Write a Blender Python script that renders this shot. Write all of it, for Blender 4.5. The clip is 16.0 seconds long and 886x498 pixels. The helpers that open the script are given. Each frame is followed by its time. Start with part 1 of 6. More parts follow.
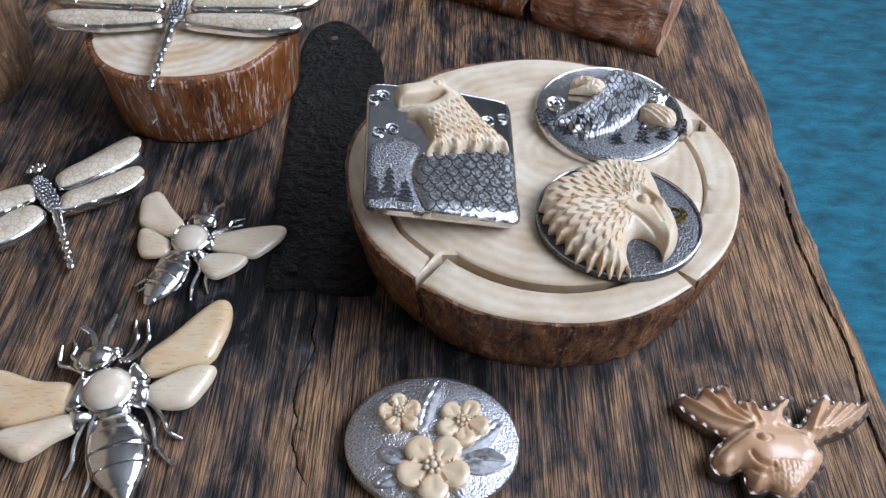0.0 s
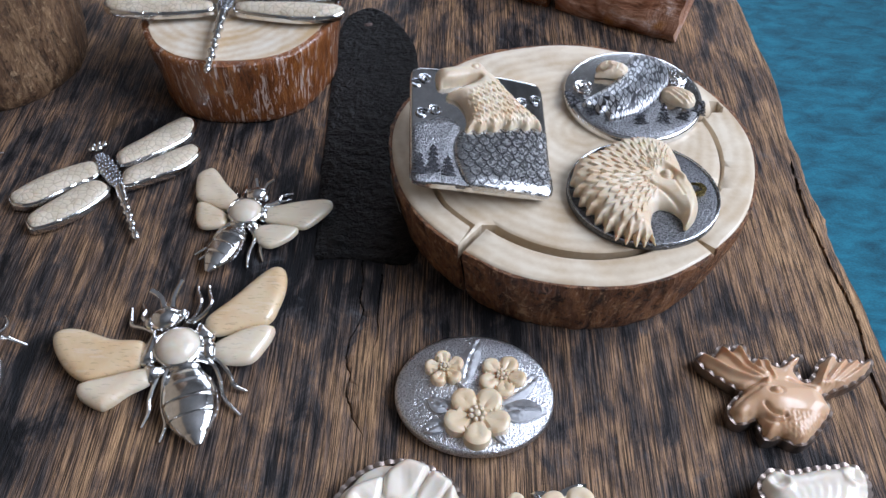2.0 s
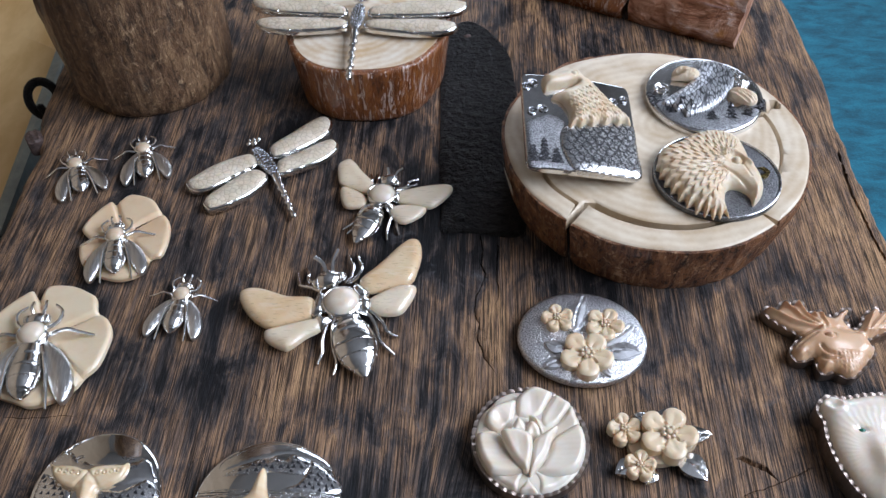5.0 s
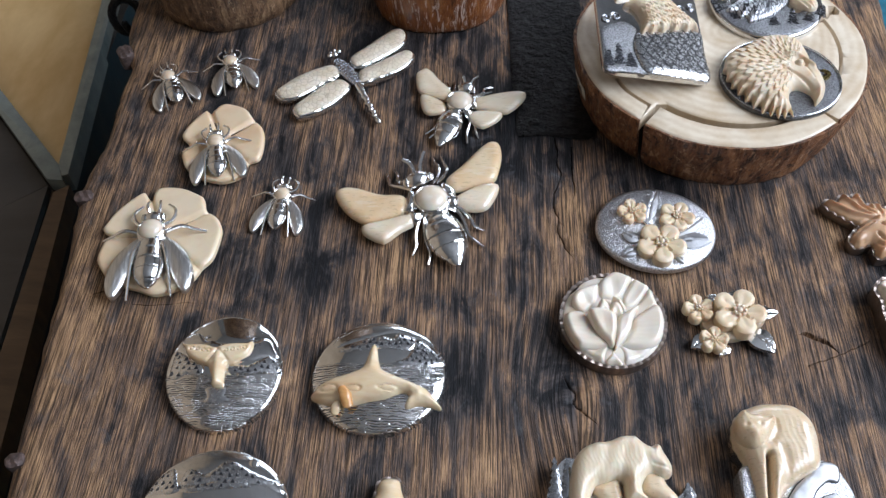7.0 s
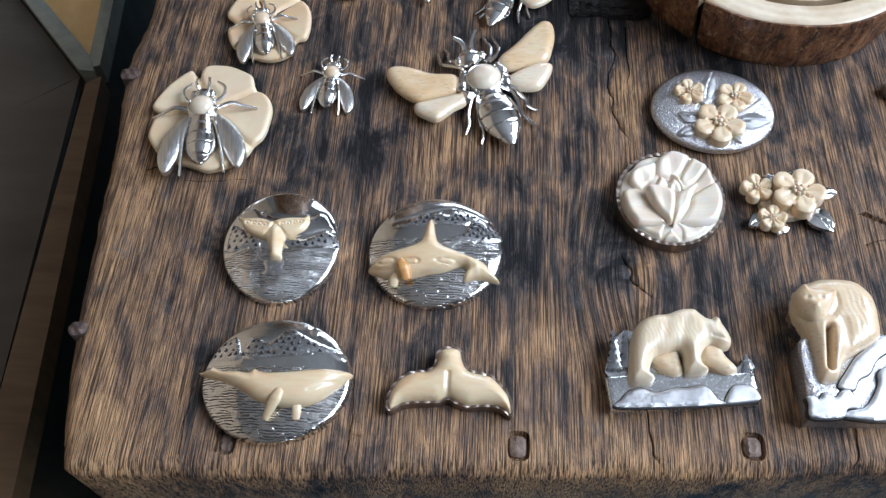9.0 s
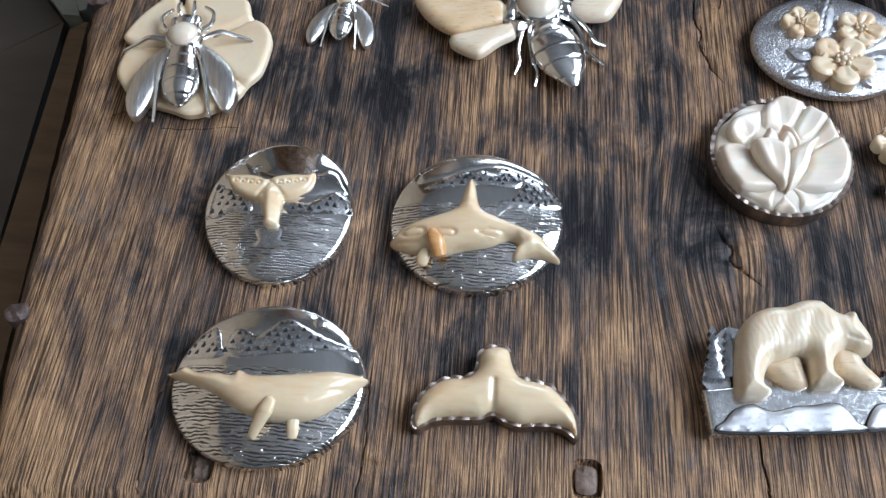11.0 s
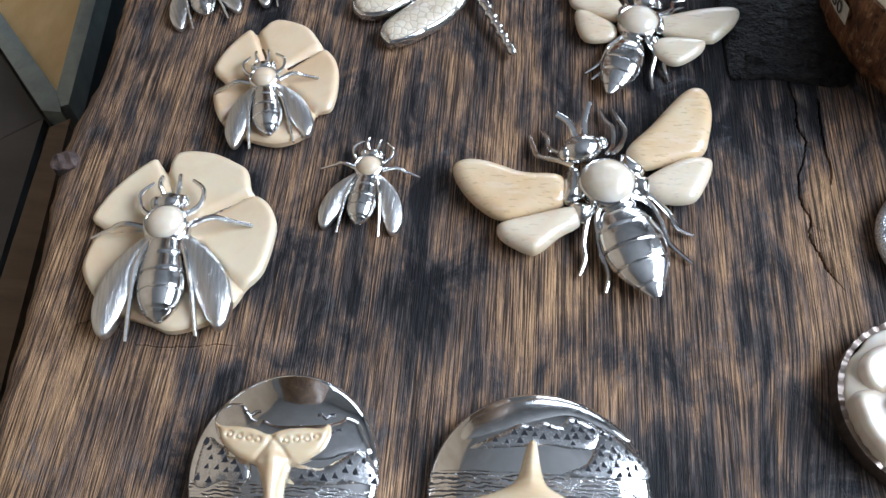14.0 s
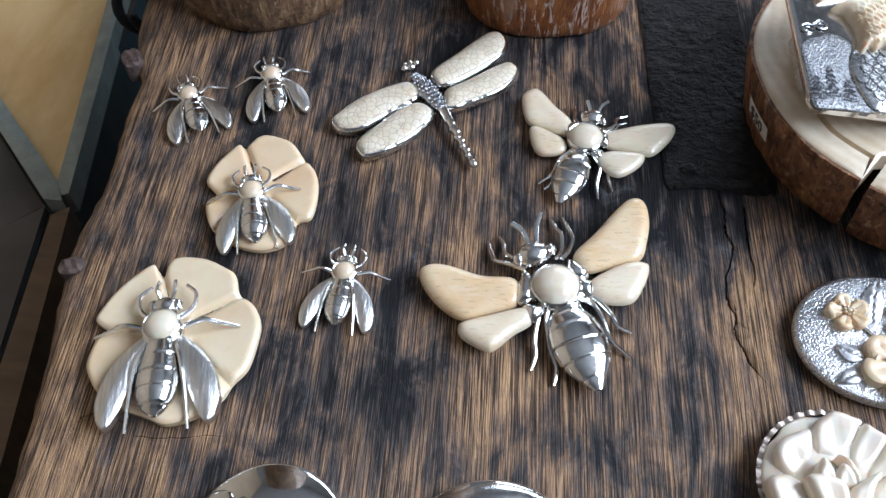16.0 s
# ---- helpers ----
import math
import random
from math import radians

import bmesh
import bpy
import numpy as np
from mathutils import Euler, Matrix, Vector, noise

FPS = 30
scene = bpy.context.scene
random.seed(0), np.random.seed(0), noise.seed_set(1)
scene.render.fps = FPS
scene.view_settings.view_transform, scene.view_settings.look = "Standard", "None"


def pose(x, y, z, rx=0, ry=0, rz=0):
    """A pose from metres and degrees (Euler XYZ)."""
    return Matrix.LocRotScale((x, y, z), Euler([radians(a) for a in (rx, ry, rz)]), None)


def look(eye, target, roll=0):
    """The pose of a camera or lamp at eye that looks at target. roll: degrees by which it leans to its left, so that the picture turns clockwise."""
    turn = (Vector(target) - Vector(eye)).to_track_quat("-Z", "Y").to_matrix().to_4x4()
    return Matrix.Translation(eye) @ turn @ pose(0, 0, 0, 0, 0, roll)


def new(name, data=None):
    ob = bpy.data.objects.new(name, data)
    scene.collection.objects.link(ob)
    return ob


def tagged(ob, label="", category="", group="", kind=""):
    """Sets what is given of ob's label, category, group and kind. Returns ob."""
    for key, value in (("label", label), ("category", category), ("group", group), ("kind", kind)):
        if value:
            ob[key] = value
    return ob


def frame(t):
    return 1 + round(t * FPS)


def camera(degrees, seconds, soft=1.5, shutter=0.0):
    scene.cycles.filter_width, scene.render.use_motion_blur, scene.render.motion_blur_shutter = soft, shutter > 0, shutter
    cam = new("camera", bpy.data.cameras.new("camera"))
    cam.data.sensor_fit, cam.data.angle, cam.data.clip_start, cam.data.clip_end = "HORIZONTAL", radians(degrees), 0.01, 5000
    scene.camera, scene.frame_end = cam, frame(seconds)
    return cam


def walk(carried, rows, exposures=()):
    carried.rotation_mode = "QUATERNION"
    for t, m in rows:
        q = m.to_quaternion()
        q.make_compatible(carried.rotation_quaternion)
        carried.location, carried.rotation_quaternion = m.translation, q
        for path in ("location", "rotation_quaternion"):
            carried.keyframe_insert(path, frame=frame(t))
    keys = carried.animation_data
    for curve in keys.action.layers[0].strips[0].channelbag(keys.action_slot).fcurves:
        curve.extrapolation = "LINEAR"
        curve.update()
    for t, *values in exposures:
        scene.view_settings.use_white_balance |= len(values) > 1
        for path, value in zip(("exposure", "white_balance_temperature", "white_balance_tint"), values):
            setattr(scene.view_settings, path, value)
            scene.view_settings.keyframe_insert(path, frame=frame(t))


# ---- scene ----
cam = camera(54.26, 16.0)
PATH = [
    (0, (-0.00045, 0.02702, 0.28678), (-0.00104, 0.69568, -0.45680), 1.558),
    (0.5, (-0.00629, 0.01800, 0.29282), (-0.00616, 0.68463, -0.45257), 1.688),
    (1, (-0.00985, 0.01411, 0.29565), (-0.00975, 0.67823, -0.45197), 1.719),
    (1.5, (-0.01360, 0.00971, 0.29809), (-0.01478, 0.67061, -0.45239), 1.625),
    (2, (-0.01614, 0.00145, 0.30488), (-0.01853, 0.65779, -0.44958), 1.527),
    (2.5, (-0.02102, -0.01057, 0.31296), (-0.02675, 0.64455, -0.44254), 1.344),
    (3, (-0.02657, -0.02426, 0.32296), (-0.03623, 0.62995, -0.43329), 1.141),
    (3.5, (-0.03605, -0.03793, 0.33185), (-0.05362, 0.61800, -0.42276), 0.682),
    (4, (-0.04659, -0.04751, 0.33753), (-0.07091, 0.61143, -0.41427), 0.237),
    (4.2, (-0.04950, -0.05201, 0.34124), (-0.07540, 0.60886, -0.40882), 0.115),
    (6.3, (-0.07763, -0.08505, 0.37724), (-0.12450, 0.53738, -0.40403), -2.372),
    (6.5, (-0.08303, -0.09057, 0.37704), (-0.12753, 0.52534, -0.40952), -2.217),
    (7, (-0.09588, -0.10250, 0.37702), (-0.14091, 0.48808, -0.42870), -2.395),
    (7.5, (-0.10422, -0.11229, 0.37453), (-0.14798, 0.45138, -0.45030), -2.398),
    (8, (-0.10878, -0.11992, 0.36985), (-0.15324, 0.42053, -0.47035), -2.483),
    (8.5, (-0.11526, -0.12398, 0.36873), (-0.16085, 0.40000, -0.48178), -2.542),
    (9, (-0.11931, -0.12085, 0.36334), (-0.17111, 0.39363, -0.49260), -3.059),
    (9.2, (-0.12240, -0.11813, 0.35532), (-0.17614, 0.39612, -0.50064), -3.243),
    (11.3, (-0.13625, -0.06259, 0.27551), (-0.20960, 0.42123, -0.59658), -4.682),
    (11.5, (-0.13896, -0.05149, 0.27372), (-0.21210, 0.42662, -0.60152), -4.779),
    (12, (-0.14213, -0.03158, 0.26642), (-0.21510, 0.45212, -0.60577), -4.506),
    (12.5, (-0.14831, -0.01555, 0.26156), (-0.22338, 0.47255, -0.60799), -4.506),
    (13, (-0.15065, -0.00172, 0.25873), (-0.22580, 0.49157, -0.60789), -4.384),
    (13.5, (-0.15235, 0.01005, 0.25834), (-0.23009, 0.50688, -0.60603), -4.630),
    (14, (-0.15653, 0.02604, 0.25685), (-0.23433, 0.52986, -0.60345), -4.659),
    (14.5, (-0.15878, 0.03795, 0.26091), (-0.23640, 0.55041, -0.59428), -4.620),
    (15, (-0.15389, 0.03953, 0.27297), (-0.23006, 0.56458, -0.57468), -4.421),
    (15.5, (-0.14935, 0.02829, 0.28952), (-0.22267, 0.57224, -0.54639), -4.022),
    (16, (-0.14523, 0.02139, 0.29697), (-0.21478, 0.58054, -0.52917), -3.588),
]
walk(cam, [(t, look(eye, target, roll)) for t, eye, target, roll in PATH],
     exposures=[(0, -0.10, 6150, 10), (4, -0.10, 6200, 10), (7, 0.04, 6350, 8), (9, 0.22, 6200, 6), (11.5, 0.18, 6100, 5), (13, 0.28, 6050, 5), (16, 0.38, 6050, 5)])

# ---- light ----
world = bpy.data.worlds.new("sky")
scene.world = world
world.use_nodes = True
wt = world.node_tree
sky = wt.nodes.new("ShaderNodeTexSky")
sky.sky_type, sky.sun_disc = "NISHITA", False
sky.sun_elevation, sky.sun_rotation = radians(40), radians(50)
wt.links.new(sky.outputs[0], wt.nodes["Background"].inputs[0])
wt.nodes["Background"].inputs[1].default_value = 0.12


def window_light(name, eye, target, w, h, power, colour):
    lamp = bpy.data.lights.new(name, "AREA")
    lamp.shape, lamp.size, lamp.size_y, lamp.energy, lamp.color = "RECTANGLE", w, h, power, colour
    ob = new(name, lamp)
    ob.matrix_world = look(eye, target)
    return ob


window_light("window_light_side", (1.17, 0.15, 1.15), (0.0, 0.15, 0.75), 1.6, 1.0, 55, (0.79, 0.855, 1.0))
window_light("window_light_back", (0.45, 2.36, 0.78), (0.45, 0.0, 0.7), 1.2, 0.6, 12, (0.79, 0.855, 1.0))


# ---- materials ----
class Graph:
    """A small builder for node materials."""

    def __init__(self, name, rough=0.5, metal=0.0, coat=0.0, subsurface=0.0):
        self.m = bpy.data.materials.new(name)
        self.m.use_nodes = True
        self.t = self.m.node_tree
        self.b = self.t.nodes["Principled BSDF"]
        self.b.inputs["Roughness"].default_value = rough
        self.b.inputs["Metallic"].default_value = metal
        self.b.inputs["Coat Weight"].default_value = coat
        self.b.inputs["Coat Roughness"].default_value = 0.12
        if subsurface:
            self.b.inputs["Subsurface Weight"].default_value = subsurface
            self.b.inputs["Subsurface Scale"].default_value = 0.0025
            self.b.inputs["Subsurface Radius"].default_value = (1.0, 0.6, 0.35)
        self.co = self.t.nodes.new("ShaderNodeTexCoord").outputs["Object"]

    def put(self, socket, value):
        if hasattr(value, "is_linked"):
            self.t.links.new(value, socket)
        elif isinstance(value, tuple) and len(value) == 3 and socket.type == "RGBA":
            socket.default_value = (*value, 1)
        else:
            socket.default_value = value

    def coords(self, scale, rot=(0, 0, 0), move=(0, 0, 0)):
        n = self.t.nodes.new("ShaderNodeMapping")
        self.put(n.inputs["Vector"], self.co)
        n.inputs["Scale"].default_value = scale
        n.inputs["Rotation"].default_value = [radians(a) for a in rot]
        n.inputs["Location"].default_value = move
        return n.outputs[0]

    def noise(self, scale, detail=4.0, rough=0.55, twist=0.0, rot=(0, 0, 0)):
        n = self.t.nodes.new("ShaderNodeTexNoise")
        v = scale if isinstance(scale, tuple) else (scale,) * 3
        self.put(n.inputs["Vector"], self.coords(v, rot))
        n.inputs["Scale"].default_value, n.inputs["Detail"].default_value = 1.0, detail
        n.inputs["Roughness"].default_value, n.inputs["Distortion"].default_value = rough, twist
        return n.outputs["Fac"]

    def cells(self, scale, feature="F1", rand=1.0):
        n = self.t.nodes.new("ShaderNodeTexVoronoi")
        v = scale if isinstance(scale, tuple) else (scale,) * 3
        n.feature = feature
        self.put(n.inputs["Vector"], self.coords(v))
        n.inputs["Scale"].default_value, n.inputs["Randomness"].default_value = 1.0, rand
        return n.outputs["Distance"]

    def wave(self, scale, kind="BANDS", axis="Y", twist=2.0, detail=2.0, dscale=1.0, rot=(0, 0, 0), move=(0, 0, 0)):
        n = self.t.nodes.new("ShaderNodeTexWave")
        n.wave_type = kind
        if kind == "BANDS":
            n.bands_direction = axis
        else:
            n.rings_direction = axis
        v = scale if isinstance(scale, tuple) else (scale,) * 3
        self.put(n.inputs["Vector"], self.coords(v, rot, move))
        n.inputs["Scale"].default_value, n.inputs["Distortion"].default_value = 1.0, twist
        n.inputs["Detail"].default_value, n.inputs["Detail Scale"].default_value = detail, dscale
        return n.outputs["Fac"]

    def axis(self, which):
        n = self.t.nodes.new("ShaderNodeSeparateXYZ")
        self.put(n.inputs[0], self.co)
        return n.outputs[which]

    def random(self):
        return self.t.nodes.new("ShaderNodeObjectInfo").outputs["Random"]

    def span(self, value, a, b, c=0.0, d=1.0):
        n = self.t.nodes.new("ShaderNodeMapRange")
        n.interpolation_type = "SMOOTHSTEP"
        for i, v in enumerate((value, a, b, c, d)):
            self.put(n.inputs[i], v)
        return n.outputs[0]

    def math(self, op, a, b=0.0, clamp=False):
        n = self.t.nodes.new("ShaderNodeMath")
        n.operation, n.use_clamp = op, clamp
        self.put(n.inputs[0], a), self.put(n.inputs[1], b)
        return n.outputs[0]

    def ramp(self, fac, *stops):
        n = self.t.nodes.new("ShaderNodeValToRGB")
        el = n.color_ramp.elements
        while len(el) < len(stops):
            el.new(0.5)
        for e, (p, c) in zip(el, stops):
            e.position, e.color = p, (*c, 1)
        self.put(n.inputs[0], fac)
        return n.outputs[0]

    def mix(self, fac, a, b):
        n = self.t.nodes.new("ShaderNodeMix")
        n.data_type = "RGBA"
        self.put(n.inputs[0], fac), self.put(n.inputs[6], a), self.put(n.inputs[7], b)
        return n.outputs[2]

    def bump(self, height, strength=0.3, depth=0.001):
        n = self.t.nodes.new("ShaderNodeBump")
        n.inputs["Strength"].default_value, n.inputs["Distance"].default_value = strength, depth
        self.put(n.inputs["Height"], height)
        if self.b.inputs["Normal"].is_linked:
            self.put(n.inputs["Normal"], self.b.inputs["Normal"].links[0].from_socket)
        self.put(self.b.inputs["Normal"], n.outputs[0])

    def done(self, colour=None, rough=None):
        if colour is not None:
            self.put(self.b.inputs["Base Color"], colour)
        if rough is not None:
            self.put(self.b.inputs["Roughness"], rough)
        return self.m


def table_wood(name):
    """Old stained oak: near-black soot and wax over brown, darker or tanner in set patches, worn through to short tan
    dashes along the grain, grey scuffs.
    """
    g = Graph(name, 0.5)
    g.b.inputs["Specular IOR Level"].default_value = 0.14

    def away(cx, cy, squash):
        n = g.t.nodes.new("ShaderNodeVectorMath")
        n.operation = "LENGTH"
        g.put(n.inputs[0], g.coords((1, squash, 0), (0, 0, 0), (-cx, -cy * squash, 0)))
        return n.outputs["Value"]

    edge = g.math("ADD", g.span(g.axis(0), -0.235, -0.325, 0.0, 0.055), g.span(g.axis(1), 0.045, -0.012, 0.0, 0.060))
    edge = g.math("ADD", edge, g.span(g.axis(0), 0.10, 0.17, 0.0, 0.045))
    # Set patches (centre, squash, radius, k): positive k darkens the wood, negative k makes it tanner.
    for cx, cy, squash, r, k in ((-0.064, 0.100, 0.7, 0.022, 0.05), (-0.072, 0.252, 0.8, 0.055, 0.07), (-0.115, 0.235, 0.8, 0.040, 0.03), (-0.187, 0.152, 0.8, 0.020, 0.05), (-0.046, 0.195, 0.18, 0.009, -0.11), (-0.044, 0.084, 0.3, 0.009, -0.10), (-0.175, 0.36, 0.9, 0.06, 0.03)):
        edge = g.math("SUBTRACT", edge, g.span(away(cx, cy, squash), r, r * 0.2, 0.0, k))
    # the grain swings round the knot
    knot = g.math("MULTIPLY", g.span(away(-0.050, 0.086, 0.55), 0.040, 0.0, 0.0, 0.8), g.math("SUBTRACT", g.axis(0), -0.050))
    n = g.t.nodes.new("ShaderNodeCombineXYZ")
    g.put(n.inputs[0], g.math("SUBTRACT", g.axis(0), knot)), g.put(n.inputs[1], g.axis(1)), g.put(n.inputs[2], g.axis(2))
    g.co = n.outputs[0]
    streak = g.noise((1000, 26, 200), 5, 0.68, 0.0)
    band = g.noise((210, 8, 60), 4, 0.60, 0.3)
    patch = g.noise((62, 27, 30), 6, 0.64, 0.7)
    large = g.noise((15, 9, 9), 3, 0.55, 0.6)
    fine = g.noise((2300, 70, 300), 3, 0.6, 0.0)
    broken = g.noise((240, 900, 300), 3, 0.65, 0.3)
    scuff = g.noise((60, 42, 50), 6, 0.74, 0.9)
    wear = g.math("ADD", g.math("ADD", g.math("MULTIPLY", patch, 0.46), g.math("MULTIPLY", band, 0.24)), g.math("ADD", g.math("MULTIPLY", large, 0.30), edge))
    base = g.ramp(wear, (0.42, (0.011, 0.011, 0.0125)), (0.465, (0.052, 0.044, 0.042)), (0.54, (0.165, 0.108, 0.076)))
    tan = g.math("ADD", g.math("ADD", streak, g.math("MULTIPLY", g.math("SUBTRACT", wear, 0.525), 1.5)), g.math("MULTIPLY", g.math("SUBTRACT", broken, 0.5), 0.14))
    base = g.mix(g.span(tan, 0.475, 0.54, 0.0, 0.62), base, g.ramp(wear, (0.45, (0.150, 0.092, 0.059)), (0.53, (0.275, 0.160, 0.087)), (0.63, (0.50, 0.300, 0.150))))
    pore = g.noise((1700, 22, 300), 3, 0.55, 0.0)
    base = g.mix(g.span(pore, 0.515, 0.55, 0.0, 0.80), base, (0.009, 0.008, 0.008))
    base = g.mix(g.span(scuff, 0.57, 0.69, 0.0, 0.45), base, (0.090, 0.092, 0.098))
    rib = g.t.nodes.new("ShaderNodeVectorMath")
    rib.operation = "SCALE"
    g.put(rib.inputs[0], base)
    g.put(rib.inputs["Scale"], g.span(fine, 0.34, 0.64, 0.55, 1.55))
    g.bump(g.math("ADD", g.math("ADD", fine, streak), g.math("MULTIPLY", broken, 0.15)), 0.55, 0.0009)
    g.bump(patch, 0.25, 0.003)
    return g.done(rib.outputs[0], g.span(g.math("ADD", scuff, streak), 0.8, 1.2, 0.34, 0.58))


def silver(name, rough=0.15, tone=(0.86, 0.85, 0.83), relief=0.12):
    g = Graph(name, rough, 1.0)
    n = g.noise(260, 3, 0.6)
    g.bump(g.math("ADD", g.noise(95, 2, 0.5), g.math("MULTIPLY", g.noise(1400, 2), 0.10)), relief, 0.0008)
    return g.done(g.ramp(n, (0.3, tuple(c * 0.80 for c in tone)), (0.7, tone)), g.span(g.noise(700, 4, 0.7), 0.3, 0.8, rough * 0.7, rough * 1.8))


def hammered(name, scale, dark=0.35, bright=0.80):
    """Stippled silver, blackened in its pits."""
    g = Graph(name, 0.25, 1.0)
    h = g.cells(scale)
    g.bump(g.math("ADD", h, g.noise(scale * 0.7, 3)), 0.55, 0.0006)
    return g.done(g.ramp(h, (0.10, (dark * 0.5, dark * 0.5, dark * 0.53)), (0.62, (bright, bright, bright * 1.03))), g.span(h, 0.0, 0.8, 0.45, 0.28))


def sea_silver(name, line, shore):
    """Polished silver cut with wavy water lines below the shore."""
    g = Graph(name, 0.10, 1.0)
    w = g.wave((190, line, 70), "BANDS", "Y", 5.5, 2.0, 1.6)
    cut = g.math("MULTIPLY", g.span(w, 0.54, 0.74), g.span(g.axis(1), shore + 0.0006, shore - 0.0006))
    thin = g.math("MULTIPLY", cut, g.span(g.noise((160, 420, 90), 2), 0.40, 0.52, 0.10, 1.0))
    g.bump(g.math("SUBTRACT", 1.0, thin), 0.8, 0.0006)
    g.bump(g.noise(48, 2), 0.30, 0.0016)
    return g.done(g.mix(g.math("MULTIPLY", thin, 0.85), (0.84, 0.83, 0.81), (0.03, 0.03, 0.034)), g.span(thin, 0.0, 1.0, 0.07, 0.4))


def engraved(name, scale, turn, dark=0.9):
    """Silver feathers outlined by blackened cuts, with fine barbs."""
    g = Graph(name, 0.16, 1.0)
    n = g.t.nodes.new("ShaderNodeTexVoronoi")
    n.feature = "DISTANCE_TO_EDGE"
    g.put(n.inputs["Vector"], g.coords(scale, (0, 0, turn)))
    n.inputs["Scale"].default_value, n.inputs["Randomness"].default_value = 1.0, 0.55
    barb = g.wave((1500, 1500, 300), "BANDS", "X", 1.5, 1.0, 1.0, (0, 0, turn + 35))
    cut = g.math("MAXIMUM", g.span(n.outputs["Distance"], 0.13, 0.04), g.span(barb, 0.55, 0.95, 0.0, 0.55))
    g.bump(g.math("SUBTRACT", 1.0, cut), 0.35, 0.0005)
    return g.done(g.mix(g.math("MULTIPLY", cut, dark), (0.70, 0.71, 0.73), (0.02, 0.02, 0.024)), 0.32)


def brushed(name):
    g = Graph(name, 0.28, 1.0)
    h = g.noise((900, 70, 200), 4, 0.7, 0.5)
    g.bump(h, 0.5, 0.0007)
    return g.done(g.ramp(h, (0.3, (0.55, 0.54, 0.52)), (0.7, (0.90, 0.89, 0.87))))


def ivory(name, tone, deep, rough=0.28, streak=(60, 260, 60), rot=(0, 0, 0), coat=0.35, relief=0.15, flecks=0.0):
    g = Graph(name, rough, 0.0, coat, 0.35)
    tone, deep = (tone[0] * 0.87, tone[1] * 0.835, tone[2] * 0.80), (deep[0] * 0.87, deep[1] * 0.82, deep[2] * 0.78)
    a = g.noise(streak, 4, 0.6, 0.5, rot)
    b = g.noise(45, 3, 0.6)
    c = g.ramp(g.math("ADD", g.math("MULTIPLY", a, 0.6), g.math("MULTIPLY", b, 0.4)), (0.36, deep), (0.58, tone))
    if flecks:
        f = g.span(g.noise((240, 1150, 400), 2, 0.5, 0.2, rot), 0.61, 0.65)
        c = g.mix(g.math("MULTIPLY", f, flecks), c, tuple(v * 0.45 for v in deep))
        c = g.mix(g.math("MULTIPLY", g.span(g.noise((90, 420, 300), 3, 0.5, 0.2, (0, 0, rot[2] + 6)), 0.56, 0.66), 0.15), c, (0.84, 0.79, 0.70))
        g.bump(f, -0.4, 0.0005)
    g.bump(g.math("ADD", a, g.noise(420, 2)), relief, 0.0006)
    return g.done(c)


def crazed(name):
    """Pale wing inlay with a net of fine veins."""
    g = Graph(name, 0.42, 0.0, 0.08, 0.25)
    e = g.cells((330, 330, 330), "DISTANCE_TO_EDGE", 0.8)
    line = g.span(e, 0.075, 0.02)
    c = g.ramp(g.noise(120, 3), (0.35, (0.60, 0.51, 0.38)), (0.65, (0.73, 0.64, 0.51)))
    g.bump(g.span(e, 0.0, 0.22), 0.25, 0.0004)
    return g.done(g.mix(g.math("MULTIPLY", line, 0.5), c, (0.30, 0.22, 0.14)))


def bark(name, a, b, c, coat=0.0, pale=(0.5, 0.42, 0.34), cracks=0.0, rough=0.75, flakes=0.0):
    g = Graph(name, rough, 0.0, coat)
    n1 = g.noise((90, 90, 22), 6, 0.65, 0.8)
    n2 = g.noise((420, 420, 70), 5, 0.7, 0.6)
    col = g.ramp(g.math("ADD", g.math("MULTIPLY", n1, 0.6), g.math("MULTIPLY", n2, 0.4)), (0.36, a), (0.50, b), (0.66, c))
    if cracks:
        k = g.span(g.noise((420, 420, 30), 4, 0.7, 1.0), 0.56, 0.60)
        col = g.mix(g.math("MULTIPLY", k, cracks), col, pale)
        g.bump(k, -0.5, 0.0012)
    if flakes:
        k = g.noise((230, 230, 170), 6, 0.74, 0.5)
        col = g.mix(g.span(k, 0.56, 0.64, 0.0, flakes), col, pale)
        col = g.mix(g.span(k, 0.46, 0.38, 0.0, flakes), col, tuple(v * 0.5 for v in a))
        g.bump(k, 0.8, 0.003)
    g.bump(g.math("ADD", n1, n2), 0.7, 0.0022)
    return g.done(col)


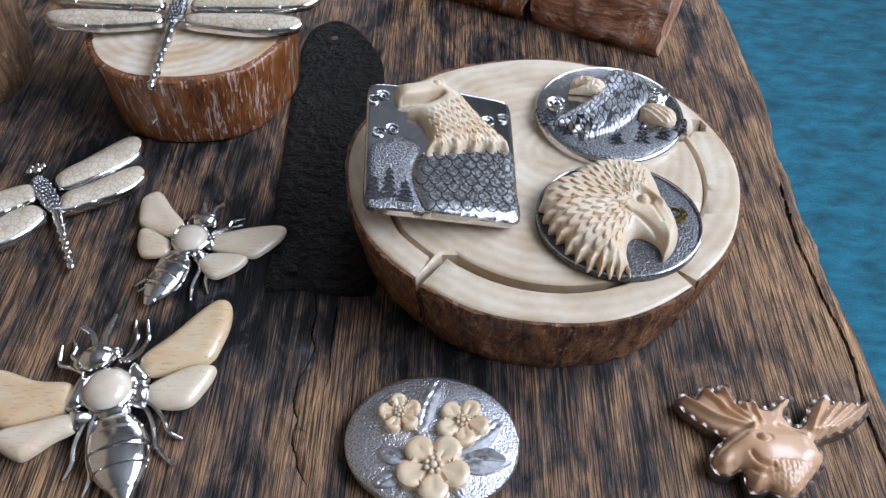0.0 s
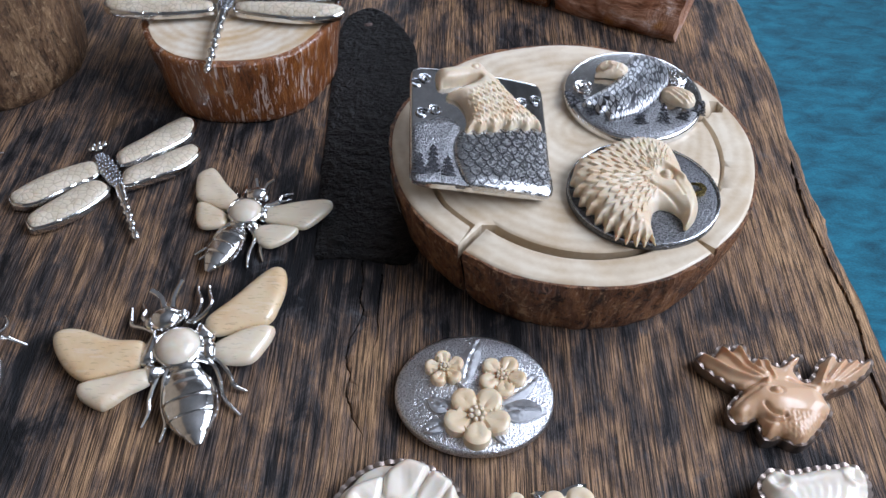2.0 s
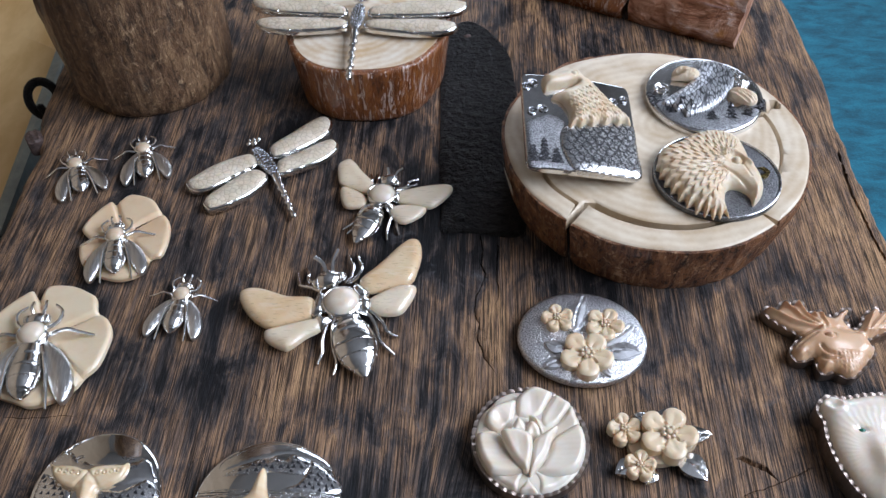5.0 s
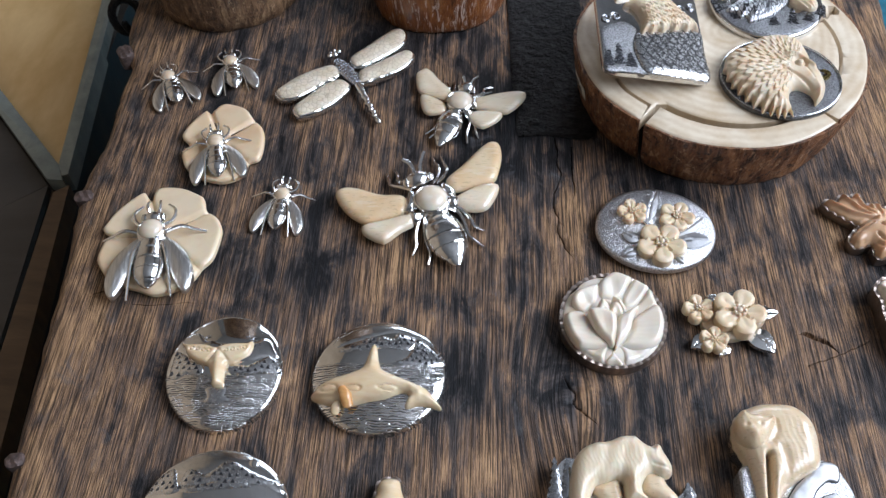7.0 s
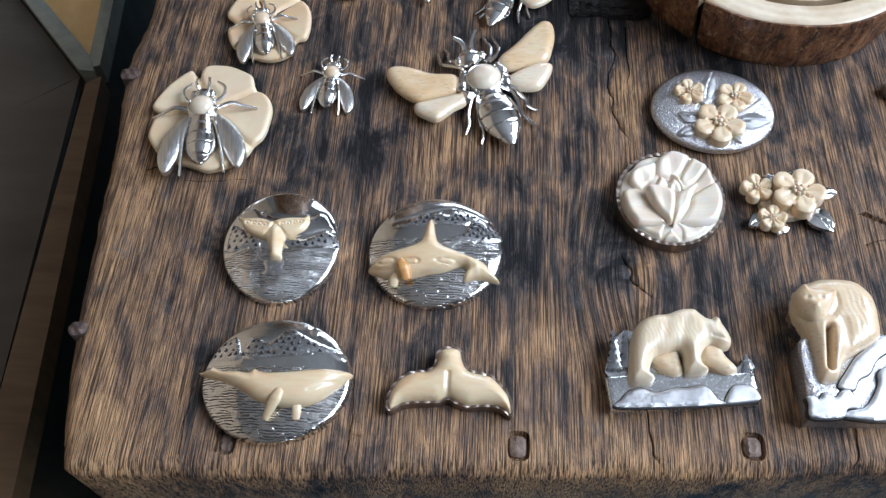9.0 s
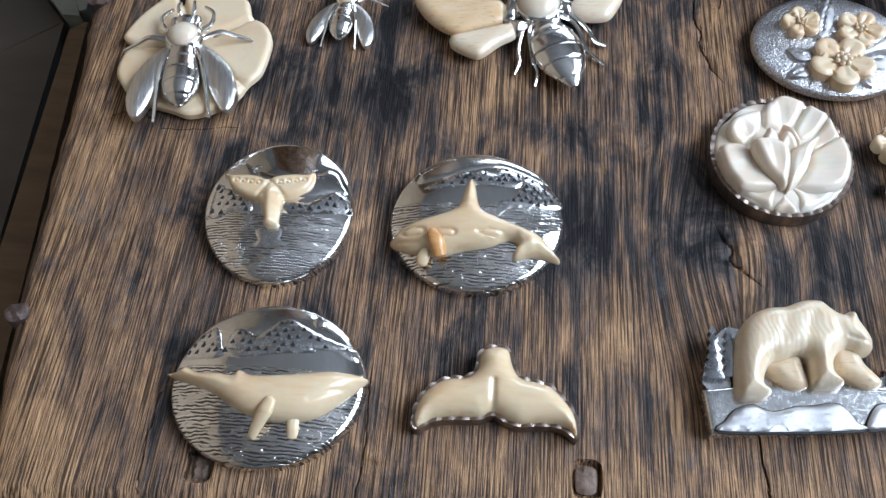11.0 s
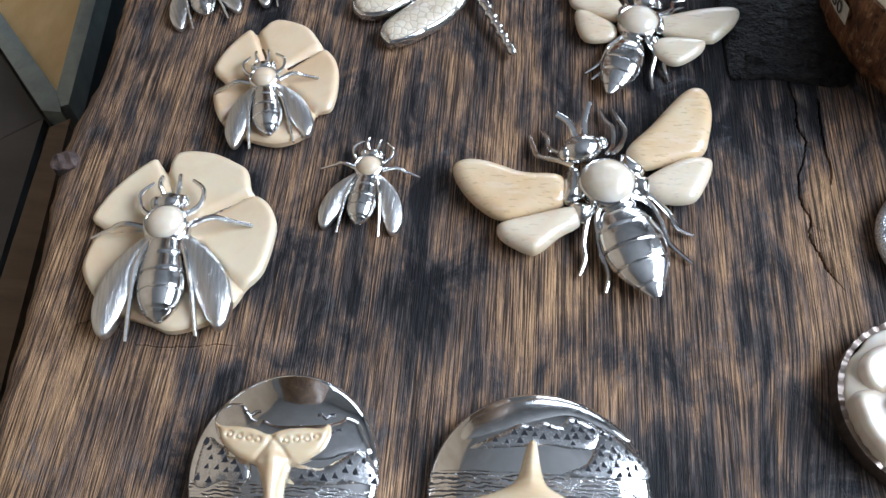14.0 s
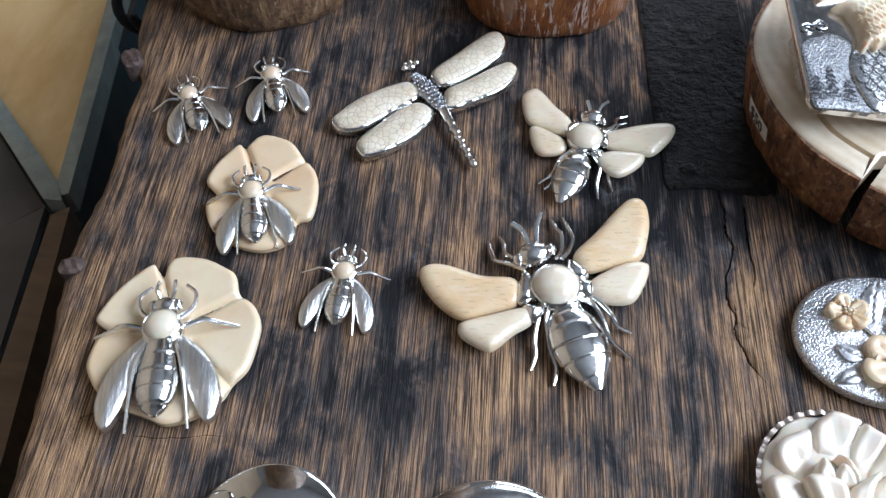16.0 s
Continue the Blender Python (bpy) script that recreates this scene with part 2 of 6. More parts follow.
def cut_wood(name, tone, deep, rough=0.42, centre=(0.0, 0.0), warm=(0.62, 0.42, 0.22)):
    """The sawn face of a branch, with faint rings round its heart."""
    g = Graph(name, rough, 0.0, 0.15)
    n = g.t.nodes.new("ShaderNodeVectorMath")
    n.operation = "LENGTH"
    g.put(n.inputs[0], g.coords((1, 1, 0), (0, 0, 0), (-centre[0], -centre[1], 0)))
    r = g.math("ADD", n.outputs["Value"], g.math("MULTIPLY", g.noise(26, 3), 0.010))
    ring = g.math("SINE", g.math("MULTIPLY", r, 1150.0))
    broad = g.math("SINE", g.math("MULTIPLY", r, 290.0))
    f = g.math("ADD", g.math("MULTIPLY", ring, 0.07), g.math("MULTIPLY", broad, 0.09))
    f = g.math("ADD", f, g.math("MULTIPLY", g.noise(60, 5, 0.65), 1.1))
    col = g.ramp(f, (0.30, deep), (0.78, tone))
    col = g.mix(g.span(g.noise(17, 3, 0.6, 0.5), 0.56, 0.74, 0.0, 0.35), col, warm)
    saw = g.noise((30, 700, 30), 3, 0.6, 0.0, (0, 0, 25))
    g.bump(g.math("ADD", g.math("MULTIPLY", ring, 0.3), saw), 0.10, 0.0005)
    return g.done(col)


def plain(name, a, b, scale, rough=0.6, relief=0.2, depth=0.002, metal=0.0):
    g = Graph(name, rough, metal)
    n = g.noise(scale, 5, 0.65, 0.3)
    g.bump(n, relief, depth)
    return g.done(g.ramp(n, (0.32, a), (0.68, b)))


def woven(name, a, b):
    g = Graph(name, 0.85)
    n = g.noise((22, 48, 30), 4, 0.6, 0.4)
    f = g.noise((300, 420, 300), 2)
    g.b.inputs["Sheen Weight"].default_value = 0.25
    g.bump(f, 0.3, 0.002)
    return g.done(g.ramp(g.math("ADD", g.math("MULTIPLY", n, 0.75), g.math("MULTIPLY", f, 0.25)), (0.34, a), (0.66, b)))


TABLE = table_wood("old_stained_wood")
SILVER = silver("polished_silver")
SILVER_SOFT = silver("satin_silver", 0.2, (0.82, 0.82, 0.82), 0.2)
SILVER_DARK = silver("blackened_silver", 0.22, (0.30, 0.30, 0.32), 0.3)
COPPER_SILVER = silver("tarnished_bezel_silver", 0.40, (0.36, 0.295, 0.255), 0.2)
MIRROR = silver("mirror_silver", 0.13, (0.84, 0.83, 0.82), 0.03)
FROST = silver("frosted_white_silver", 0.42, (0.68, 0.68, 0.69), 0.12)
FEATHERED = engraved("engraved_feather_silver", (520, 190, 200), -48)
BRASS = silver("brass", 0.2, (0.55, 0.42, 0.16), 0.1)
STIPPLED = hammered("stippled_silver", 1350, 0.55, 0.82)
STIPPLED_GREY = hammered("grey_stippled_silver", 1300, 0.05, 0.30)
SILVER_MID = silver("grey_silver", 0.2, (0.52, 0.53, 0.55), 0.2)
SILVER_SCALE = silver("grey_scale_silver", 0.24, (0.66, 0.66, 0.66), 0.03)
STIPPLED_DARK = hammered("dark_stippled_silver", 1300, 0.04, 0.20)
BRUSHED = brushed("brushed_wing_silver")
SEA = sea_silver("engraved_sea_silver", 260, 0.004)
SEA_TAIL = sea_silver("engraved_bay_silver", 300, -0.005)
NIELLO = plain("black_niello", (0.012, 0.012, 0.014), (0.035, 0.035, 0.04), 500, 0.38, 0.2, 0.0005)
IVORY = ivory("cream_ivory", (0.78, 0.67, 0.52), (0.66, 0.52, 0.37))
IVORY_FLECK = ivory("flecked_tan_ivory", (0.82, 0.67, 0.46), (0.76, 0.56, 0.34), 0.26, (50, 50, 50), (0, 0, 0), 0.5, 0.1, 0.35)
IVORY_PALE = ivory("pale_flecked_ivory", (0.83, 0.735, 0.58), (0.76, 0.64, 0.47), 0.26, (70, 70, 70), (0, 0, 0), 0.5, 0.1, 0.25)
IVORY_WHITE = ivory("white_ivory", (0.83, 0.77, 0.66), (0.76, 0.67, 0.53), 0.24, (90, 200, 90), (0, 0, 0), 0.45, 0.1)
IVORY_HEAD = ivory("carved_feather_ivory", (0.80, 0.70, 0.54), (0.70, 0.54, 0.36), 0.4, (120, 120, 120), (0, 0, 0), 0.15, 0.2)
IVORY_BEAR = ivory("carved_bear_ivory", (0.86, 0.78, 0.62), (0.76, 0.63, 0.44), 0.33, (300, 45, 200), (0, 0, 8), 0.3, 0.10)
IVORY_WHALE = ivory("waxy_ivory", (0.82, 0.69, 0.48), (0.74, 0.55, 0.34), 0.22, (40, 180, 40), (0, 0, 5), 0.6, 0.08)
IVORY_ORANGE = ivory("amber_ivory", (0.72, 0.42, 0.17), (0.58, 0.30, 0.10), 0.25)
IVORY_STAND = ivory("tan_fur_ivory", (0.82, 0.69, 0.50), (0.73, 0.57, 0.38), 0.28, (200, 40, 200), (0, 0, 8), 0.45, 0.14, 0.30)
IVORY_MOOSE = ivory("tan_moose_ivory", (0.72, 0.49, 0.32), (0.58, 0.36, 0.21), 0.3, (60, 60, 60), (0, 0, 0), 0.3, 0.06)
IVORY_ROSE = ivory("bright_rose_ivory", (0.89, 0.84, 0.75), (0.82, 0.73, 0.60), 0.26, (60, 120, 60), (0, 0, 0), 0.4, 0.06)
PETAL_TAN = ivory("tan_petal_ivory", (0.82, 0.66, 0.46), (0.74, 0.54, 0.34), 0.32, (40, 40, 40), (0, 0, 0), 0.25, 0.08)
PETAL = ivory("petal_ivory", (0.84, 0.72, 0.53), (0.76, 0.60, 0.40), 0.35, (40, 40, 40), (0, 0, 0), 0.2, 0.1)
CRAZED = crazed("veined_wing_inlay")
GREEN = plain("green_stone", (0.01, 0.09, 0.06), (0.03, 0.20, 0.13), 600, 0.25)
SLICE_TOP = cut_wood("pale_sawn_wood", (0.73, 0.63, 0.49), (0.53, 0.40, 0.26), 0.40, (0.004, 0.012))
STUMP_TOP = cut_wood("white_sawn_wood", (0.82, 0.74, 0.62), (0.58, 0.40, 0.22), 0.42, (-0.01, 0.004))
SLICE_BARK = bark("thin_brown_bark", (0.030, 0.011, 0.006), (0.20, 0.076, 0.029), (0.44, 0.20, 0.080), 0.25, (0.56, 0.35, 0.20), 0.30, 0.55, 0.85)
STUMP_BARK = bark("varnished_red_bark", (0.07, 0.020, 0.007), (0.25, 0.080, 0.020), (0.42, 0.17, 0.045), 0.8, (0.66, 0.52, 0.44), 0.8, 0.35)
LOG_BARK = bark("grey_brown_bark", (0.030, 0.015, 0.008), (0.175, 0.092, 0.045), (0.44, 0.27, 0.14), 0.25, (0.58, 0.39, 0.22), 0.15, 0.55, 0.6)
IRON = plain("dark_forged_iron", (0.001, 0.001, 0.0012), (0.022, 0.020, 0.019), 210, 0.46, 1.0, 0.006, 0.0)
IRON.node_tree.nodes["Principled BSDF"].inputs["Specular IOR Level"].default_value = 0.16
RUST = plain("rusty_iron", (0.035, 0.025, 0.022), (0.15, 0.10, 0.085), 300, 0.6, 0.6, 0.001, 0.2)
PEG = plain("worn_peg_wood", (0.09, 0.06, 0.045), (0.26, 0.18, 0.14), 240, 0.6, 0.5, 0.001)
PAPER = plain("price_tag_paper", (0.55, 0.51, 0.44), (0.72, 0.68, 0.60), 300, 0.7, 0.1)
INK = plain("tag_ink", (0.03, 0.03, 0.035), (0.06, 0.06, 0.06), 300, 0.7, 0.0)
TEAL = woven("teal_woven_rug", (0.007, 0.085, 0.135), (0.026, 0.27, 0.39))
DARK_WOOD = plain("dark_cabinet_wood", (0.018, 0.012, 0.008), (0.05, 0.033, 0.019), (8, 60, 20), 0.45, 0.2)
GOLD_WOOD = plain("golden_varnished_wood", (0.66, 0.40, 0.15), (0.88, 0.62, 0.30), (16, 7, 12), 0.28, 0.1)
TAUPE = plain("taupe_panel", (0.060, 0.049, 0.040), (0.10, 0.083, 0.069), (6, 20, 9), 0.5, 0.1)
EDGE_WOOD = plain("brown_wood_edging", (0.10, 0.058, 0.028), (0.18, 0.105, 0.05), (14, 90, 30), 0.5, 0.2)
SAGE = plain("sage_painted_rail", (0.20, 0.22, 0.20), (0.34, 0.36, 0.31), 40, 0.5, 0.1)
PLASTER = plain("grey_plaster_wall", (0.19, 0.185, 0.18), (0.25, 0.245, 0.235), 9, 0.9, 0.2, 0.004)
WARM_WALL = plain("warm_wood_panelling", (0.34, 0.25, 0.165), (0.46, 0.35, 0.245), (6, 6, 1.2), 0.6, 0.2, 0.004)
CEILING = plain("grey_ceiling", (0.26, 0.255, 0.255), (0.32, 0.315, 0.315), 6, 0.9, 0.1, 0.004)
FRAME_WHITE = plain("white_window_paint", (0.68, 0.67, 0.65), (0.78, 0.77, 0.75), 30, 0.45, 0.1)


def petrified():
    g = Graph("petrified_wood", 0.38, 0.0, 0.25)
    a = g.noise((34, 60, 60), 6, 0.65, 1.6, (0, 0, -24))
    b = g.noise((16, 30, 130), 5, 0.6, 1.0, (0, 0, -24))
    col = g.ramp(a, (0.32, (0.13, 0.045, 0.022)), (0.44, (0.36, 0.15, 0.075)), (0.55, (0.56, 0.31, 0.20)), (0.66, (0.74, 0.58, 0.52)))
    col = g.mix(g.span(b, 0.56, 0.72, 0.0, 0.8), col, (0.46, 0.36, 0.40))
    col = g.mix(g.span(g.noise(55, 4), 0.60, 0.72, 0.0, 0.7), col, (0.50, 0.20, 0.03))
    g.bump(g.math("ADD", a, b), 0.8, 0.004)
    return g.done(col)


STONE = petrified()


# ---- shapes: each returns (vertices in mm, faces) ----
from mathutils import geometry


def spline(pts, n=5, closed=True):
    """A smooth curve through a few control points."""
    p = np.array(pts, float)
    k = len(p)
    out = []
    for i in range(k if closed else k - 1):
        if closed:
            a, b, c, d = p[i - 1], p[i], p[(i + 1) % k], p[(i + 2) % k]
        else:
            a, b, c, d = p[max(i - 1, 0)], p[i], p[i + 1], p[min(i + 2, k - 1)]
        for s in range(n):
            t = s / n
            out.append(0.5 * (2 * b + (c - a) * t + (2 * a - 5 * b + 4 * c - d) * t * t + (3 * b - a - 3 * c + d) * t ** 3))
    if not closed:
        out.append(p[-1])
    return np.array(out)


def seg_dist(pts, line, closed=True):
    """The distance of each point from a polyline."""
    a = line if closed else line[:-1]
    b = np.roll(line, -1, 0) if closed else line[1:]
    best = np.full(len(pts), 1e9)
    for s, e in zip(a, b):
        v = e - s
        t = np.clip(((pts - s) @ v) / max(v @ v, 1e-12), 0, 1)
        q = pts - s - t[:, None] * v
        best = np.minimum(best, (q * q).sum(1))
    return np.sqrt(best)


def inside(pts, loop):
    hit = np.zeros(len(pts), bool)
    x, y = pts[:, 0], pts[:, 1]
    for s, e in zip(loop, np.roll(loop, -1, 0)):
        if s[1] != e[1]:
            c = (s[1] > y) != (e[1] > y)
            hit ^= c & (x < (e[0] - s[0]) * (y - s[1]) / (e[1] - s[1]) + s[0])
    return hit


def normals(loop):
    t = np.roll(loop, -1, 0) - np.roll(loop, 1, 0)
    area = np.sum(loop[:, 0] * np.roll(loop[:, 1], -1) - np.roll(loop[:, 0], -1) * loop[:, 1])
    n = np.stack([t[:, 1], -t[:, 0]], 1) * (1 if area > 0 else -1)
    return n / np.maximum(np.linalg.norm(n, axis=1), 1e-9)[:, None]


def relief(loop, height, step, base=0.0, rims=(0.4, 1.1), extra=None):
    """A carved plate: its outline, its top as height(x, y, d) with d the distance from the rim, and sides down to base."""
    loop = np.asarray(loop, float)
    lo, hi = loop.min(0), loop.max(0)
    gx, gy = np.meshgrid(np.arange(lo[0], hi[0] + step, step), np.arange(lo[1], hi[1] + step, step * 0.87))
    gx = gx + (np.arange(gx.shape[0]) % 2 * 0.5 * step)[:, None]
    pts = np.stack([gx.ravel(), gy.ravel()], 1)
    sets = [pts[seg_dist(pts, loop) > max(0.55 * step, (rims[-1] + 0.3 * step) if rims else 0)]]
    nor = normals(loop)
    for r in rims:
        q = loop - nor * r
        sets.append(q[seg_dist(q, loop) > 0.85 * r])
    if extra is not None:
        sets.append(extra)
    pts = np.concatenate(sets)
    pts = pts[inside(pts, loop)]
    n = len(loop)
    every = [Vector(p) for p in loop] + [Vector(p) for p in pts]
    out = geometry.delaunay_2d_cdt(every, [(i, (i + 1) % n) for i in range(n)], [], 1, 1e-5)
    co = np.array([tuple(v) for v in out[0]])
    d = seg_dist(co, loop)
    z = height(co[:, 0], co[:, 1], d) * np.ones(len(co))
    faces = [tuple(f) for f in out[2]]
    verts = [(x, y, h) for (x, y), h in zip(co, z)]
    edges = {}
    for f in faces:
        for a, b in zip(f, f[1:] + f[:1]):
            edges[(a, b)] = 1
    low = {}
    for a, b in list(edges):
        if (b, a) not in edges:
            for v in (a, b):
                if v not in low:
                    low[v] = len(verts)
                    verts.append((co[v][0], co[v][1], base))
            faces.append((b, a, low[a], low[b]))
    return verts, faces


def dome(top, r, low=0.0):
    return lambda x, y, d: low + (top - low) * np.sqrt(np.maximum(0, 1 - (1 - np.clip(d / r, 0, 1)) ** 2))


def shingle(u, v, su, sv, lift):
    """Overlapping feathers or scales in rows along v."""
    vv = v / sv
    row = np.floor(vv)
    fu = (u / su + 0.5 * (row % 2)) % 1.0 - 0.5
    t = (vv + 0.75 * (2 * np.abs(fu)) ** 1.5) % 1.0
    return lift * (t - 0.25 * (2 * np.abs(fu)) ** 3)


def feathers(u, v, su, sv, lift):
    """Long staggered feathers, each column of them out of step with the next."""
    col = np.floor(u / su)
    fu = np.abs(2 * (u / su - col) - 1)
    t = (v / sv + np.abs(np.sin(col * 12.9898) * 43758.5453) % 1.0 + 0.7 * fu ** 1.4) % 1.0
    return lift * (np.minimum(t, (1 - t) * 6) - 0.45 * fu ** 4)


def oval(rx, ry, n=56, turn=0.0, power=2.0):
    a = np.linspace(0, 2 * math.pi, n, endpoint=False)
    c, s = np.cos(a), np.sin(a)
    k = (np.abs(c) ** power + np.abs(s) ** power) ** (-1 / power)
    x, y = rx * c * k, ry * s * k
    t = radians(turn)
    return np.stack([x * math.cos(t) - y * math.sin(t), x * math.sin(t) + y * math.cos(t)], 1)


def join(*shapes):
    verts, faces = [], []
    for v, f in shapes:
        k = len(verts)
        verts += [tuple(p) for p in v]
        faces += [tuple(i + k for i in q) for q in f]
    return verts, faces


def moved(shape, x=0, y=0, z=0, rot=0, scale=1.0, tip=0.0):
    m = pose(x, y, z, tip, 0, rot) @ Matrix.Scale(scale, 4)
    return [tuple(m @ Vector(p)) for p in shape[0]], shape[1]


def ball(c, r, seg=16, rings=10, turn=0.0):
    r = r if isinstance(r, tuple) else (r, r, r)
    t = radians(turn)
    verts, faces = [(0, 0, -1)], []
    for i in range(1, rings):
        p = math.pi * i / rings - math.pi / 2
        verts += [(math.cos(p) * math.cos(2 * math.pi * k / seg), math.cos(p) * math.sin(2 * math.pi * k / seg), math.sin(p)) for k in range(seg)]
    verts.append((0, 0, 1))
    faces += [(0, 1 + (k + 1) % seg, 1 + k) for k in range(seg)]
    for i in range(rings - 2):
        o = 1 + i * seg
        faces += [(o + k, o + (k + 1) % seg, o + seg + (k + 1) % seg, o + seg + k) for k in range(seg)]
    o = 1 + (rings - 2) * seg
    faces += [(o + k, o + (k + 1) % seg, len(verts) - 1) for k in range(seg)]
    out = []
    for x, y, z in verts:
        x, y = x * r[0], y * r[1]
        out.append((c[0] + x * math.cos(t) - y * math.sin(t), c[1] + x * math.sin(t) + y * math.cos(t), c[2] + z * r[2]))
    return out, faces


def tube(pts, radius, seg=8, n=5, closed=False, flat=1.0):
    """A rod along a smooth curve; radius is one number or one for each control point."""
    p = spline(pts, n, closed)
    k = len(p)
    r = np.array(radius, float) if np.ndim(radius) else np.full(len(pts), float(radius))
    src = np.linspace(0, len(pts) - 1, k) if not closed else np.linspace(0, len(pts), k, endpoint=False)
    rad = np.interp(src, np.arange(len(pts)), r)
    verts, faces = [], []
    up = Vector((0.05, 0.02, 1))
    for i in range(k):
        a, b = (p[(i - 1) % k], p[(i + 1) % k]) if closed else (p[max(i - 1, 0)], p[min(i + 1, k - 1)])
        t = Vector(b - a).normalized()
        s = t.cross(up)
        s = s.normalized() if s.length > 1e-4 else Vector((1, 0, 0))
        q = s.cross(t).normalized()
        for j in range(seg):
            c = 2 * math.pi * j / seg
            verts.append(tuple(Vector(p[i]) + s * math.cos(c) * rad[i] + q * math.sin(c) * rad[i] * flat))
    rows = k if closed else k - 1
    for i in range(rows):
        for j in range(seg):
            a, b = i * seg, ((i + 1) % k) * seg
            faces.append((a + j, b + j, b + (j + 1) % seg, a + (j + 1) % seg))
    if not closed:
        for i, e, flip in ((0, p[0] - 0.6 * rad[0] * (p[1] - p[0]) / np.linalg.norm(p[1] - p[0]), 1), (k - 1, p[-1] + 0.6 * rad[-1] * (p[-1] - p[-2]) / np.linalg.norm(p[-1] - p[-2]), 0)):
            verts.append(tuple(e))
            for j in range(seg):
                a, b = i * seg + j, i * seg + (j + 1) % seg
                faces.append((a, b, len(verts) - 1) if flip else (b, a, len(verts) - 1))
    return verts, faces


def lathe(profile, seg=48, wob=None):
    verts, faces = [], []
    for r, z in profile:
        for j in range(seg):
            a = 2 * math.pi * j / seg
            k = r + (wob(a, z, r) if wob else 0)
            verts.append((k * math.cos(a), k * math.sin(a), z))
    for i in range(len(profile) - 1):
        for j in range(seg):
            a, b = i * seg, (i + 1) * seg
            faces.append((a + j, a + (j + 1) % seg, b + (j + 1) % seg, b + j))
    return verts, faces


def box(x0, x1, y0, y1, z0, z1, bevel=0.0):
    bm = bmesh.new()
    bmesh.ops.create_cube(bm, size=1)
    for v in bm.verts:
        v.co = Vector(((x0 + x1) / 2 + v.co.x * (x1 - x0), (y0 + y1) / 2 + v.co.y * (y1 - y0), (z0 + z1) / 2 + v.co.z * (z1 - z0)))
    if bevel:
        bmesh.ops.bevel(bm, geom=bm.edges[:], offset=bevel, segments=2, affect="EDGES")
    bm.verts.index_update()
    out = [tuple(v.co) for v in bm.verts], [tuple(v.index for v in f.verts) for f in bm.faces]
    bm.free()
    return out


def bezel(loop, out, height, amp, pitch, thick=0.7):
    """A scalloped strip of silver round an outline."""
    loop = np.asarray(loop)
    step = np.linalg.norm(np.roll(loop, -1, 0) - loop, axis=1)
    total = step.sum()
    s = np.concatenate([[0], np.cumsum(step)[:-1]])
    n = int(total / 0.7)
    u = np.linspace(0, total, n, endpoint=False)
    ring = np.concatenate([loop, loop[:1]])
    ss = np.concatenate([s, [total]])
    p = np.stack([np.interp(u, ss, ring[:, 0]), np.interp(u, ss, ring[:, 1])], 1)
    nor = normals(p)
    for i in range(3):
        nor = nor + np.roll(nor, 1, 0) + np.roll(nor, -1, 0)
        nor /= np.linalg.norm(nor, axis=1)[:, None]
    count = max(6, round(total / pitch))
    top = height + amp * np.abs(np.sin(math.pi * count * u / total)) - amp * 0.4
    bulge = 0.4 * np.abs(np.sin(math.pi * count * u / total))
    verts, faces = [], []
    for off, z in ((out, 0 * top), (out + bulge, top * 0.6), (out - 0.2 + bulge, top), (out - thick, top - 0.2), (out - thick, 0 * top)):
        q = p + nor * np.reshape(off, (-1, 1)) if np.ndim(off) else p + nor * off
        verts += [(a, b, c) for (a, b), c in zip(q, z)]
    for k in range(4):
        for j in range(n):
            a, b = k * n, (k + 1) * n
            faces.append((a + j, a + (j + 1) % n, b + (j + 1) % n, b + j))
    return verts, faces


def wall(rad, a0, a1, h, depth=2.0, n=90, m=9, rough=0.8, seed=0.0):
    """A stretch of bark round a sawn slice, rough outside, with a thin lip on top."""
    verts, faces = [], []
    for i in range(n + 1):
        a = a0 + (a1 - a0) * i / n
        r = rad(a)
        for j in range(m + 1):
            z = h * j / m
            w = noise.noise(Vector((math.cos(a) * r * 0.16, math.sin(a) * r * 0.16, z * 0.07 + seed))) + 0.5 * noise.noise(Vector((math.cos(a) * r * 0.6, math.sin(a) * r * 0.6, z * 0.2 + seed)))
            k = r + rough * w + 0.5 - (0.8 if j in (0, m) else 0) - 6.5 * (1 - j / m)
            verts.append((k * math.cos(a), k * math.sin(a), z + (0.25 * w if j == m else 0)))
        verts.append(((r - depth) * math.cos(a), (r - depth) * math.sin(a), h - 0.05))
        verts.append(((r - depth - 6.5) * math.cos(a), (r - depth - 6.5) * math.sin(a), 0))
    c = m + 3
    for i in range(n):
        for j in range(c - 1):
            faces.append((i * c + j, (i + 1) * c + j, (i + 1) * c + j + 1, i * c + j + 1))
    faces += [tuple(range(c)), tuple(n * c + j for j in range(c - 1, -1, -1))]
    return verts, faces


# ---- things ----
def mesh_of(name, shape, material, sharp=38):
    me = bpy.data.meshes.new(name)
    me.from_pydata([(x * 0.001, y * 0.001, z * 0.001) for x, y, z in shape[0]], [], shape[1])
    me.materials.append(material)
    me.polygons.foreach_set("use_smooth", [True] * len(me.polygons))
    me.set_sharp_from_angle(angle=radians(sharp))
    return me


def part(name, shape, material, parent, label="", sharp=38):
    """One mesh under a thing or under a part."""
    ob = new(name, mesh_of(name, shape, material, sharp))
    ob.parent = parent
    if label:
        tagged(ob, label)
    return ob


def thing(name, x, y, z, label, category, group="", rot=0.0, tip=0.0, roll=0.0):
    ob = new(name)
    ob.empty_display_size = 0.01
    ob.matrix_basis = pose(x, y, z, tip, roll, rot)
    return tagged(ob, label, category, group)


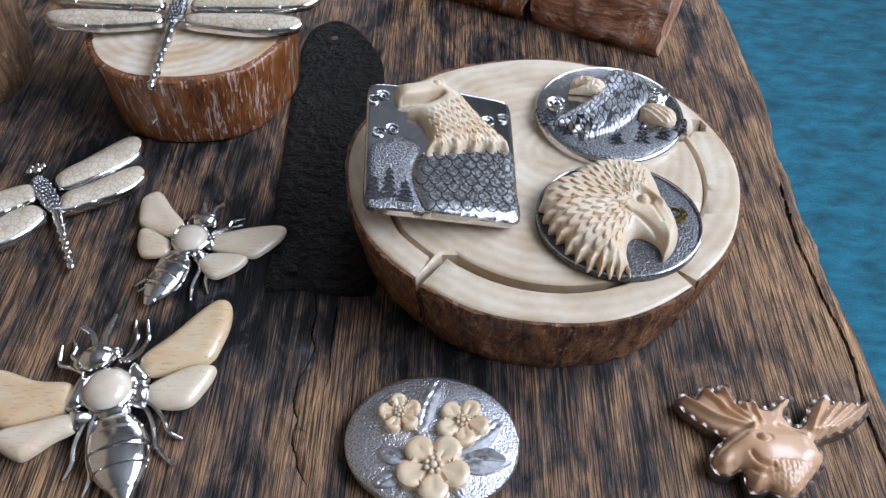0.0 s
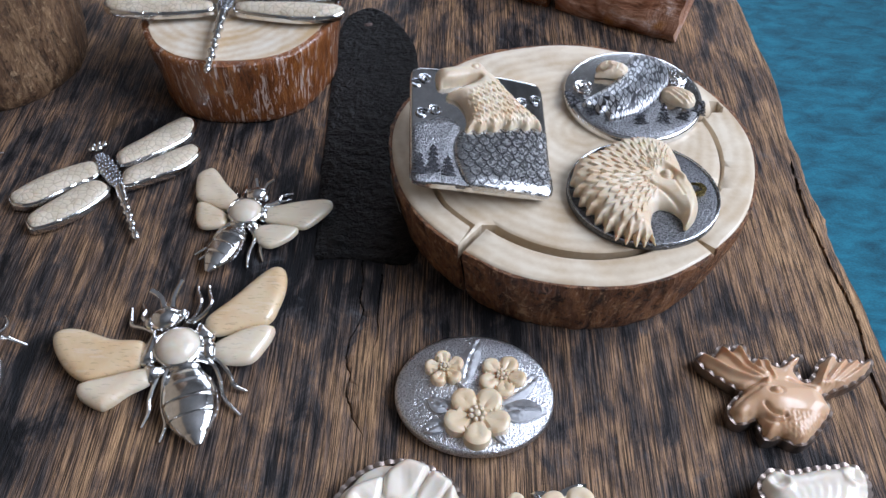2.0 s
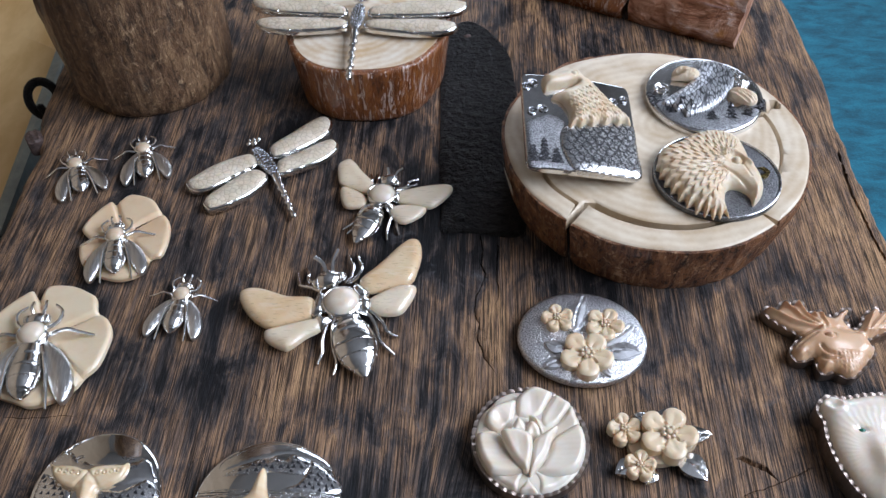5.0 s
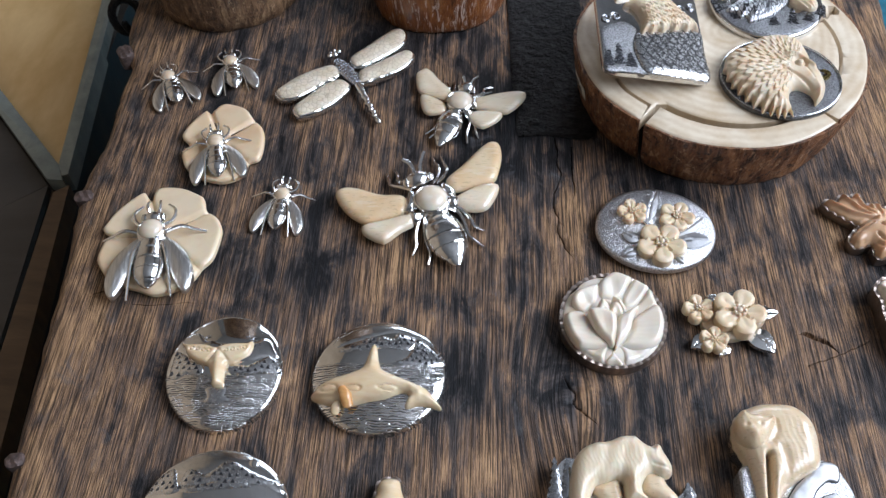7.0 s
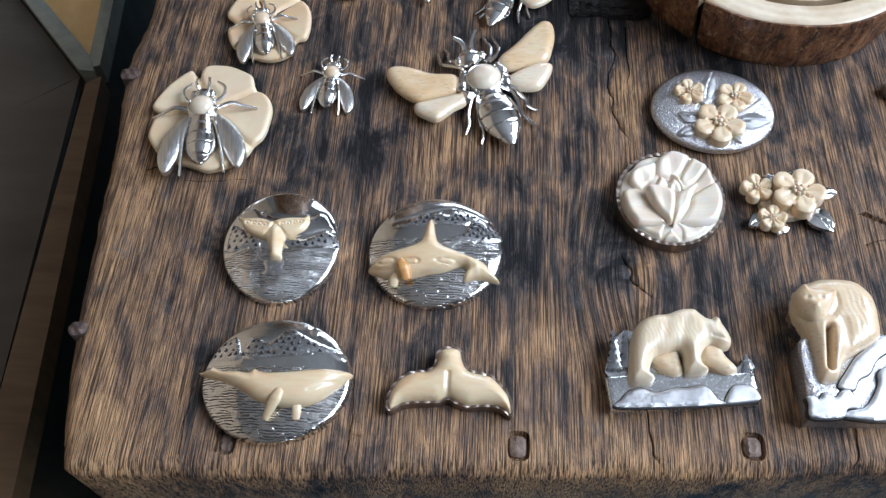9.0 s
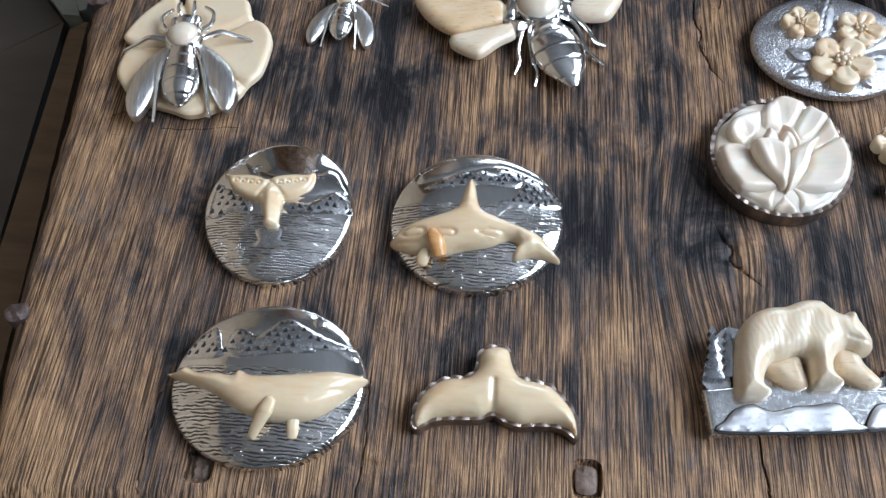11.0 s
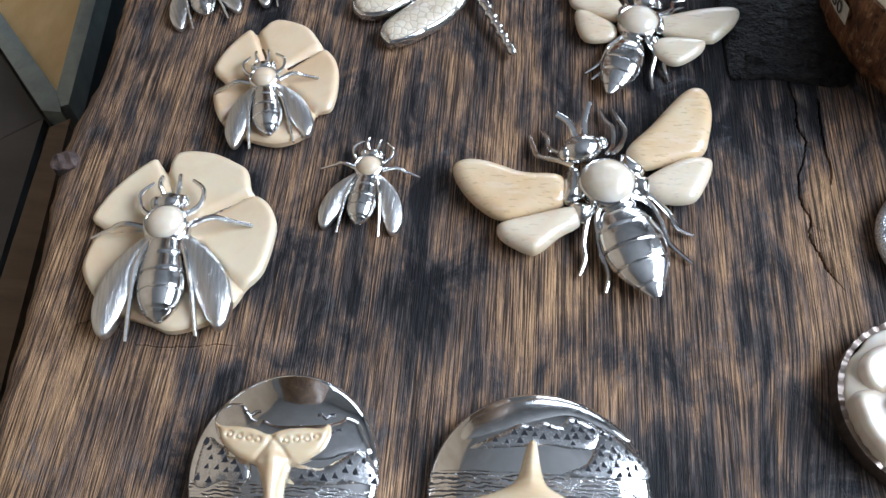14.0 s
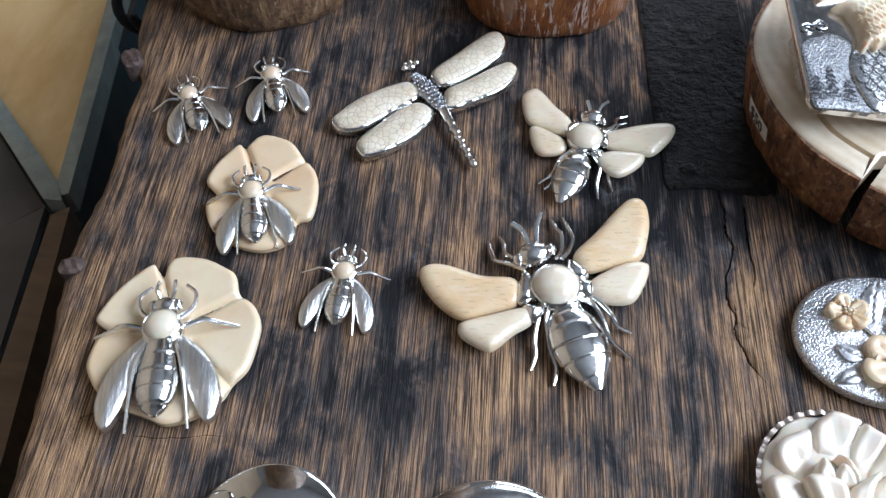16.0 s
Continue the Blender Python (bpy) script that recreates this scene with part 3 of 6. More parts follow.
def fixed(name, shape, material, label, category, sharp=38):
    """A piece of the setting, in world millimetres."""
    return tagged(new(name, mesh_of(name, shape, material, sharp)), label, category, kind="structure")


# ---- room ----
FLOOR = -500.0
fixed("floor", box(-1400, 1300, -2300, 2500, FLOOR - 60, FLOOR - 12), DARK_WOOD, "dark wooden floor under the rug", "floor")
fixed("rug", box(-1200, 1190, -900, 1800, FLOOR - 12, FLOOR, 3), TEAL, "teal blue woven rug on the floor", "rug")
fixed("ceiling", box(-1400, 1300, -2300, 2500, 1900, 1960), CEILING, "plain grey ceiling", "ceiling")
fixed("wall_west", box(-1400, -1300, -2200, 2400, FLOOR - 12, 1900), WARM_WALL, "warm brown wood panelled wall", "wall")
fixed("wall_south", box(-1400, 1200, -2300, -2200, FLOOR - 12, 1900), PLASTER, "grey plaster wall", "wall")


def wall_with_opening(name, along, lo, hi, face, thick, a0, a1, z0, z1):
    def slab(p, q, r, s):
        return box(face, face + thick, p, q, r, s) if along == "y" else box(p, q, face, face + thick, r, s)
    shape = join(slab(lo, a0, FLOOR - 12, 1900), slab(a1, hi, FLOOR - 12, 1900), slab(a0, a1, FLOOR - 12, z0), slab(a0, a1, z1, 1900))
    return fixed(name, shape, PLASTER, "grey plaster wall with a window opening", "wall")


wall_with_opening("wall_east", "y", -2300, 2500, 1200, 100, -710, 1010, 600, 1720)
wall_with_opening("wall_north", "x", -1400, 1200, 2400, 100, -150, 1050, 480, 1080)


def window_frame(name, along, face, a0, a1, z0, z1):
    ob = thing(name, 0, 0, 0, "white painted window frame with a crossbar", "window")
    ob["kind"] = "structure"
    mid, w = (a0 + a1) / 2, 25
    for n, p, q, r, s in (("jamb", a0, a0 + w, z0, z1), ("jamb", a1 - w, a1, z0, z1), ("mullion", mid - 14, mid + 14, z0 + w, z1 - w),
                          ("head_rail", a0 + w, a1 - w, z1 - w, z1), ("sill", a0 + w, a1 - w, z0, z0 + w)):
        part(n, box(face + 45, face + 85, p, q, r, s, 2) if along == "y" else box(p, q, face + 45, face + 85, r, s, 2), FRAME_WHITE, ob)


window_frame("window_1", "y", 1200, -710, 1010, 600, 1720)
window_frame("window_2", "x", 2400, -150, 1050, 480, 1080)

# ---- the old table ----
table = thing("table", 0, 0, -0.5, "old dark stained plank table with worn edges", "table")
rim = spline([(-296, -20), (-250, -19), (-200, -18), (-155, -15), (-112, -13), (-60, -11), (-12, -9), (50, -4), (110, 0), (168, 4), (182, 20),
              (184, 90), (179, 150), (176, 200), (174, 240), (170, 282), (171, 300), (168, 318), (169, 345), (167.5, 361), (171, 400), (169, 432), (165, 495), (160, 540), (157, 640), (155, 800),
              (60, 812), (-60, 808), (-200, 812), (-345, 806), (-350, 640), (-346, 500), (-342, 405), (-338, 360), (-334, 334), (-327, 318), (-328, 295), (-326, 273), (-325, 252),
              (-329, 225), (-328, 199), (-324, 170), (-321, 140), (-318, 100), (-312, 42), (-305, 0), (-302, -12)], 5)
rng = np.random.RandomState(4)
rim = rim + normals(rim) * (rng.rand(len(rim), 1) - 0.5) * 1.3
CRACKS = [  # course of each crack with its half width and depth
    ([(-55, 262), (-53, 247), (-53.5, 236), (-51.5, 230), (-53, 222), (-56, 212), (-56, 202), (-54, 196), (-55, 188), (-52.5, 181), (-51.5, 176)], 0.45, 1.5),
    ([(-44, 250), (-45, 232), (-44, 214)], 0.5, 1.2),
    ([(161, 330), (160, 300), (161.5, 283), (163, 262), (166, 239), (165, 215), (164, 204), (166, 170), (168, 120)], 0.8, 4.0),
    ([(-53, 93), (-50, 89), (-51, 84), (-47, 80)], 0.9, 1.1),
    ([(66, 126), (71, 123.5), (76, 121)], 1.3, 3.0),
    ([(64, 108), (75, 112), (88, 118), (96, 122)], 0.4, 0.8),
    ([(-278, 134), (-266, 134), (-250, 136)], 0.35, 0.5),
    ([(-300, 140), (-290, 143), (-284, 139)], 0.4, 0.7),
    ([(-46, 60), (-44, 38), (-47, 20), (-46, -2)], 0.5, 1.0),
    ([(40, 60), (42, 30), (40, 0)], 0.5, 1.0),
    ([(-250, 20), (-251, 4), (-250, -14)], 0.5, 1.2),
    ([(-178, 30), (-177, 10), (-178, -12)], 0.5, 1.0),
]
PEGS = [(-231, -4, 4.0, 4.6, 2.2), (-103.5, 0.0, 4.2, 5.4, 0.6), (-3.4, 4.3, 4.2, 5.0, 0.6)]
lines, extra = [], []
for course, half, deep in CRACKS:
    c = spline(course, 9, False)
    t = np.gradient(c, axis=0)
    n = np.stack([t[:, 1], -t[:, 0]], 1) / np.linalg.norm(t, axis=1)[:, None]
    c = c + n * (rng.rand(len(c), 1) - 0.5) * 0.8
    lines.append((c, half, deep))
    extra += [c, c + n * half, c - n * half]
for x, y, rx, ry, deep in PEGS:
    for k in (1.25, 1.0, 0.6):
        extra.append(oval(rx * k, ry * k, 18, 0, 4.0) + (x, y))
extra = np.concatenate(extra)


def table_height(x, y, d):
    z = -4.5 * (1 - np.clip(d / 7.0, 0, 1)) ** 2
    p = np.stack([x, y], 1)
    for c, half, deep in lines:
        z = z - deep * np.clip(1 - seg_dist(p, c, False) / half, 0, 1)
    for px, py, rx, ry, deep in PEGS:
        k = ((np.abs(x - px) / rx) ** 4 + (np.abs(y - py) / ry) ** 4) ** 0.25
        z = z - np.clip((1.25 - k) / 0.25, 0, 1) * 3.0
    wave = np.array([noise.noise(Vector((a * 0.012, b * 0.006, 0.3))) + 0.4 * noise.noise(Vector((a * 0.05, b * 0.012, 2.0))) for a, b in p])
    return z + 0.35 * (wave - 0.6)


def raised(shape, dz):
    return [(x, y, z + dz) for x, y, z in shape[0]], shape[1]


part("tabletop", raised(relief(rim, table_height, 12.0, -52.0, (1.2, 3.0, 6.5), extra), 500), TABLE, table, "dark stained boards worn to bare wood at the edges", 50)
part("body", box(-285, 145, 8, 780, 0, 449, 3), TABLE, table, "dark plank base")
for x, y, rx, ry, deep in PEGS:
    part("peg", raised(relief(oval(rx * 0.86, ry * 0.86, 18, 0, 4.0) + (x, y), lambda a, b, d, k=deep: -k + 0.3 * np.sin(a * 2.1) - 1.0 * (1 - np.clip(d / 1.4, 0, 1)), 1.5, -4.5, (0.7,)), 500), PEG, table, "worn square wooden peg")
# forged plate with a rounded end let into the wood
strap_loop = spline([(-76, 260), (-70, 258.5), (-58, 259), (-30, 259), (-31, 300), (-32, 350), (-33, 383), (-35, 408), (-38, 424), (-47, 443), (-56, 455), (-66, 460.5), (-75, 456), (-81, 443), (-83, 420), (-82, 382), (-80, 330), (-79.5, 314), (-77, 285)], 5)
strap = part("iron_plate", raised(relief(strap_loop, lambda x, y, d: 1.5 - 0.9 * (1 - np.clip(d / 1.6, 0, 1)) + 0.25 * np.sin(x * 0.31 + 1.3 * np.sin(y * 0.2)) * np.sin(y * 0.27), 4.0, -0.5, (0.6, 1.6)), 500), IRON, table, "dark forged iron plate with a rounded end")
part("nail", raised(relief(oval(3.4, 3.0, 14, 20, 3) + (-66.5, 268.5), lambda x, y, d: 3.2 - 1.2 * (1 - np.clip(d / 1.2, 0, 1)), 1.2, 0.5, (0.6,)), 500), IRON, strap)
part("nail", raised(relief(oval(2.6, 1.9, 14, 10, 3) + (-66.0, 441.6), lambda x, y, d: 2.3 - 0.8 * (1 - np.clip(d / 1.0, 0, 1)), 1.2, 0.5, (0.6,)), 500), RUST, strap)
for x, y, rx, ry, turn in ((-324.5, 206, 5.2, 4.2, 12), (-310.5, 47, 4.4, 3.6, 15), (-333, 329, 5.0, 6.5, 30)):
    part("nail_head", raised(relief(oval(rx, ry, 16, turn, 3.2) + (x, y), lambda a, b, d: 2.2 - 1.2 * (1 - np.clip(d / 1.4, 0, 1)) + 0.4 * np.sin(a * 1.3 + b), 1.2, -9.0, (0.6,)), 500), RUST, table, "rusty bent nail head")
ring = [(-346 - 3 + 11 * math.cos(a) * 0.95, 380 + 9 * math.sin(a) * 0.5, 489 + 11 * math.sin(a)) for a in np.linspace(0, 2 * math.pi, 12, endpoint=False)]
part("iron_ring", tube(ring, 3.0, 10, 4, True), IRON, table, "black iron ring handle")
part("ring_staple", tube([(-334, 372, 478), (-345, 372, 481), (-350, 374, 488)], 2.6, 8), IRON, table)

# ---- low cabinet beside the table ----
cabinet = thing("cabinet", 0, 0, -0.5, "low wooden cabinet with golden and taupe panels", "cabinet")
part("body", box(-1000, -478, -250, 900, 0, 296), DARK_WOOD, cabinet, "dark brown carcass")


def slab(loop, z0, z1, r=1.5):
    return relief(np.array(loop, float), lambda x, y, d: z1 - r * 0.5 * (1 - np.clip(d / r, 0, 1)), 60.0, z0, (r,))


part("golden_panel", slab([(-474, 398), (-505, 680), (-530, 900), (-985, 900), (-700, 640), (-560, 490)], 296, 306), GOLD_WOOD, cabinet, "golden varnished top panel")
part("dark_panel", slab([(-480, 379), (-561, 470), (-716, 626), (-985, 884), (-985, -240), (-432, -240)], 296, 304), TAUPE, cabinet, "taupe brown top panel")
part("diagonal_rail", slab([(-464, 379), (-473, 397), (-560, 492), (-700, 642), (-985, 900), (-990, 888), (-714, 628), (-560, 472), (-478, 380)], 296, 312), SAGE, cabinet, "sage painted rail")
part("edge_rail", slab([(-466, 384), (-461, 386), (-491, 680), (-516, 900), (-530, 900), (-504, 680), (-473, 397)], 290, 312), SAGE, cabinet, "sage painted rail")
part("wooden_edging", slab([(-470, 368), (-458, 376), (-426, 60), (-398, -250), (-432, -250), (-452, 60)], 286, 309), EDGE_WOOD, cabinet, "dark brown wooden edging")

# ---- logs and stone ----
log = thing("tree_log", -0.275, 0.400, 0, "tall upright log with rough grey-brown bark", "log")
part("bark", lathe([(49, 0), (51.5, 3)] + [(52.5 + 0.035 * z, z) for z in range(12, 236, 8)] + [(59, 240), (55, 241)], 96,
                   lambda a, z, r: 1.6 * noise.noise(Vector((math.cos(a) * 3, math.sin(a) * 3, z * 0.02))) + 1.3 * noise.noise(Vector((math.cos(a) * 11, math.sin(a) * 11, z * 0.045)))
                   + 0.7 * noise.noise(Vector((math.cos(a) * 26, math.sin(a) * 26, z * 0.10)))), LOG_BARK, log, "ridged grey-brown bark", 60)
part("sawn_top", raised(relief(oval(57, 57, 60), lambda x, y, d: 0 * x, 14.0, -3, (2.0,)), 239.5), STUMP_TOP, log, "pale sawn end")

stump = thing("wood_stump", -0.1275, 0.3940, 0, "short varnished red-brown branch stump with white top", "wood stump")
srad = lambda a: 50.5 + 1.6 * math.sin(a * 2 + 0.6) + 0.9 * math.sin(a * 5)
part("bark", lathe([(44, 0), (45.5, 1.2)] + [(45.5 + 0.125 * z, z) for z in range(4, 40, 3)] + [(50.6, 41), (49.0, 42.2), (46.5, 42.3)], 110,
                   lambda a, z, r: srad(a) - 50.5 + 0.5 * noise.noise(Vector((math.cos(a) * 16, math.sin(a) * 16, z * 0.05))) + 0.35 * noise.noise(Vector((math.cos(a) * 40, math.sin(a) * 40, z * 0.10)))),
     STUMP_BARK, stump, "glossy red-brown bark with pale cracks", 60)
sa = np.linspace(0, 2 * math.pi, 90, endpoint=False)
sloop = np.stack([(np.array([srad(a) for a in sa]) - 3.2) * np.cos(sa), (np.array([srad(a) for a in sa]) - 3.2) * np.sin(sa)], 1)
scrack = spline([(-48, -16), (-38, -14), (-28, -9), (-20, -7), (-8, -2)], 8, False)
part("sawn_top", relief(sloop, lambda x, y, d: 42.6 - 3.0 * np.clip(1 - seg_dist(np.stack([x, y], 1), scrack, False) / 1.3, 0, 1), 5.0, 36.0, (0.8,), np.concatenate([scrack, scrack + (0, 1.3), scrack - (0, 1.3)])), STUMP_TOP, stump, "white sawn face with a dark check")

stone = thing("petrified_wood", 0.053, 0.463, 0, "rough broken piece of red-brown petrified wood", "stone", rot=-24)


def rock(x0, x1, y1, h, seed, n=26):
    """A broken block with chipped faces."""
    verts, faces = [], []
    sect = [(0, 1.5), (-3, 8), (-1, 0.45 * h), (3, 0.8 * h), (9, h), (0.5 * y1, h + 4), (y1 - 6, h - 2), (y1, 0.5 * h), (y1 - 3, 0)]
    prof = spline(sect, 4, False)
    for i in range(n + 1):
        u = i / n
        x = x0 + (x1 - x0) * u
        for j, (y, z) in enumerate(prof):
            w = Vector((x * 0.05, y * 0.05, z * 0.05 + seed))
            k = noise.noise(w) * 3.2 + noise.noise(w * 3.1) * 1.5
            verts.append((x + (noise.noise(w * 1.7 + Vector((9, 0, 0))) * 5 if i in (0, n) else 0), y + k, max(0.0, z + 0.6 * k) if 0 < j < len(prof) - 1 else 0.0))
    m = len(prof)
    for i in range(n):
        for j in range(m - 1):
            faces.append((i * m + j, (i + 1) * m + j, (i + 1) * m + j + 1, i * m + j + 1))
    faces += [tuple(range(m)), tuple(n * m + j for j in range(m - 1, -1, -1))]
    return verts, faces


part("broken_face", rock(-8, 70, 52, 44, 1.0), STONE, stone, "rough pinkish broken face", 26)
part("dark_bark_side", rock(-96, -9, 58, 40, 6.0, 18), STUMP_BARK, stone, "smooth dark red-brown side", 40)

# ---- the wooden slice that carries three buckles ----
SX, SY, SH = 0.0430, 0.2995, 36.0
plate = thing("wood_slice", SX, SY, 0, "round pale wooden slice with split rim and brown bark", "wood slice")
prad = lambda a: 82.5 + 3.6 * max(0.0, -math.cos(a)) ** 3 + 0.9 * math.sin(2 * a + 1.0) + 0.7 * math.sin(3 * a) + 0.35 * math.sin(9 * a + 0.4)
AL, AR = radians(-130.5), radians(-48.5)


def arc(f, a0, a1, n):
    return [(f(a) * math.cos(a), f(a) * math.sin(a)) for a in np.linspace(a0, a1, n)]


gap = lambda a: 64.0 + 2.4 * math.sin((a - AR) * 1.3)
core = arc(lambda a: prad(a) - 1.8, AR + 0.012, AL + 2 * math.pi - 0.012, 90) + [(66 * math.cos(AL - 0.02), 66 * math.sin(AL - 0.02))] + arc(lambda a: 62.0 + 2.6 * max(0, (a - AL) / (AR - AL)), AL + 0.05, AR - 0.02, 30)[0:]
side_crack = spline([(56, 20.5), (63.5, 26.8), (71.6, 33.1)], 8, False)
inner_crack = spline([(61.4, 25.1), (65, 13.6), (66.3, -0.4), (64.7, -12.9), (60.7, -24.3)], 8, False)
left_crack = spline([(-64.3, -29.4), (-60.2, -38), (-54.9, -44.1), (-47.9, -50.6)], 8, False)


def plate_height(x, y, d):
    p = np.stack([x, y], 1)
    z = SH - 0.7 * (1 - np.clip(d / 1.2, 0, 1)) ** 2
    for c, w, k in ((side_crack, 1.1, 8.0), (inner_crack, 1.3, 3.5), (left_crack, 1.2, 5.0)):
        z = z - k * np.clip(1 - seg_dist(p, c, False) / w, 0, 1)
    return z


part("heartwood", relief(np.array(core), plate_height, 5.0, SH - 9, (0.6, 1.4), np.concatenate([c + (a, b) for c in (side_crack, inner_crack, left_crack) for a, b in ((0, 0), (1.2, 0.5), (-1.2, -0.5))])), SLICE_TOP, plate, "pale sawn face with faint rings")
seg = arc(lambda a: prad(a) - 1.0, AL + 0.035, AR - 0.03, 50) + arc(lambda a: 66.5 + 0.8 * math.sin((a - AL) * 2.2), AR - 0.02, AL + 0.025, 40)
part("rim_piece", relief(np.array(seg), lambda x, y, d: SH + 0.3 - 0.8 * (1 - np.clip(d / 1.3, 0, 1)) ** 2, 4.0, SH - 9, (0.6, 1.4)), SLICE_TOP, plate, "split curved piece of the rim")
part("bark", wall(prad, AR + 0.014, AL + 2 * math.pi - 0.014, SH - 0.7, 1.7, 170, 9, 1.0), SLICE_BARK, plate, "thin brown bark", 55)
part("bark", wall(lambda a: prad(a) + 0.8, AL + 0.036, AR - 0.031, SH - 0.4, 1.7, 70, 9, 1.0, 3.0), SLICE_BARK, plate, "thin brown bark", 55)
ta = radians(192)
tag = part("price_tag",
           (lambda V: (V, [(i, i + 1, i + 10, i + 9) for i in range(8)]))([((prad(ta + s) + 1.7 - 6.5 * (1 - z / SH)) * math.cos(ta + s), (prad(ta + s) + 1.7 - 6.5 * (1 - z / SH)) * math.sin(ta + s), z) for z in (15.5, 24.5) for s in np.linspace(-0.115, 0.115, 9)]), PAPER, plate, "small paper price tag")
curve = bpy.data.curves.new("tag_text", "FONT")
curve.body, curve.size, curve.extrude, curve.align_x, curve.align_y = "$50", 0.0085, 0.0001, "CENTER", "CENTER"
txt = new("price_lettering", curve)
txt.parent = tag
txt.matrix_basis = pose((prad(ta) - 0.75) * math.cos(ta) * 0.001, (prad(ta) - 0.75) * math.sin(ta) * 0.001, 0.020, 100, 0, 192 + 90)
curve.materials.append(INK)


# ---- parts shared by the jewellery ----
def lens(x0, y0, x1, y1, w, bend=0.0):
    """The outline of a pointed leaf from its stalk to its tip."""
    a, b = np.array([x0, y0], float), np.array([x1, y1], float)
    d = b - a
    n = np.array([-d[1], d[0]]) / np.linalg.norm(d)
    pts = []
    for s in (1, -1):
        us = np.linspace(0.0, 1.0, 10)[:-1] if s == 1 else np.linspace(1.0, 0.0, 10)[:-1]
        for u in us:
            pts.append(a + d * u + n * (s * w * math.sin(math.pi * u) ** 0.8 * (1.25 - 0.5 * u) + bend * math.sin(math.pi * u)))
    return np.array(pts)


def leaf(x0, y0, x1, y1, w, low, top, bend=0.0):
    loop = lens(x0, y0, x1, y1, w, bend)
    a, d = np.array([x0, y0]), np.array([x1 - x0, y1 - y0])
    mid = spline([a, a + d * 0.5 + np.array([-d[1], d[0]]) / np.linalg.norm(d) * bend, a + d], 6, False)
    return relief(loop, lambda x, y, e: top + 0.8 * np.clip(e / w, 0, 1) - 0.9 * np.clip(1 - seg_dist(np.stack([x, y], 1), mid, False) / 0.7, 0, 1), 0.9, low, (0.3,))


def petals(r, turn, low, top, count=5, notch=0.62, cup=0.9):
    """A carved five-petalled blossom."""
    a = np.linspace(0, 2 * math.pi, count * 18, endpoint=False)
    ph = (a - radians(turn)) * count / 2
    rr = r * (notch + (1 - notch) * np.abs(np.cos(ph)) ** 0.55)
    loop = np.stack([rr * np.cos(a), rr * np.sin(a)], 1)

    def h(x, y, d):
        q = np.hypot(x, y)
        p = (np.arctan2(y, x) - radians(turn)) * count / 2
        side = np.abs(np.sin(p)) * q
        crease = np.abs(np.cos(p)) * q
        z = top + cup * (q / r) ** 2 * 1.6 - 1.5 * np.exp(-(crease / (0.09 * r)) ** 2)
        z = z - 0.55 * np.exp(-(side / (0.10 * r)) ** 2) * (q < 0.72 * r)
        return z - 1.3 * (1 - np.clip(d / (0.17 * r), 0, 1)) ** 2
    return relief(loop, h, max(0.45, r * 0.085), low, (0.04 * r, 0.11 * r))


def stamens(r, z):
    out = [ball((0, 0, z), (r, r, r * 0.8), 10, 6)]
    for k in range(7):
        a = 2 * math.pi * k / 7
        out.append(ball((1.75 * r * math.cos(a), 1.75 * r * math.sin(a), z - 0.3), r * 0.72, 8, 6))
    return join(*out)


def blossom(parent, x, y, r, turn, low, top, label="carved cream ivory blossom"):
    p = part("blossom", moved(petals(r, turn, low, top), x, y), PETAL, parent, label)
    part("flower_eye", moved(stamens(r * 0.115, top + 0.9), x, y), IVORY, p)
    return p


def cap(x, y, r, z, h):
    """A polished domed cabochon and the ring that holds it."""
    stone_ = moved(lathe([(r * math.cos(t), h * math.sin(t)) for t in np.linspace(0, math.pi / 2 - 0.01, 12)], 32), x, y, z)
    setting = moved(lathe([(r * 0.7, -2.5), (r + 0.7, -2.5), (r + 1.0, -0.5), (r + 0.9, 0.8), (r + 0.3, 1.3), (r - 0.3, 0.9)], 32), x, y, z)
    return stone_, setting


def segmented(cx, cy, tip, root, width, height, z, rings=4, seg=20, blunt=False):
    """A banded metal abdomen, pointed at the tip, lying on its axis."""
    a, b = np.array(root, float), np.array(tip, float)
    d = b - a
    n = np.array([-d[1], d[0]]) / np.linalg.norm(d)
    verts, faces = [], []
    m = 72
    for i in range(m + 1):
        u = i / m
        w = width * max(0.02, (math.sin(math.pi * min(1, u * 0.80 + 0.17)) ** 0.75) * (1.0 if u < 0.6 else 1 - 0.18 * ((u - 0.6) / 0.4) ** 2))
        if blunt:
            w = width * (0.76 + 0.24 * min(1.0, u / 0.4)) * (1.0 if u < 0.58 else max(0.05, 1 - ((u - 0.58) / 0.42) ** 2) ** 0.6)
        g = (u * (rings + 0.6)) % 1.0
        k = 1 - 0.13 * math.exp(-(min(g, 1 - g) / 0.04) ** 2)
        for j in range(seg):
            t = 2 * math.pi * j / seg
            p = a + d * u + n * (w * k * math.cos(t))
            hz = height * (w / width) * k
            verts.append((p[0], p[1], z + math.sin(t) * hz * (1.0 if math.sin(t) > 0 else 0.45)))
    for i in range(m):
        for j in range(seg):
            faces.append((i * seg + j, i * seg + (j + 1) % seg, (i + 1) * seg + (j + 1) % seg, (i + 1) * seg + j))
    faces += [tuple(range(seg - 1, -1, -1)), tuple(m * seg + j for j in range(seg))]
    return verts, faces


def polished_wing(loop, z, top):
    w = spline(loop, 5)
    return relief(w, lambda x, y, d: z + (top - z) * np.sqrt(np.maximum(0, 1 - (1 - np.clip(d / 5.0, 0, 1)) ** 2)), 1.3, z - 1.2, (0.25, 0.8, 1.8))


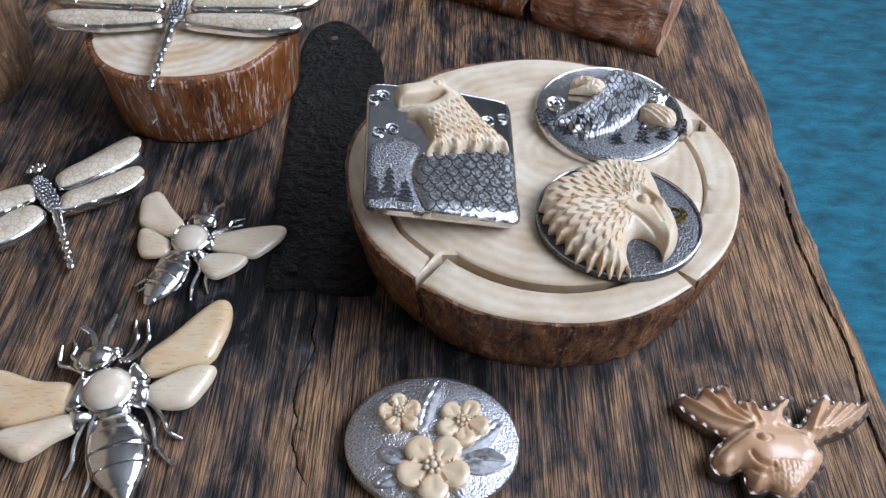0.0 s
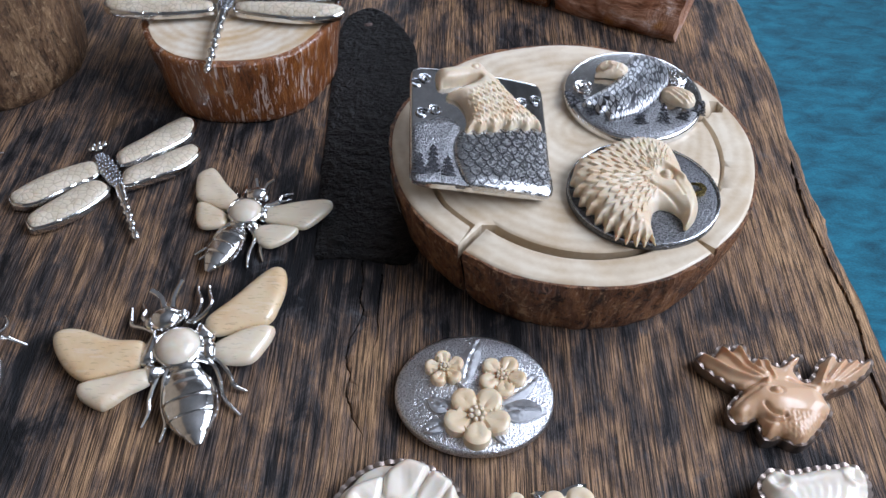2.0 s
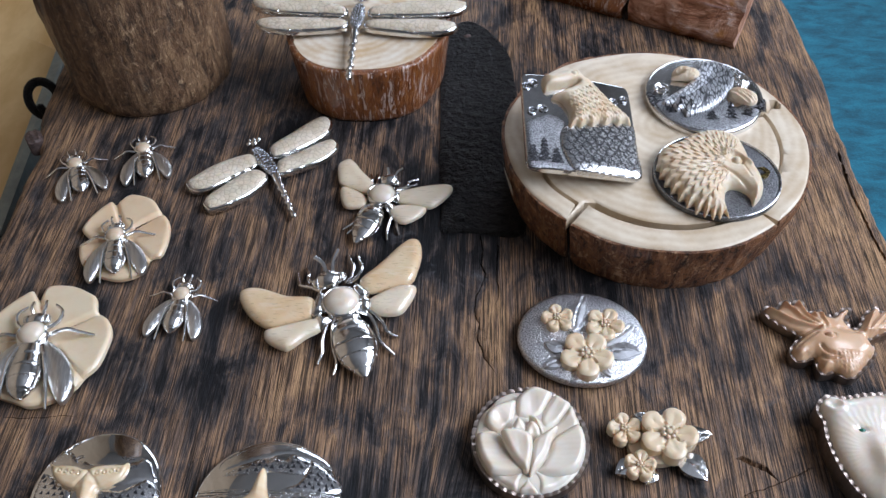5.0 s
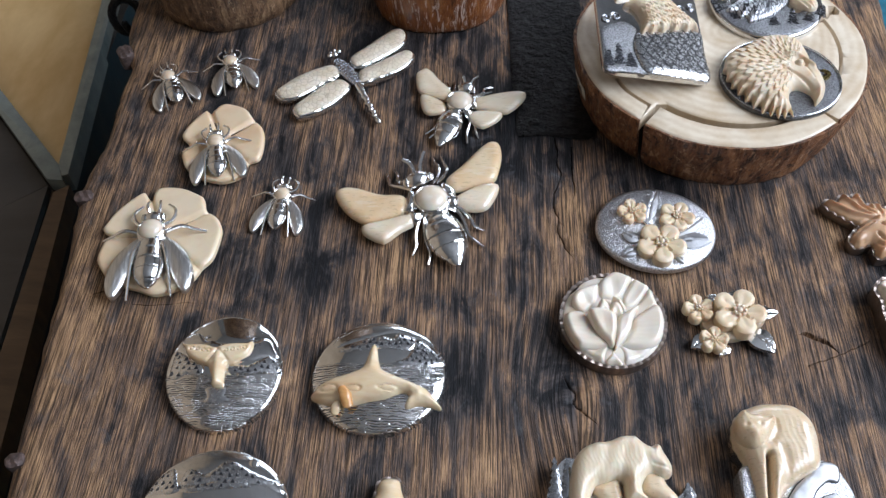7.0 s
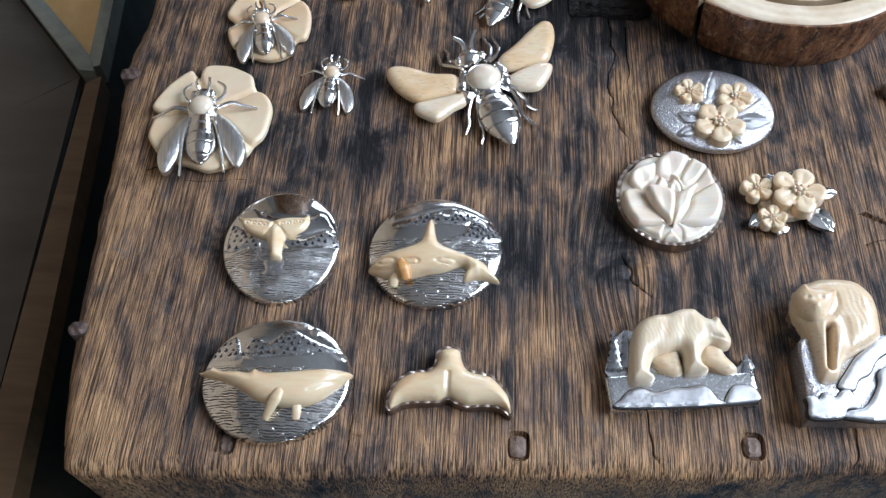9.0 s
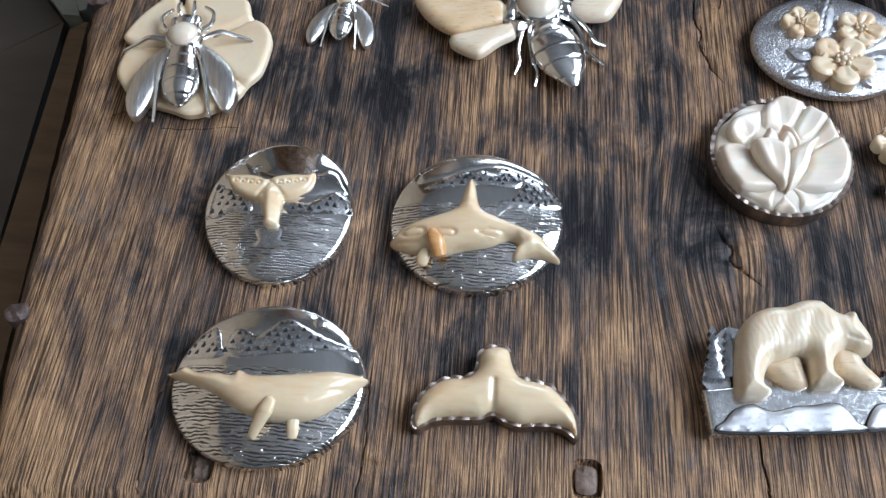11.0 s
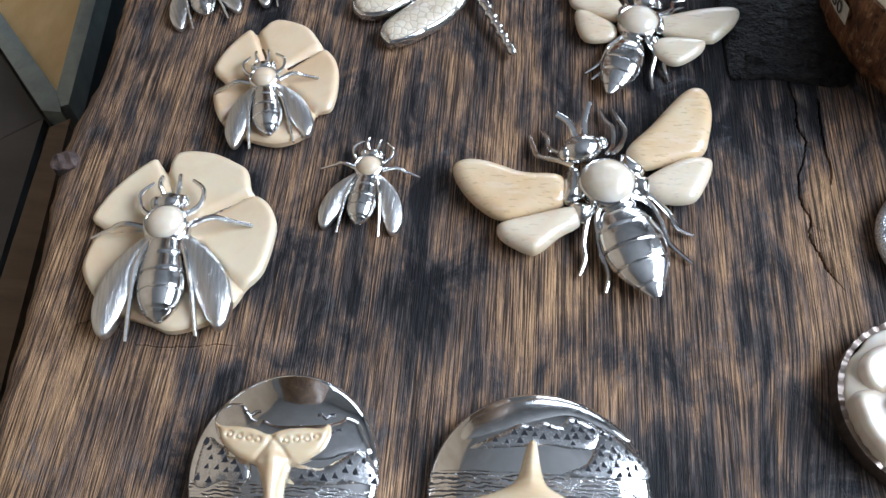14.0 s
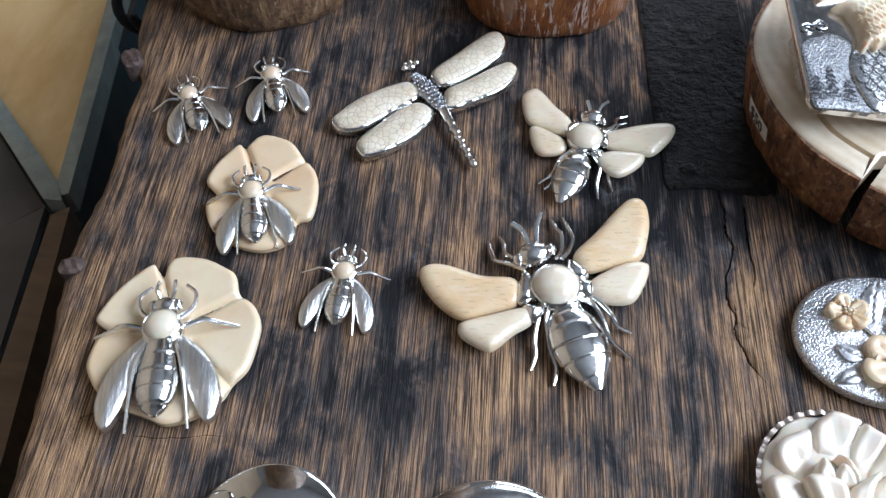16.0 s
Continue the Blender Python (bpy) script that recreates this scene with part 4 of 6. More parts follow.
def nicks(parent, loop, ground, lift, pitch, size):
    """Small blackened triangular cuts scattered over a silver hill."""
    rn = random.Random(int(pitch * 100) + len(loop))
    lo, hi = loop.min(0), loop.max(0)
    out, row, y = [], 0, lo[1]
    while y < hi[1]:
        x = lo[0] + (row % 2) * pitch * 0.5
        while x < hi[0]:
            p = np.array([[x + rn.uniform(-0.2, 0.2) * pitch, y + rn.uniform(-0.2, 0.2) * pitch]])
            if inside(p, loop)[0] and seg_dist(p, loop)[0] > size * 0.8:
                px, py = p[0]
                k = size * rn.uniform(0.7, 1.1)
                zt = float(ground(px, py)) + lift
                tri = [(px - 0.75 * k, py - 0.5 * k), (px + 0.75 * k, py - 0.5 * k), (px + rn.uniform(-0.3, 0.3) * k, py + 0.9 * k)]
                out.append(([(a, b, zt + 0.14) for a, b in tri] + [(a, b, zt - 0.4) for a, b in tri], [(0, 1, 2), (1, 0, 3, 4), (2, 1, 4, 5), (0, 2, 5, 3)]))
            x += pitch
        y += pitch * 0.8
        row += 1
    return part("hill_engraving", join(*out), NIELLO, parent, "blackened triangular cuts") if out else None


# ---- bee brooches ----
def bee(name, x, y, label, wings, dome_at, r, head_at, eyes, root, tip, w, legs, feelers, cuffs, s):
    b = thing(name, x, y, 0, label, "brooch", "bee brooches")
    for (nm, loop, mt) in wings:
        part(nm, polished_wing(loop, 4.0 * s + 1, 8.5 * s), mt, b, "polished flecked ivory wing")
    st, ring_ = cap(dome_at[0], dome_at[1], r, 9.0 * s, 5.8 * s)
    part("thorax_ring", ring_, SILVER, b)
    part("thorax_stone", st, IVORY_WHITE, b, "round cream ivory cabochon")
    part("thorax", ball((dome_at[0], dome_at[1], 6.0 * s), (r * 1.12, r * 1.12, 4.5 * s), 24, 12), SILVER, b)
    part("head", ball((head_at[0], head_at[1], 7.0 * s), (7.4 * s, 6.0 * s, 5.4 * s), 24, 14, 22), SILVER, b)
    for e in eyes:
        part("eye", ball((e[0], e[1], 7.4 * s), (2.6 * s, 2.9 * s, 2.9 * s), 14, 10), SILVER, b)
    part("waist", ball(((root[0] * 0.8 + dome_at[0] * 0.2), (root[1] * 0.8 + dome_at[1] * 0.2), 6 * s), (w * 0.66, 4 * s, 4 * s), 20, 10), SILVER, b)
    part("abdomen", segmented(0, 0, tip, root, w, 6.0 * s, 5.0 * s), SILVER, b, "mirror-bright banded silver abdomen")
    for l in legs:
        k = len(l)
        part("leg", tube([(p[0], p[1], 6.0 * s * (1 - i / (k - 1)) ** 1.3 + 0.9 * s + 0.3) for i, p in enumerate(l)], [max(1.05 * s, 0.92)] * (k - 1) + [max(0.6 * s, 0.55)], 8), SILVER, b)
    for l in feelers:
        part("feeler", tube([(p[0], p[1], 7.5 * s + i) for i, p in enumerate(l)], 1.25 * s, 8, flat=0.7), SILVER, b)
    for c in cuffs:
        part("wing_cuff", relief(spline(c, 4), lambda x, y, d: 9.6 * s - 3.2 * (1 - np.clip(d / 3.6, 0, 1)) ** 2, 0.9, 4.0 * s, (0.4, 1.0)), SILVER, b)
    return b


bee("bee_brooch", -0.140, 0.200, "large silver bee brooch with four tan ivory wings",
    [("forewing", [(23, 18), (32, 29.5), (42, 43), (48, 48), (53, 46), (54.5, 37), (53, 26.5), (50, 18), (40, 14), (28, 10.5)], IVORY_FLECK),
     ("hindwing", [(29, 0), (29.5, 6), (39, 13), (46.5, 16), (52, 15.5), (53, 12.5), (50.5, 5), (45.5, -2.5), (36, -3.5)], IVORY_PALE),
     ("forewing", [(-38.5, 7.5), (-34, 11), (-26, 10.5), (-13.5, 6.5), (0, 5.5), (2, -5), (-10, -10.5), (-20, -13.5), (-28.5, -9), (-36, 0)], IVORY_FLECK),
     ("hindwing", [(5.5, -7), (7, -13.5), (0, -19), (-6.5, -25.5), (-10.5, -26.5), (-18.5, -22.5), (-21.5, -18.5), (-20, -15), (-10, -11.5)], IVORY_PALE)],
    (15.6, 1.2), 8.9, (7.2, 16.2), [(1.0, 13.6), (13.6, 18.8)], (19.5, -8), (31.8, -40.5), 11.2,
    [[(4, 9), (-2, 12.5), (-8, 15), (-10, 20), (-11.5, 26)], [(5, 11), (0, 15), (-4.5, 19), (-5, 24), (-7.5, 29)],
     [(16, 15), (18.2, 20), (18.4, 29), (16, 34), (14.3, 40)], [(18, 15), (21.5, 21), (23, 28), (21, 34), (19.2, 40)],
     [(12, -6), (9.5, -11), (8, -20), (8.6, -26), (6.9, -32)], [(14, -7), (12.2, -12), (14, -24), (16.5, -31), (15.5, -38)],
     [(24, -3), (30, -4), (34, -10), (37, -18), (44.5, -25)], [(25, -1), (31, -1.5), (37, -7), (40, -12), (45.3, -14)]],
    [[(5, 21), (2.5, 27), (-2.4, 30)], [(8.5, 21), (7.8, 28), (9.6, 36)]],
    [[(21, 16), (29, 10), (27, 6), (20, 6)], [(24, 6), (31, 5), (30, -2), (24, -1)], [(2, 8), (7, 7), (7.5, -4), (0.5, -5.5)], [(3, -7), (9.5, -6.5), (12, -9), (6.5, -14)]], 1.0)

bee("bee_brooch", -0.1112, 0.2828, "small silver bee brooch with pale ivory wings",
    [("forewing", [(9, 2), (20, 6.5), (29, 8.7), (37, 9.5), (40.5, 7), (38.5, 1), (32, -7), (27.5, -9.5), (19.5, -7.6), (9, -5)], IVORY_PALE),
     ("hindwing", [(6, -11), (10, -8.2), (18, -7.8), (25, -9), (25.8, -12), (22, -17), (15, -21.5), (10, -20), (5.5, -14)], IVORY_PALE),
     ("forewing", [(-28, 24), (-23, 28.8), (-19, 27), (-13, 18.5), (-5.5, 9), (-7.5, 1), (-16.5, 4), (-24.5, 7.6), (-27, 13)], IVORY_PALE),
     ("hindwing", [(-24.5, 3.5), (-21.5, 5.6), (-16.4, 3.3), (-8.5, -2.5), (-9, -9), (-18, -11), (-22.3, -7.4)], IVORY_PALE)],
    (0.2, -2.2), 7.4, (4.0, 10.0), [(0.2, 11.8), (8.2, 7.9)], (-2.2, -10.5), (-11.5, -37), 7.8,
    [[(-4, 4), (-8, 9), (-7, 14), (-8.5, 20)], [(-2, 6), (-4, 11), (-3.5, 16), (-3.6, 21)],
     [(8, 2), (13, 5), (15.5, 9), (19.5, 12)], [(9, 3), (14, 8), (15, 13), (20, 16)],
     [(-6, -9), (-11, -13), (-14, -20), (-20, -25)], [(-5, -11), (-10, -16), (-12.5, -23), (-17.5, -28)],
     [(3, -10), (6.5, -16), (5, -25), (5.5, -32)], [(4, -9), (9.5, -15), (10, -22), (12, -28)]],
    [[(3.2, 14.5), (1.8, 20)], [(6.5, 13.5), (8, 17), (11, 19)]],
    [[(7, 3), (11.5, 1), (11, -5), (7, -5)], [(4, -8), (8.5, -8), (8, -12), (4, -13)], [(-8.5, 6), (-4, 9), (-3, 3), (-7.5, 0)]], 0.74)


# ---- fly brooches ----
def fly_parts(f, s, z):
    st, ring_ = cap(0, 0, 4.3 * s, z + 5.6 * s, 3.2 * s)
    part("thorax_ring", ring_, SILVER, f)
    part("thorax_stone", st, IVORY if s < 1.3 else IVORY_WHITE, f, "round cream ivory cabochon")
    part("thorax", ball((0, -1.0 * s, z + 3.6 * s), (5.4 * s, 6.0 * s, 3.0 * s), 18, 10), SILVER, f)
    part("head", ball((0, 6.6 * s, z + 3.8 * s), (3.6 * s, 2.6 * s, 2.5 * s), 16, 10), SILVER, f)
    for k in (-1, 1):
        part("eye", ball((k * 3.0 * s, 6.6 * s, z + 4.0 * s), (1.6 * s, 1.9 * s, 1.8 * s), 12, 8), SILVER, f)
    part("abdomen", segmented(0, 0, (0, -24 * s), (0, -4.0 * s), 5.3 * s, 4.4 * s, z + 3.4 * s, 4, 20, True), SILVER, f, "banded silver abdomen")
    for k in (-1, 1):
        w = spline([(k * 3.6 * s, -2.6 * s), (k * 8.0 * s, -4.8 * s), (k * 12.8 * s, -10.5 * s), (k * 15.2 * s, -18.0 * s), (k * 14.2 * s, -24.0 * s), (k * 11.6 * s, -25.2 * s), (k * 8.2 * s, -19 * s), (k * 5.2 * s, -11 * s)][::k], 6)
        part("wing", relief(w, lambda x, y, d: z + 4.6 * s + 0.10 * y + 1.2 * s * np.sqrt(np.clip(d / (3.4 * s), 0, 1)) + 0.05 * np.sin((x * 2.4 + y * 0.9 * k) * 2.2 / s), 0.55 * s + 0.25, z + 0.4, (0.3,)), BRUSHED, f, "brushed silver wing")
        for l in ([(3.6, 3.0, 3.6), (6.6, 6.0, 3.0), (7.4, 10.0, 3.4), (4.6, 13.2, 3.0)], [(5.0, 0.5, 3.4), (10.0, 1.6, 4.2), (14.0, 1.2, 2.6), (18.6, 0.6, 0.8)], [(3.6, -4.0, 4.4), (5.6, -10.0, 5.0), (6.8, -18.0, 3.0), (7.6, -26.5, 0.8)]):
            part("leg", tube([(k * p[0] * s, p[1] * s, z + p[2] * s) for p in l], [0.8 * s, 0.72 * s, 0.62 * s, 0.48 * s], 8), SILVER, f)
        part("feeler", tube([(k * 1.5 * s, 8.6 * s, z + 4.2 * s), (k * 2.3 * s, 11.0 * s, z + 5.4 * s), (k * 2.1 * s, 13.6 * s, z + 4.8 * s)], 0.62 * s, 8), SILVER, f)


for x, y, rot, s, lab in ((-0.2088, 0.2057, -3, 0.98, "small silver fly brooch with tan ivory thorax"),
                          (-0.2961, 0.3010, 27, 0.98, "small bright silver fly brooch, wings folded back"),
                          (-0.2590, 0.3155, 18, 0.98, "small bright silver fly brooch, wings folded back")):
    f = thing("fly_brooch", x, y, 0, lab, "brooch", "fly brooches", rot)
    fly_parts(f, s, 0.3)


def flower_fly(x, y, label, loop, notches, heart, rot, s, thick, rise, skin):
    f = thing("flower_fly_brooch", x, y, 0, label, "brooch", "flies on ivory blossoms")
    lp = spline(loop, 5)
    big = np.abs(lp).max()
    cuts = [np.array([[0.30 * a, 0.30 * b], [a, b]]) for a, b in notches]

    def h(px, py, d):
        q = np.stack([px, py], 1)
        r = np.hypot(px, py) / big
        z = thick + rise * r ** 1.6
        for c in cuts:
            k = seg_dist(q, c, False)
            z = z - 2.4 * np.exp(-(k / 1.3) ** 2)
        return z - 1.5 * (1 - np.clip(d / 2.0, 0, 1)) ** 2
    blos = part("blossom", relief(lp, h, 1.3, thick * 0.5, (0.5, 1.2, 2.0), np.concatenate([spline(c, 14, False) for c in cuts])), skin, f, "cream ivory blossom with cupped petals")
    part("back_plate", relief(oval(big * 0.5, big * 0.5, 30), lambda a, b, d: thick * 0.6 + 0 * a, 6.0, 0, (1.0,)), SILVER, blos)
    pin = part("fly", ball((0, 0, 0), 0.01, 6, 4), SILVER, f, "silver fly with ivory thorax")
    pin.matrix_basis = pose(heart[0] * 0.001, heart[1] * 0.001, 0, 0, 0, rot)
    fly_parts(pin, s, thick + 0.2)


flower_fly(-0.2718, 0.1779, "large silver fly on a cream ivory blossom brooch",
           [(-11, 24), (-8, 31.5), (4, 32), (14, 28), (19, 24.5), (22, 16.5), (29, 11), (33, 4), (33.5, -4), (32, -16), (27.5, -23), (25, -29), (19, -35.5), (7, -40.5), (-2, -38), (-13, -35), (-21, -31), (-28, -23), (-30.5, -16.5), (-29.5, -6.5), (-27, -3), (-32.4, 1), (-31, 8), (-27.5, 15.5), (-22, 23), (-16.5, 28), (-13.5, 25.5)],
           [(-12, 25), (23, 15.5), (26.5, -23.5), (-28, -4), (-22, -32)], (-1.8, -4.4), 8.5, 1.50, 4.2, 2.2, PETAL)
flower_fly(-0.2524, 0.2489, "silver fly on a small tan ivory blossom brooch",
           [(-9, 24), (-6, 28), (-1, 29.5), (9.5, 26), (16.5, 17.5), (23.5, 9), (26.2, -1.5), (25.5, -15), (20, -18), (19, -25), (16, -30), (7, -33.5), (-6, -30.5), (-16.5, -22.5), (-21.5, -10.5), (-18.5, -4.5), (-24, 2), (-21.5, 12.5), (-14.5, 23), (-11.5, 22.5)],
           [(-10.5, 22), (17.5, 16), (20, -18), (-19, -4.5), (-15, -23)], (-0.8, -7.0), 14, 1.08, 3.6, 2.0, PETAL_TAN)


# ---- dragonflies ----
def inlay_wing(parent, loop, z, top):
    lp = spline(loop, 5)
    inner = lp - normals(lp) * 1.25
    w = part("wing", relief(lp, lambda x, y, d: z + 3.6 - 1.3 * (1 - np.clip(d / 1.0, 0, 1)) ** 2, 2.5, z, (0.35, 0.9)), SILVER, parent, "silver rimmed wing")
    part("inlay", relief(inner, lambda x, y, d: z + 3.4 + (top - 3.4) * np.sqrt(np.clip(d / 4.5, 0, 1)), 1.6, z + 2.0, (0.4, 1.4)), CRAZED, w, "veined cream inlay")


def dragonfly_body(d, head, a, b, tip, z):
    ax = np.array(b, float) - np.array(a, float)
    L = np.linalg.norm(ax)
    ax /= L
    n = np.array([-ax[1], ax[0]])
    mid = (np.array(a) + np.array(b)) / 2
    turn = math.degrees(math.atan2(ax[1], ax[0]))
    beads = [ball((mid[0], mid[1], z + 4.5), (L * 0.53, 4.4, 3.0), 20, 12, turn)]
    rb = random.Random(3)
    for i in range(11):
        u = -0.46 + 0.92 * i / 10
        hw = 4.3 * math.sqrt(max(0.05, 1 - (u * 1.85) ** 2))
        for j in range(5):
            v = -0.8 + 0.4 * j + 0.12 * (i % 2)
            p = mid + ax * u * L + n * v * hw
            beads.append(ball((p[0], p[1], z + 4.6 + 2.7 * math.sqrt(max(0, 1 - (u * 1.85) ** 2)) * math.sqrt(max(0, 1 - v * v))), 0.8 + 0.15 * rb.random(), 7, 5))
    part("thorax", join(*beads), SILVER_MID, d, "beaded blackened silver thorax")
    h = [ball((head[0], head[1], z + 4.6), (2.6, 2.6, 2.4), 14, 8)]
    part("head", join(*h), SILVER, d)
    for k in (-1, 1):
        e = np.array(head) + n * 3.3 * k - ax * 0.6
        part("eye", ball((e[0], e[1], z + 5.0), 1.8, 12, 8), SILVER, d)
    for k in (-0.9, 0.9):
        e = np.array(head) - ax * 3.0 + n * k * 1.5
        part("feeler", ball((e[0], e[1], z + 5.0), 1.1, 10, 6), SILVER, d)
    t = np.array(tip, float) - np.array(b, float)
    T = np.linalg.norm(t)
    t /= T
    m = np.array([-t[1], t[0]])
    rows = [tube([(*(np.array(b) - t * 2), z + 4.0), (*(np.array(b) + t * T * 0.5), z + 3.6), (*tip, z + 2.4)], [2.6, 1.5, 1.4], 12, 8)]
    for i in range(10):
        p = np.array(b) + t * (T * (0.12 + 0.083 * i))
        rows.append(ball((p[0] + m[0] * 0.5 * (-1) ** i, p[1] + m[1] * 0.5 * (-1) ** i, z + 4.0 - 0.13 * i), (1.55, 2.25 - 0.05 * i, 2.0), 10, 8, 18 * (-1) ** i + math.degrees(math.atan2(t[1], t[0]))))
    rows.append(ball((tip[0], tip[1], z + 2.8), (3.0, 2.1, 2.0), 12, 8, math.degrees(math.atan2(t[1], t[0]))))
    part("tail", join(*rows), SILVER, d, "knobbed silver tail")


dragon = thing("dragonfly_brooch", -0.185, 0.300, 0, "silver dragonfly brooch with veined cream inlaid wings", "brooch", "dragonfly brooches")
for w in ([(-41, -13), (-40, -9), (-30, 2), (-18, 10), (-7, 13.5), (-1.5, 4.5), (-14, -6.5), (-27, -17.5), (-36, -18.5), (-40, -15.5)],
          [(-28, -26.5), (-26.5, -22), (-18, -12), (-9.5, -3), (-1, 0.5), (6, -6), (-1, -19), (-13.5, -29.5), (-22.5, -33.5), (-27, -30)],
          [(2, 20), (12.5, 32.5), (26, 47), (33.5, 49), (37.7, 43), (36.5, 34), (30, 26.5), (18.5, 17), (7, 10.5)],
          [(9, 7.7), (20.5, 16.5), (32, 25.3), (39, 28.4), (43.8, 24.3), (42.5, 17), (35, 8.6), (23.5, 1.5), (11.5, -3.6)]):
    inlay_wing(dragon, w, 2.2, 5.6)
dragonfly_body(dragon, (-7.6, 22.8), (-6.0, 17.5), (9.8, -4), (25, -33.5), 0.6)

perched = thing("dragonfly_brooch", -0.1335, 0.3830, 0.0427, "silver dragonfly brooch with veined cream wings on a stump", "brooch", "dragonfly brooches")
for k in (-1, 1):
    inlay_wing(perched, [(k * 6, -1), (k * 20, -4.5), (k * 40, -6.5), (k * 56, -4.5), (k * 62.5, 1), (k * 60, 6), (k * 48, 8.5), (k * 28, 8.5), (k * 7, 6.5)][::k], 3.0, 5.8)
    inlay_wing(perched, [(k * 7, 10), (k * 20, 9.6), (k * 42, 10.5), (k * 60, 13.5), (k * 68, 20), (k * 66, 26), (k * 52, 28), (k * 30, 25), (k * 9, 19)][::k], 4.5, 5.8)
dragonfly_body(perched, (0.5, 28), (0.3, 22), (0, -3), (1.0, -47), 1.5)


# ---- buckles on the slice ----
def disc(loop, top, bulge, rim_w=1.0, base=0.0):
    c = np.asarray(loop).mean(0)
    R = np.abs(np.asarray(loop) - c).max()
    return relief(loop, lambda x, y, d: top + bulge * (1 - np.minimum(1, ((x - c[0]) ** 2 + (y - c[1]) ** 2) / R ** 2) ** 1.5) - 1.2 * (1 - np.clip(d / rim_w, 0, 1)) ** 2, 2.2, base, (0.4, 1.0, 2.0))


def on_dome(top, bulge, R):
    return lambda x, y: top + bulge * (1 - np.minimum(1, (x * x + y * y) / R ** 2) ** 1.5)


Z = SH * 0.001 + 0.0002
head = thing("eagle_head_buckle", 0.0693, 0.2692, Z, "oval buckle with carved ivory eagle head on dark silver", "belt buckle", "eagle buckles")
ov = oval(33.2, 31.4, 72)
part("plate", disc(ov, 2.6, 0.6), STIPPLED_DARK, head, "blackened stippled silver plate")
part("rim", tube([(x * 0.985, y * 0.985, 3.0) for x, y in ov[::2]], 0.5, 8, 2, True), SILVER_MID, head, "thin bright silver rim")
hl = spline([(-17.2, 21.5), (-9.4, 27.9), (-1.8, 30.4), (5.6, 30.4), (11.5, 28.4), (14.6, 24.6), (16.7, 19.4), (17.7, 13.3), (18, 9.2), (19.6, 5.3), (21.3, 0.1), (21.9, -6.3), (21.4, -11.7), (19.4, -17), (16.3, -21.4), (14, -22.9), (14.2, -19), (13.3, -16), (10.4, -13.1), (7.2, -11.6), (4.4, -11.7), (2.4, -13.4), (1, -17.1), (0.2, -23.2), (0.9, -31.9), (-1.2, -28), (-3.8, -33), (-4.8, -28.7), (-7.3, -33.1), (-8.3, -27.9), (-11.3, -31.8), (-11.7, -26.6), (-15.5, -29.7), (-15.4, -23.8), (-19.5, -25.7), (-19.5, -20.4), (-23.1, -21.1), (-22.6, -15), (-26.3, -15.8), (-25.7, -10.5), (-29.1, -10.6), (-28, -5.2), (-31, -4.7), (-29.7, 0.6), (-31.9, 2.1), (-30.2, 7.9), (-27.3, 15.8)], 3)


def eagle_head(x, y, d):
    u, v = x - 9.0, y - 2.0
    r, a = np.hypot(u, v), np.arctan2(v, u)
    face = np.clip((r - 4.5) / 3.0, 0, 1) * np.clip((8.0 - x + 0.45 * y) / 4.0, 0, 1)
    p = np.stack([x, y], 1)
    z = 4.0 + 7.5 * np.sqrt(np.maximum(0, 1 - (1 - np.clip(d / 12.0, 0, 1)) ** 2))
    z = z + face * feathers(a * 15.0 + 40, r - 6, 2.3, 5.6, 1.35)
    # brow, sunken eye, cere and the line of the bill
    z = z + 1.2 * np.exp(-(seg_dist(p, spline([(3.0, 9), (8, 9.2), (13, 6.0), (16.5, 1.0)], 6, False), False) / 1.3) ** 2) * 1.5
    z = z - 1.3 * np.exp(-((np.hypot(x - 9.2, y - 3.4) - 3.0) / 0.8) ** 2) + 0.5 * np.exp(-(np.hypot(x - 9.2, y - 3.4) / 1.9) ** 2)
    z = z + 0.8 * np.exp(-(seg_dist(p, spline([(15, 2), (18, -4), (19, -11), (16, -18)], 6, False), False) / 2.0) ** 2)
    z = z - 1.3 * np.exp(-(seg_dist(p, spline([(0.5, -2.5), (6, -5.5), (11, -10.5), (14, -16)], 6, False), False) / 0.8) ** 2)
    z = z - 0.6 * np.exp(-(seg_dist(p, spline([(11.5, 1.5), (13, -3), (15, -8)], 6, False), False) / 0.6) ** 2)
    return z


part("eagle_head", relief(hl, eagle_head, 0.48, 3.0, (0.3, 0.9)), IVORY_HEAD, head, "carved ivory eagle head with layered feathers", 60)
part("eye", ball((9.2, 3.4, 11.3), (1.8, 1.7, 1.2), 12, 8), IVORY, head)
mo = [(23.6 + 3.6 * math.cos(t), 0.8 + 3.6 * math.sin(t)) for t in np.linspace(radians(-130), radians(150), 16)] + [(22.4 + 2.9 * math.cos(t), 1.4 + 2.8 * math.sin(t)) for t in np.linspace(radians(130), radians(-110), 12)]
part("moon", relief(np.array(mo), lambda x, y, d: 5.2 + 0 * x, 1.2, 3.5, (0.3,)), BRASS, head, "small brass crescent moon")

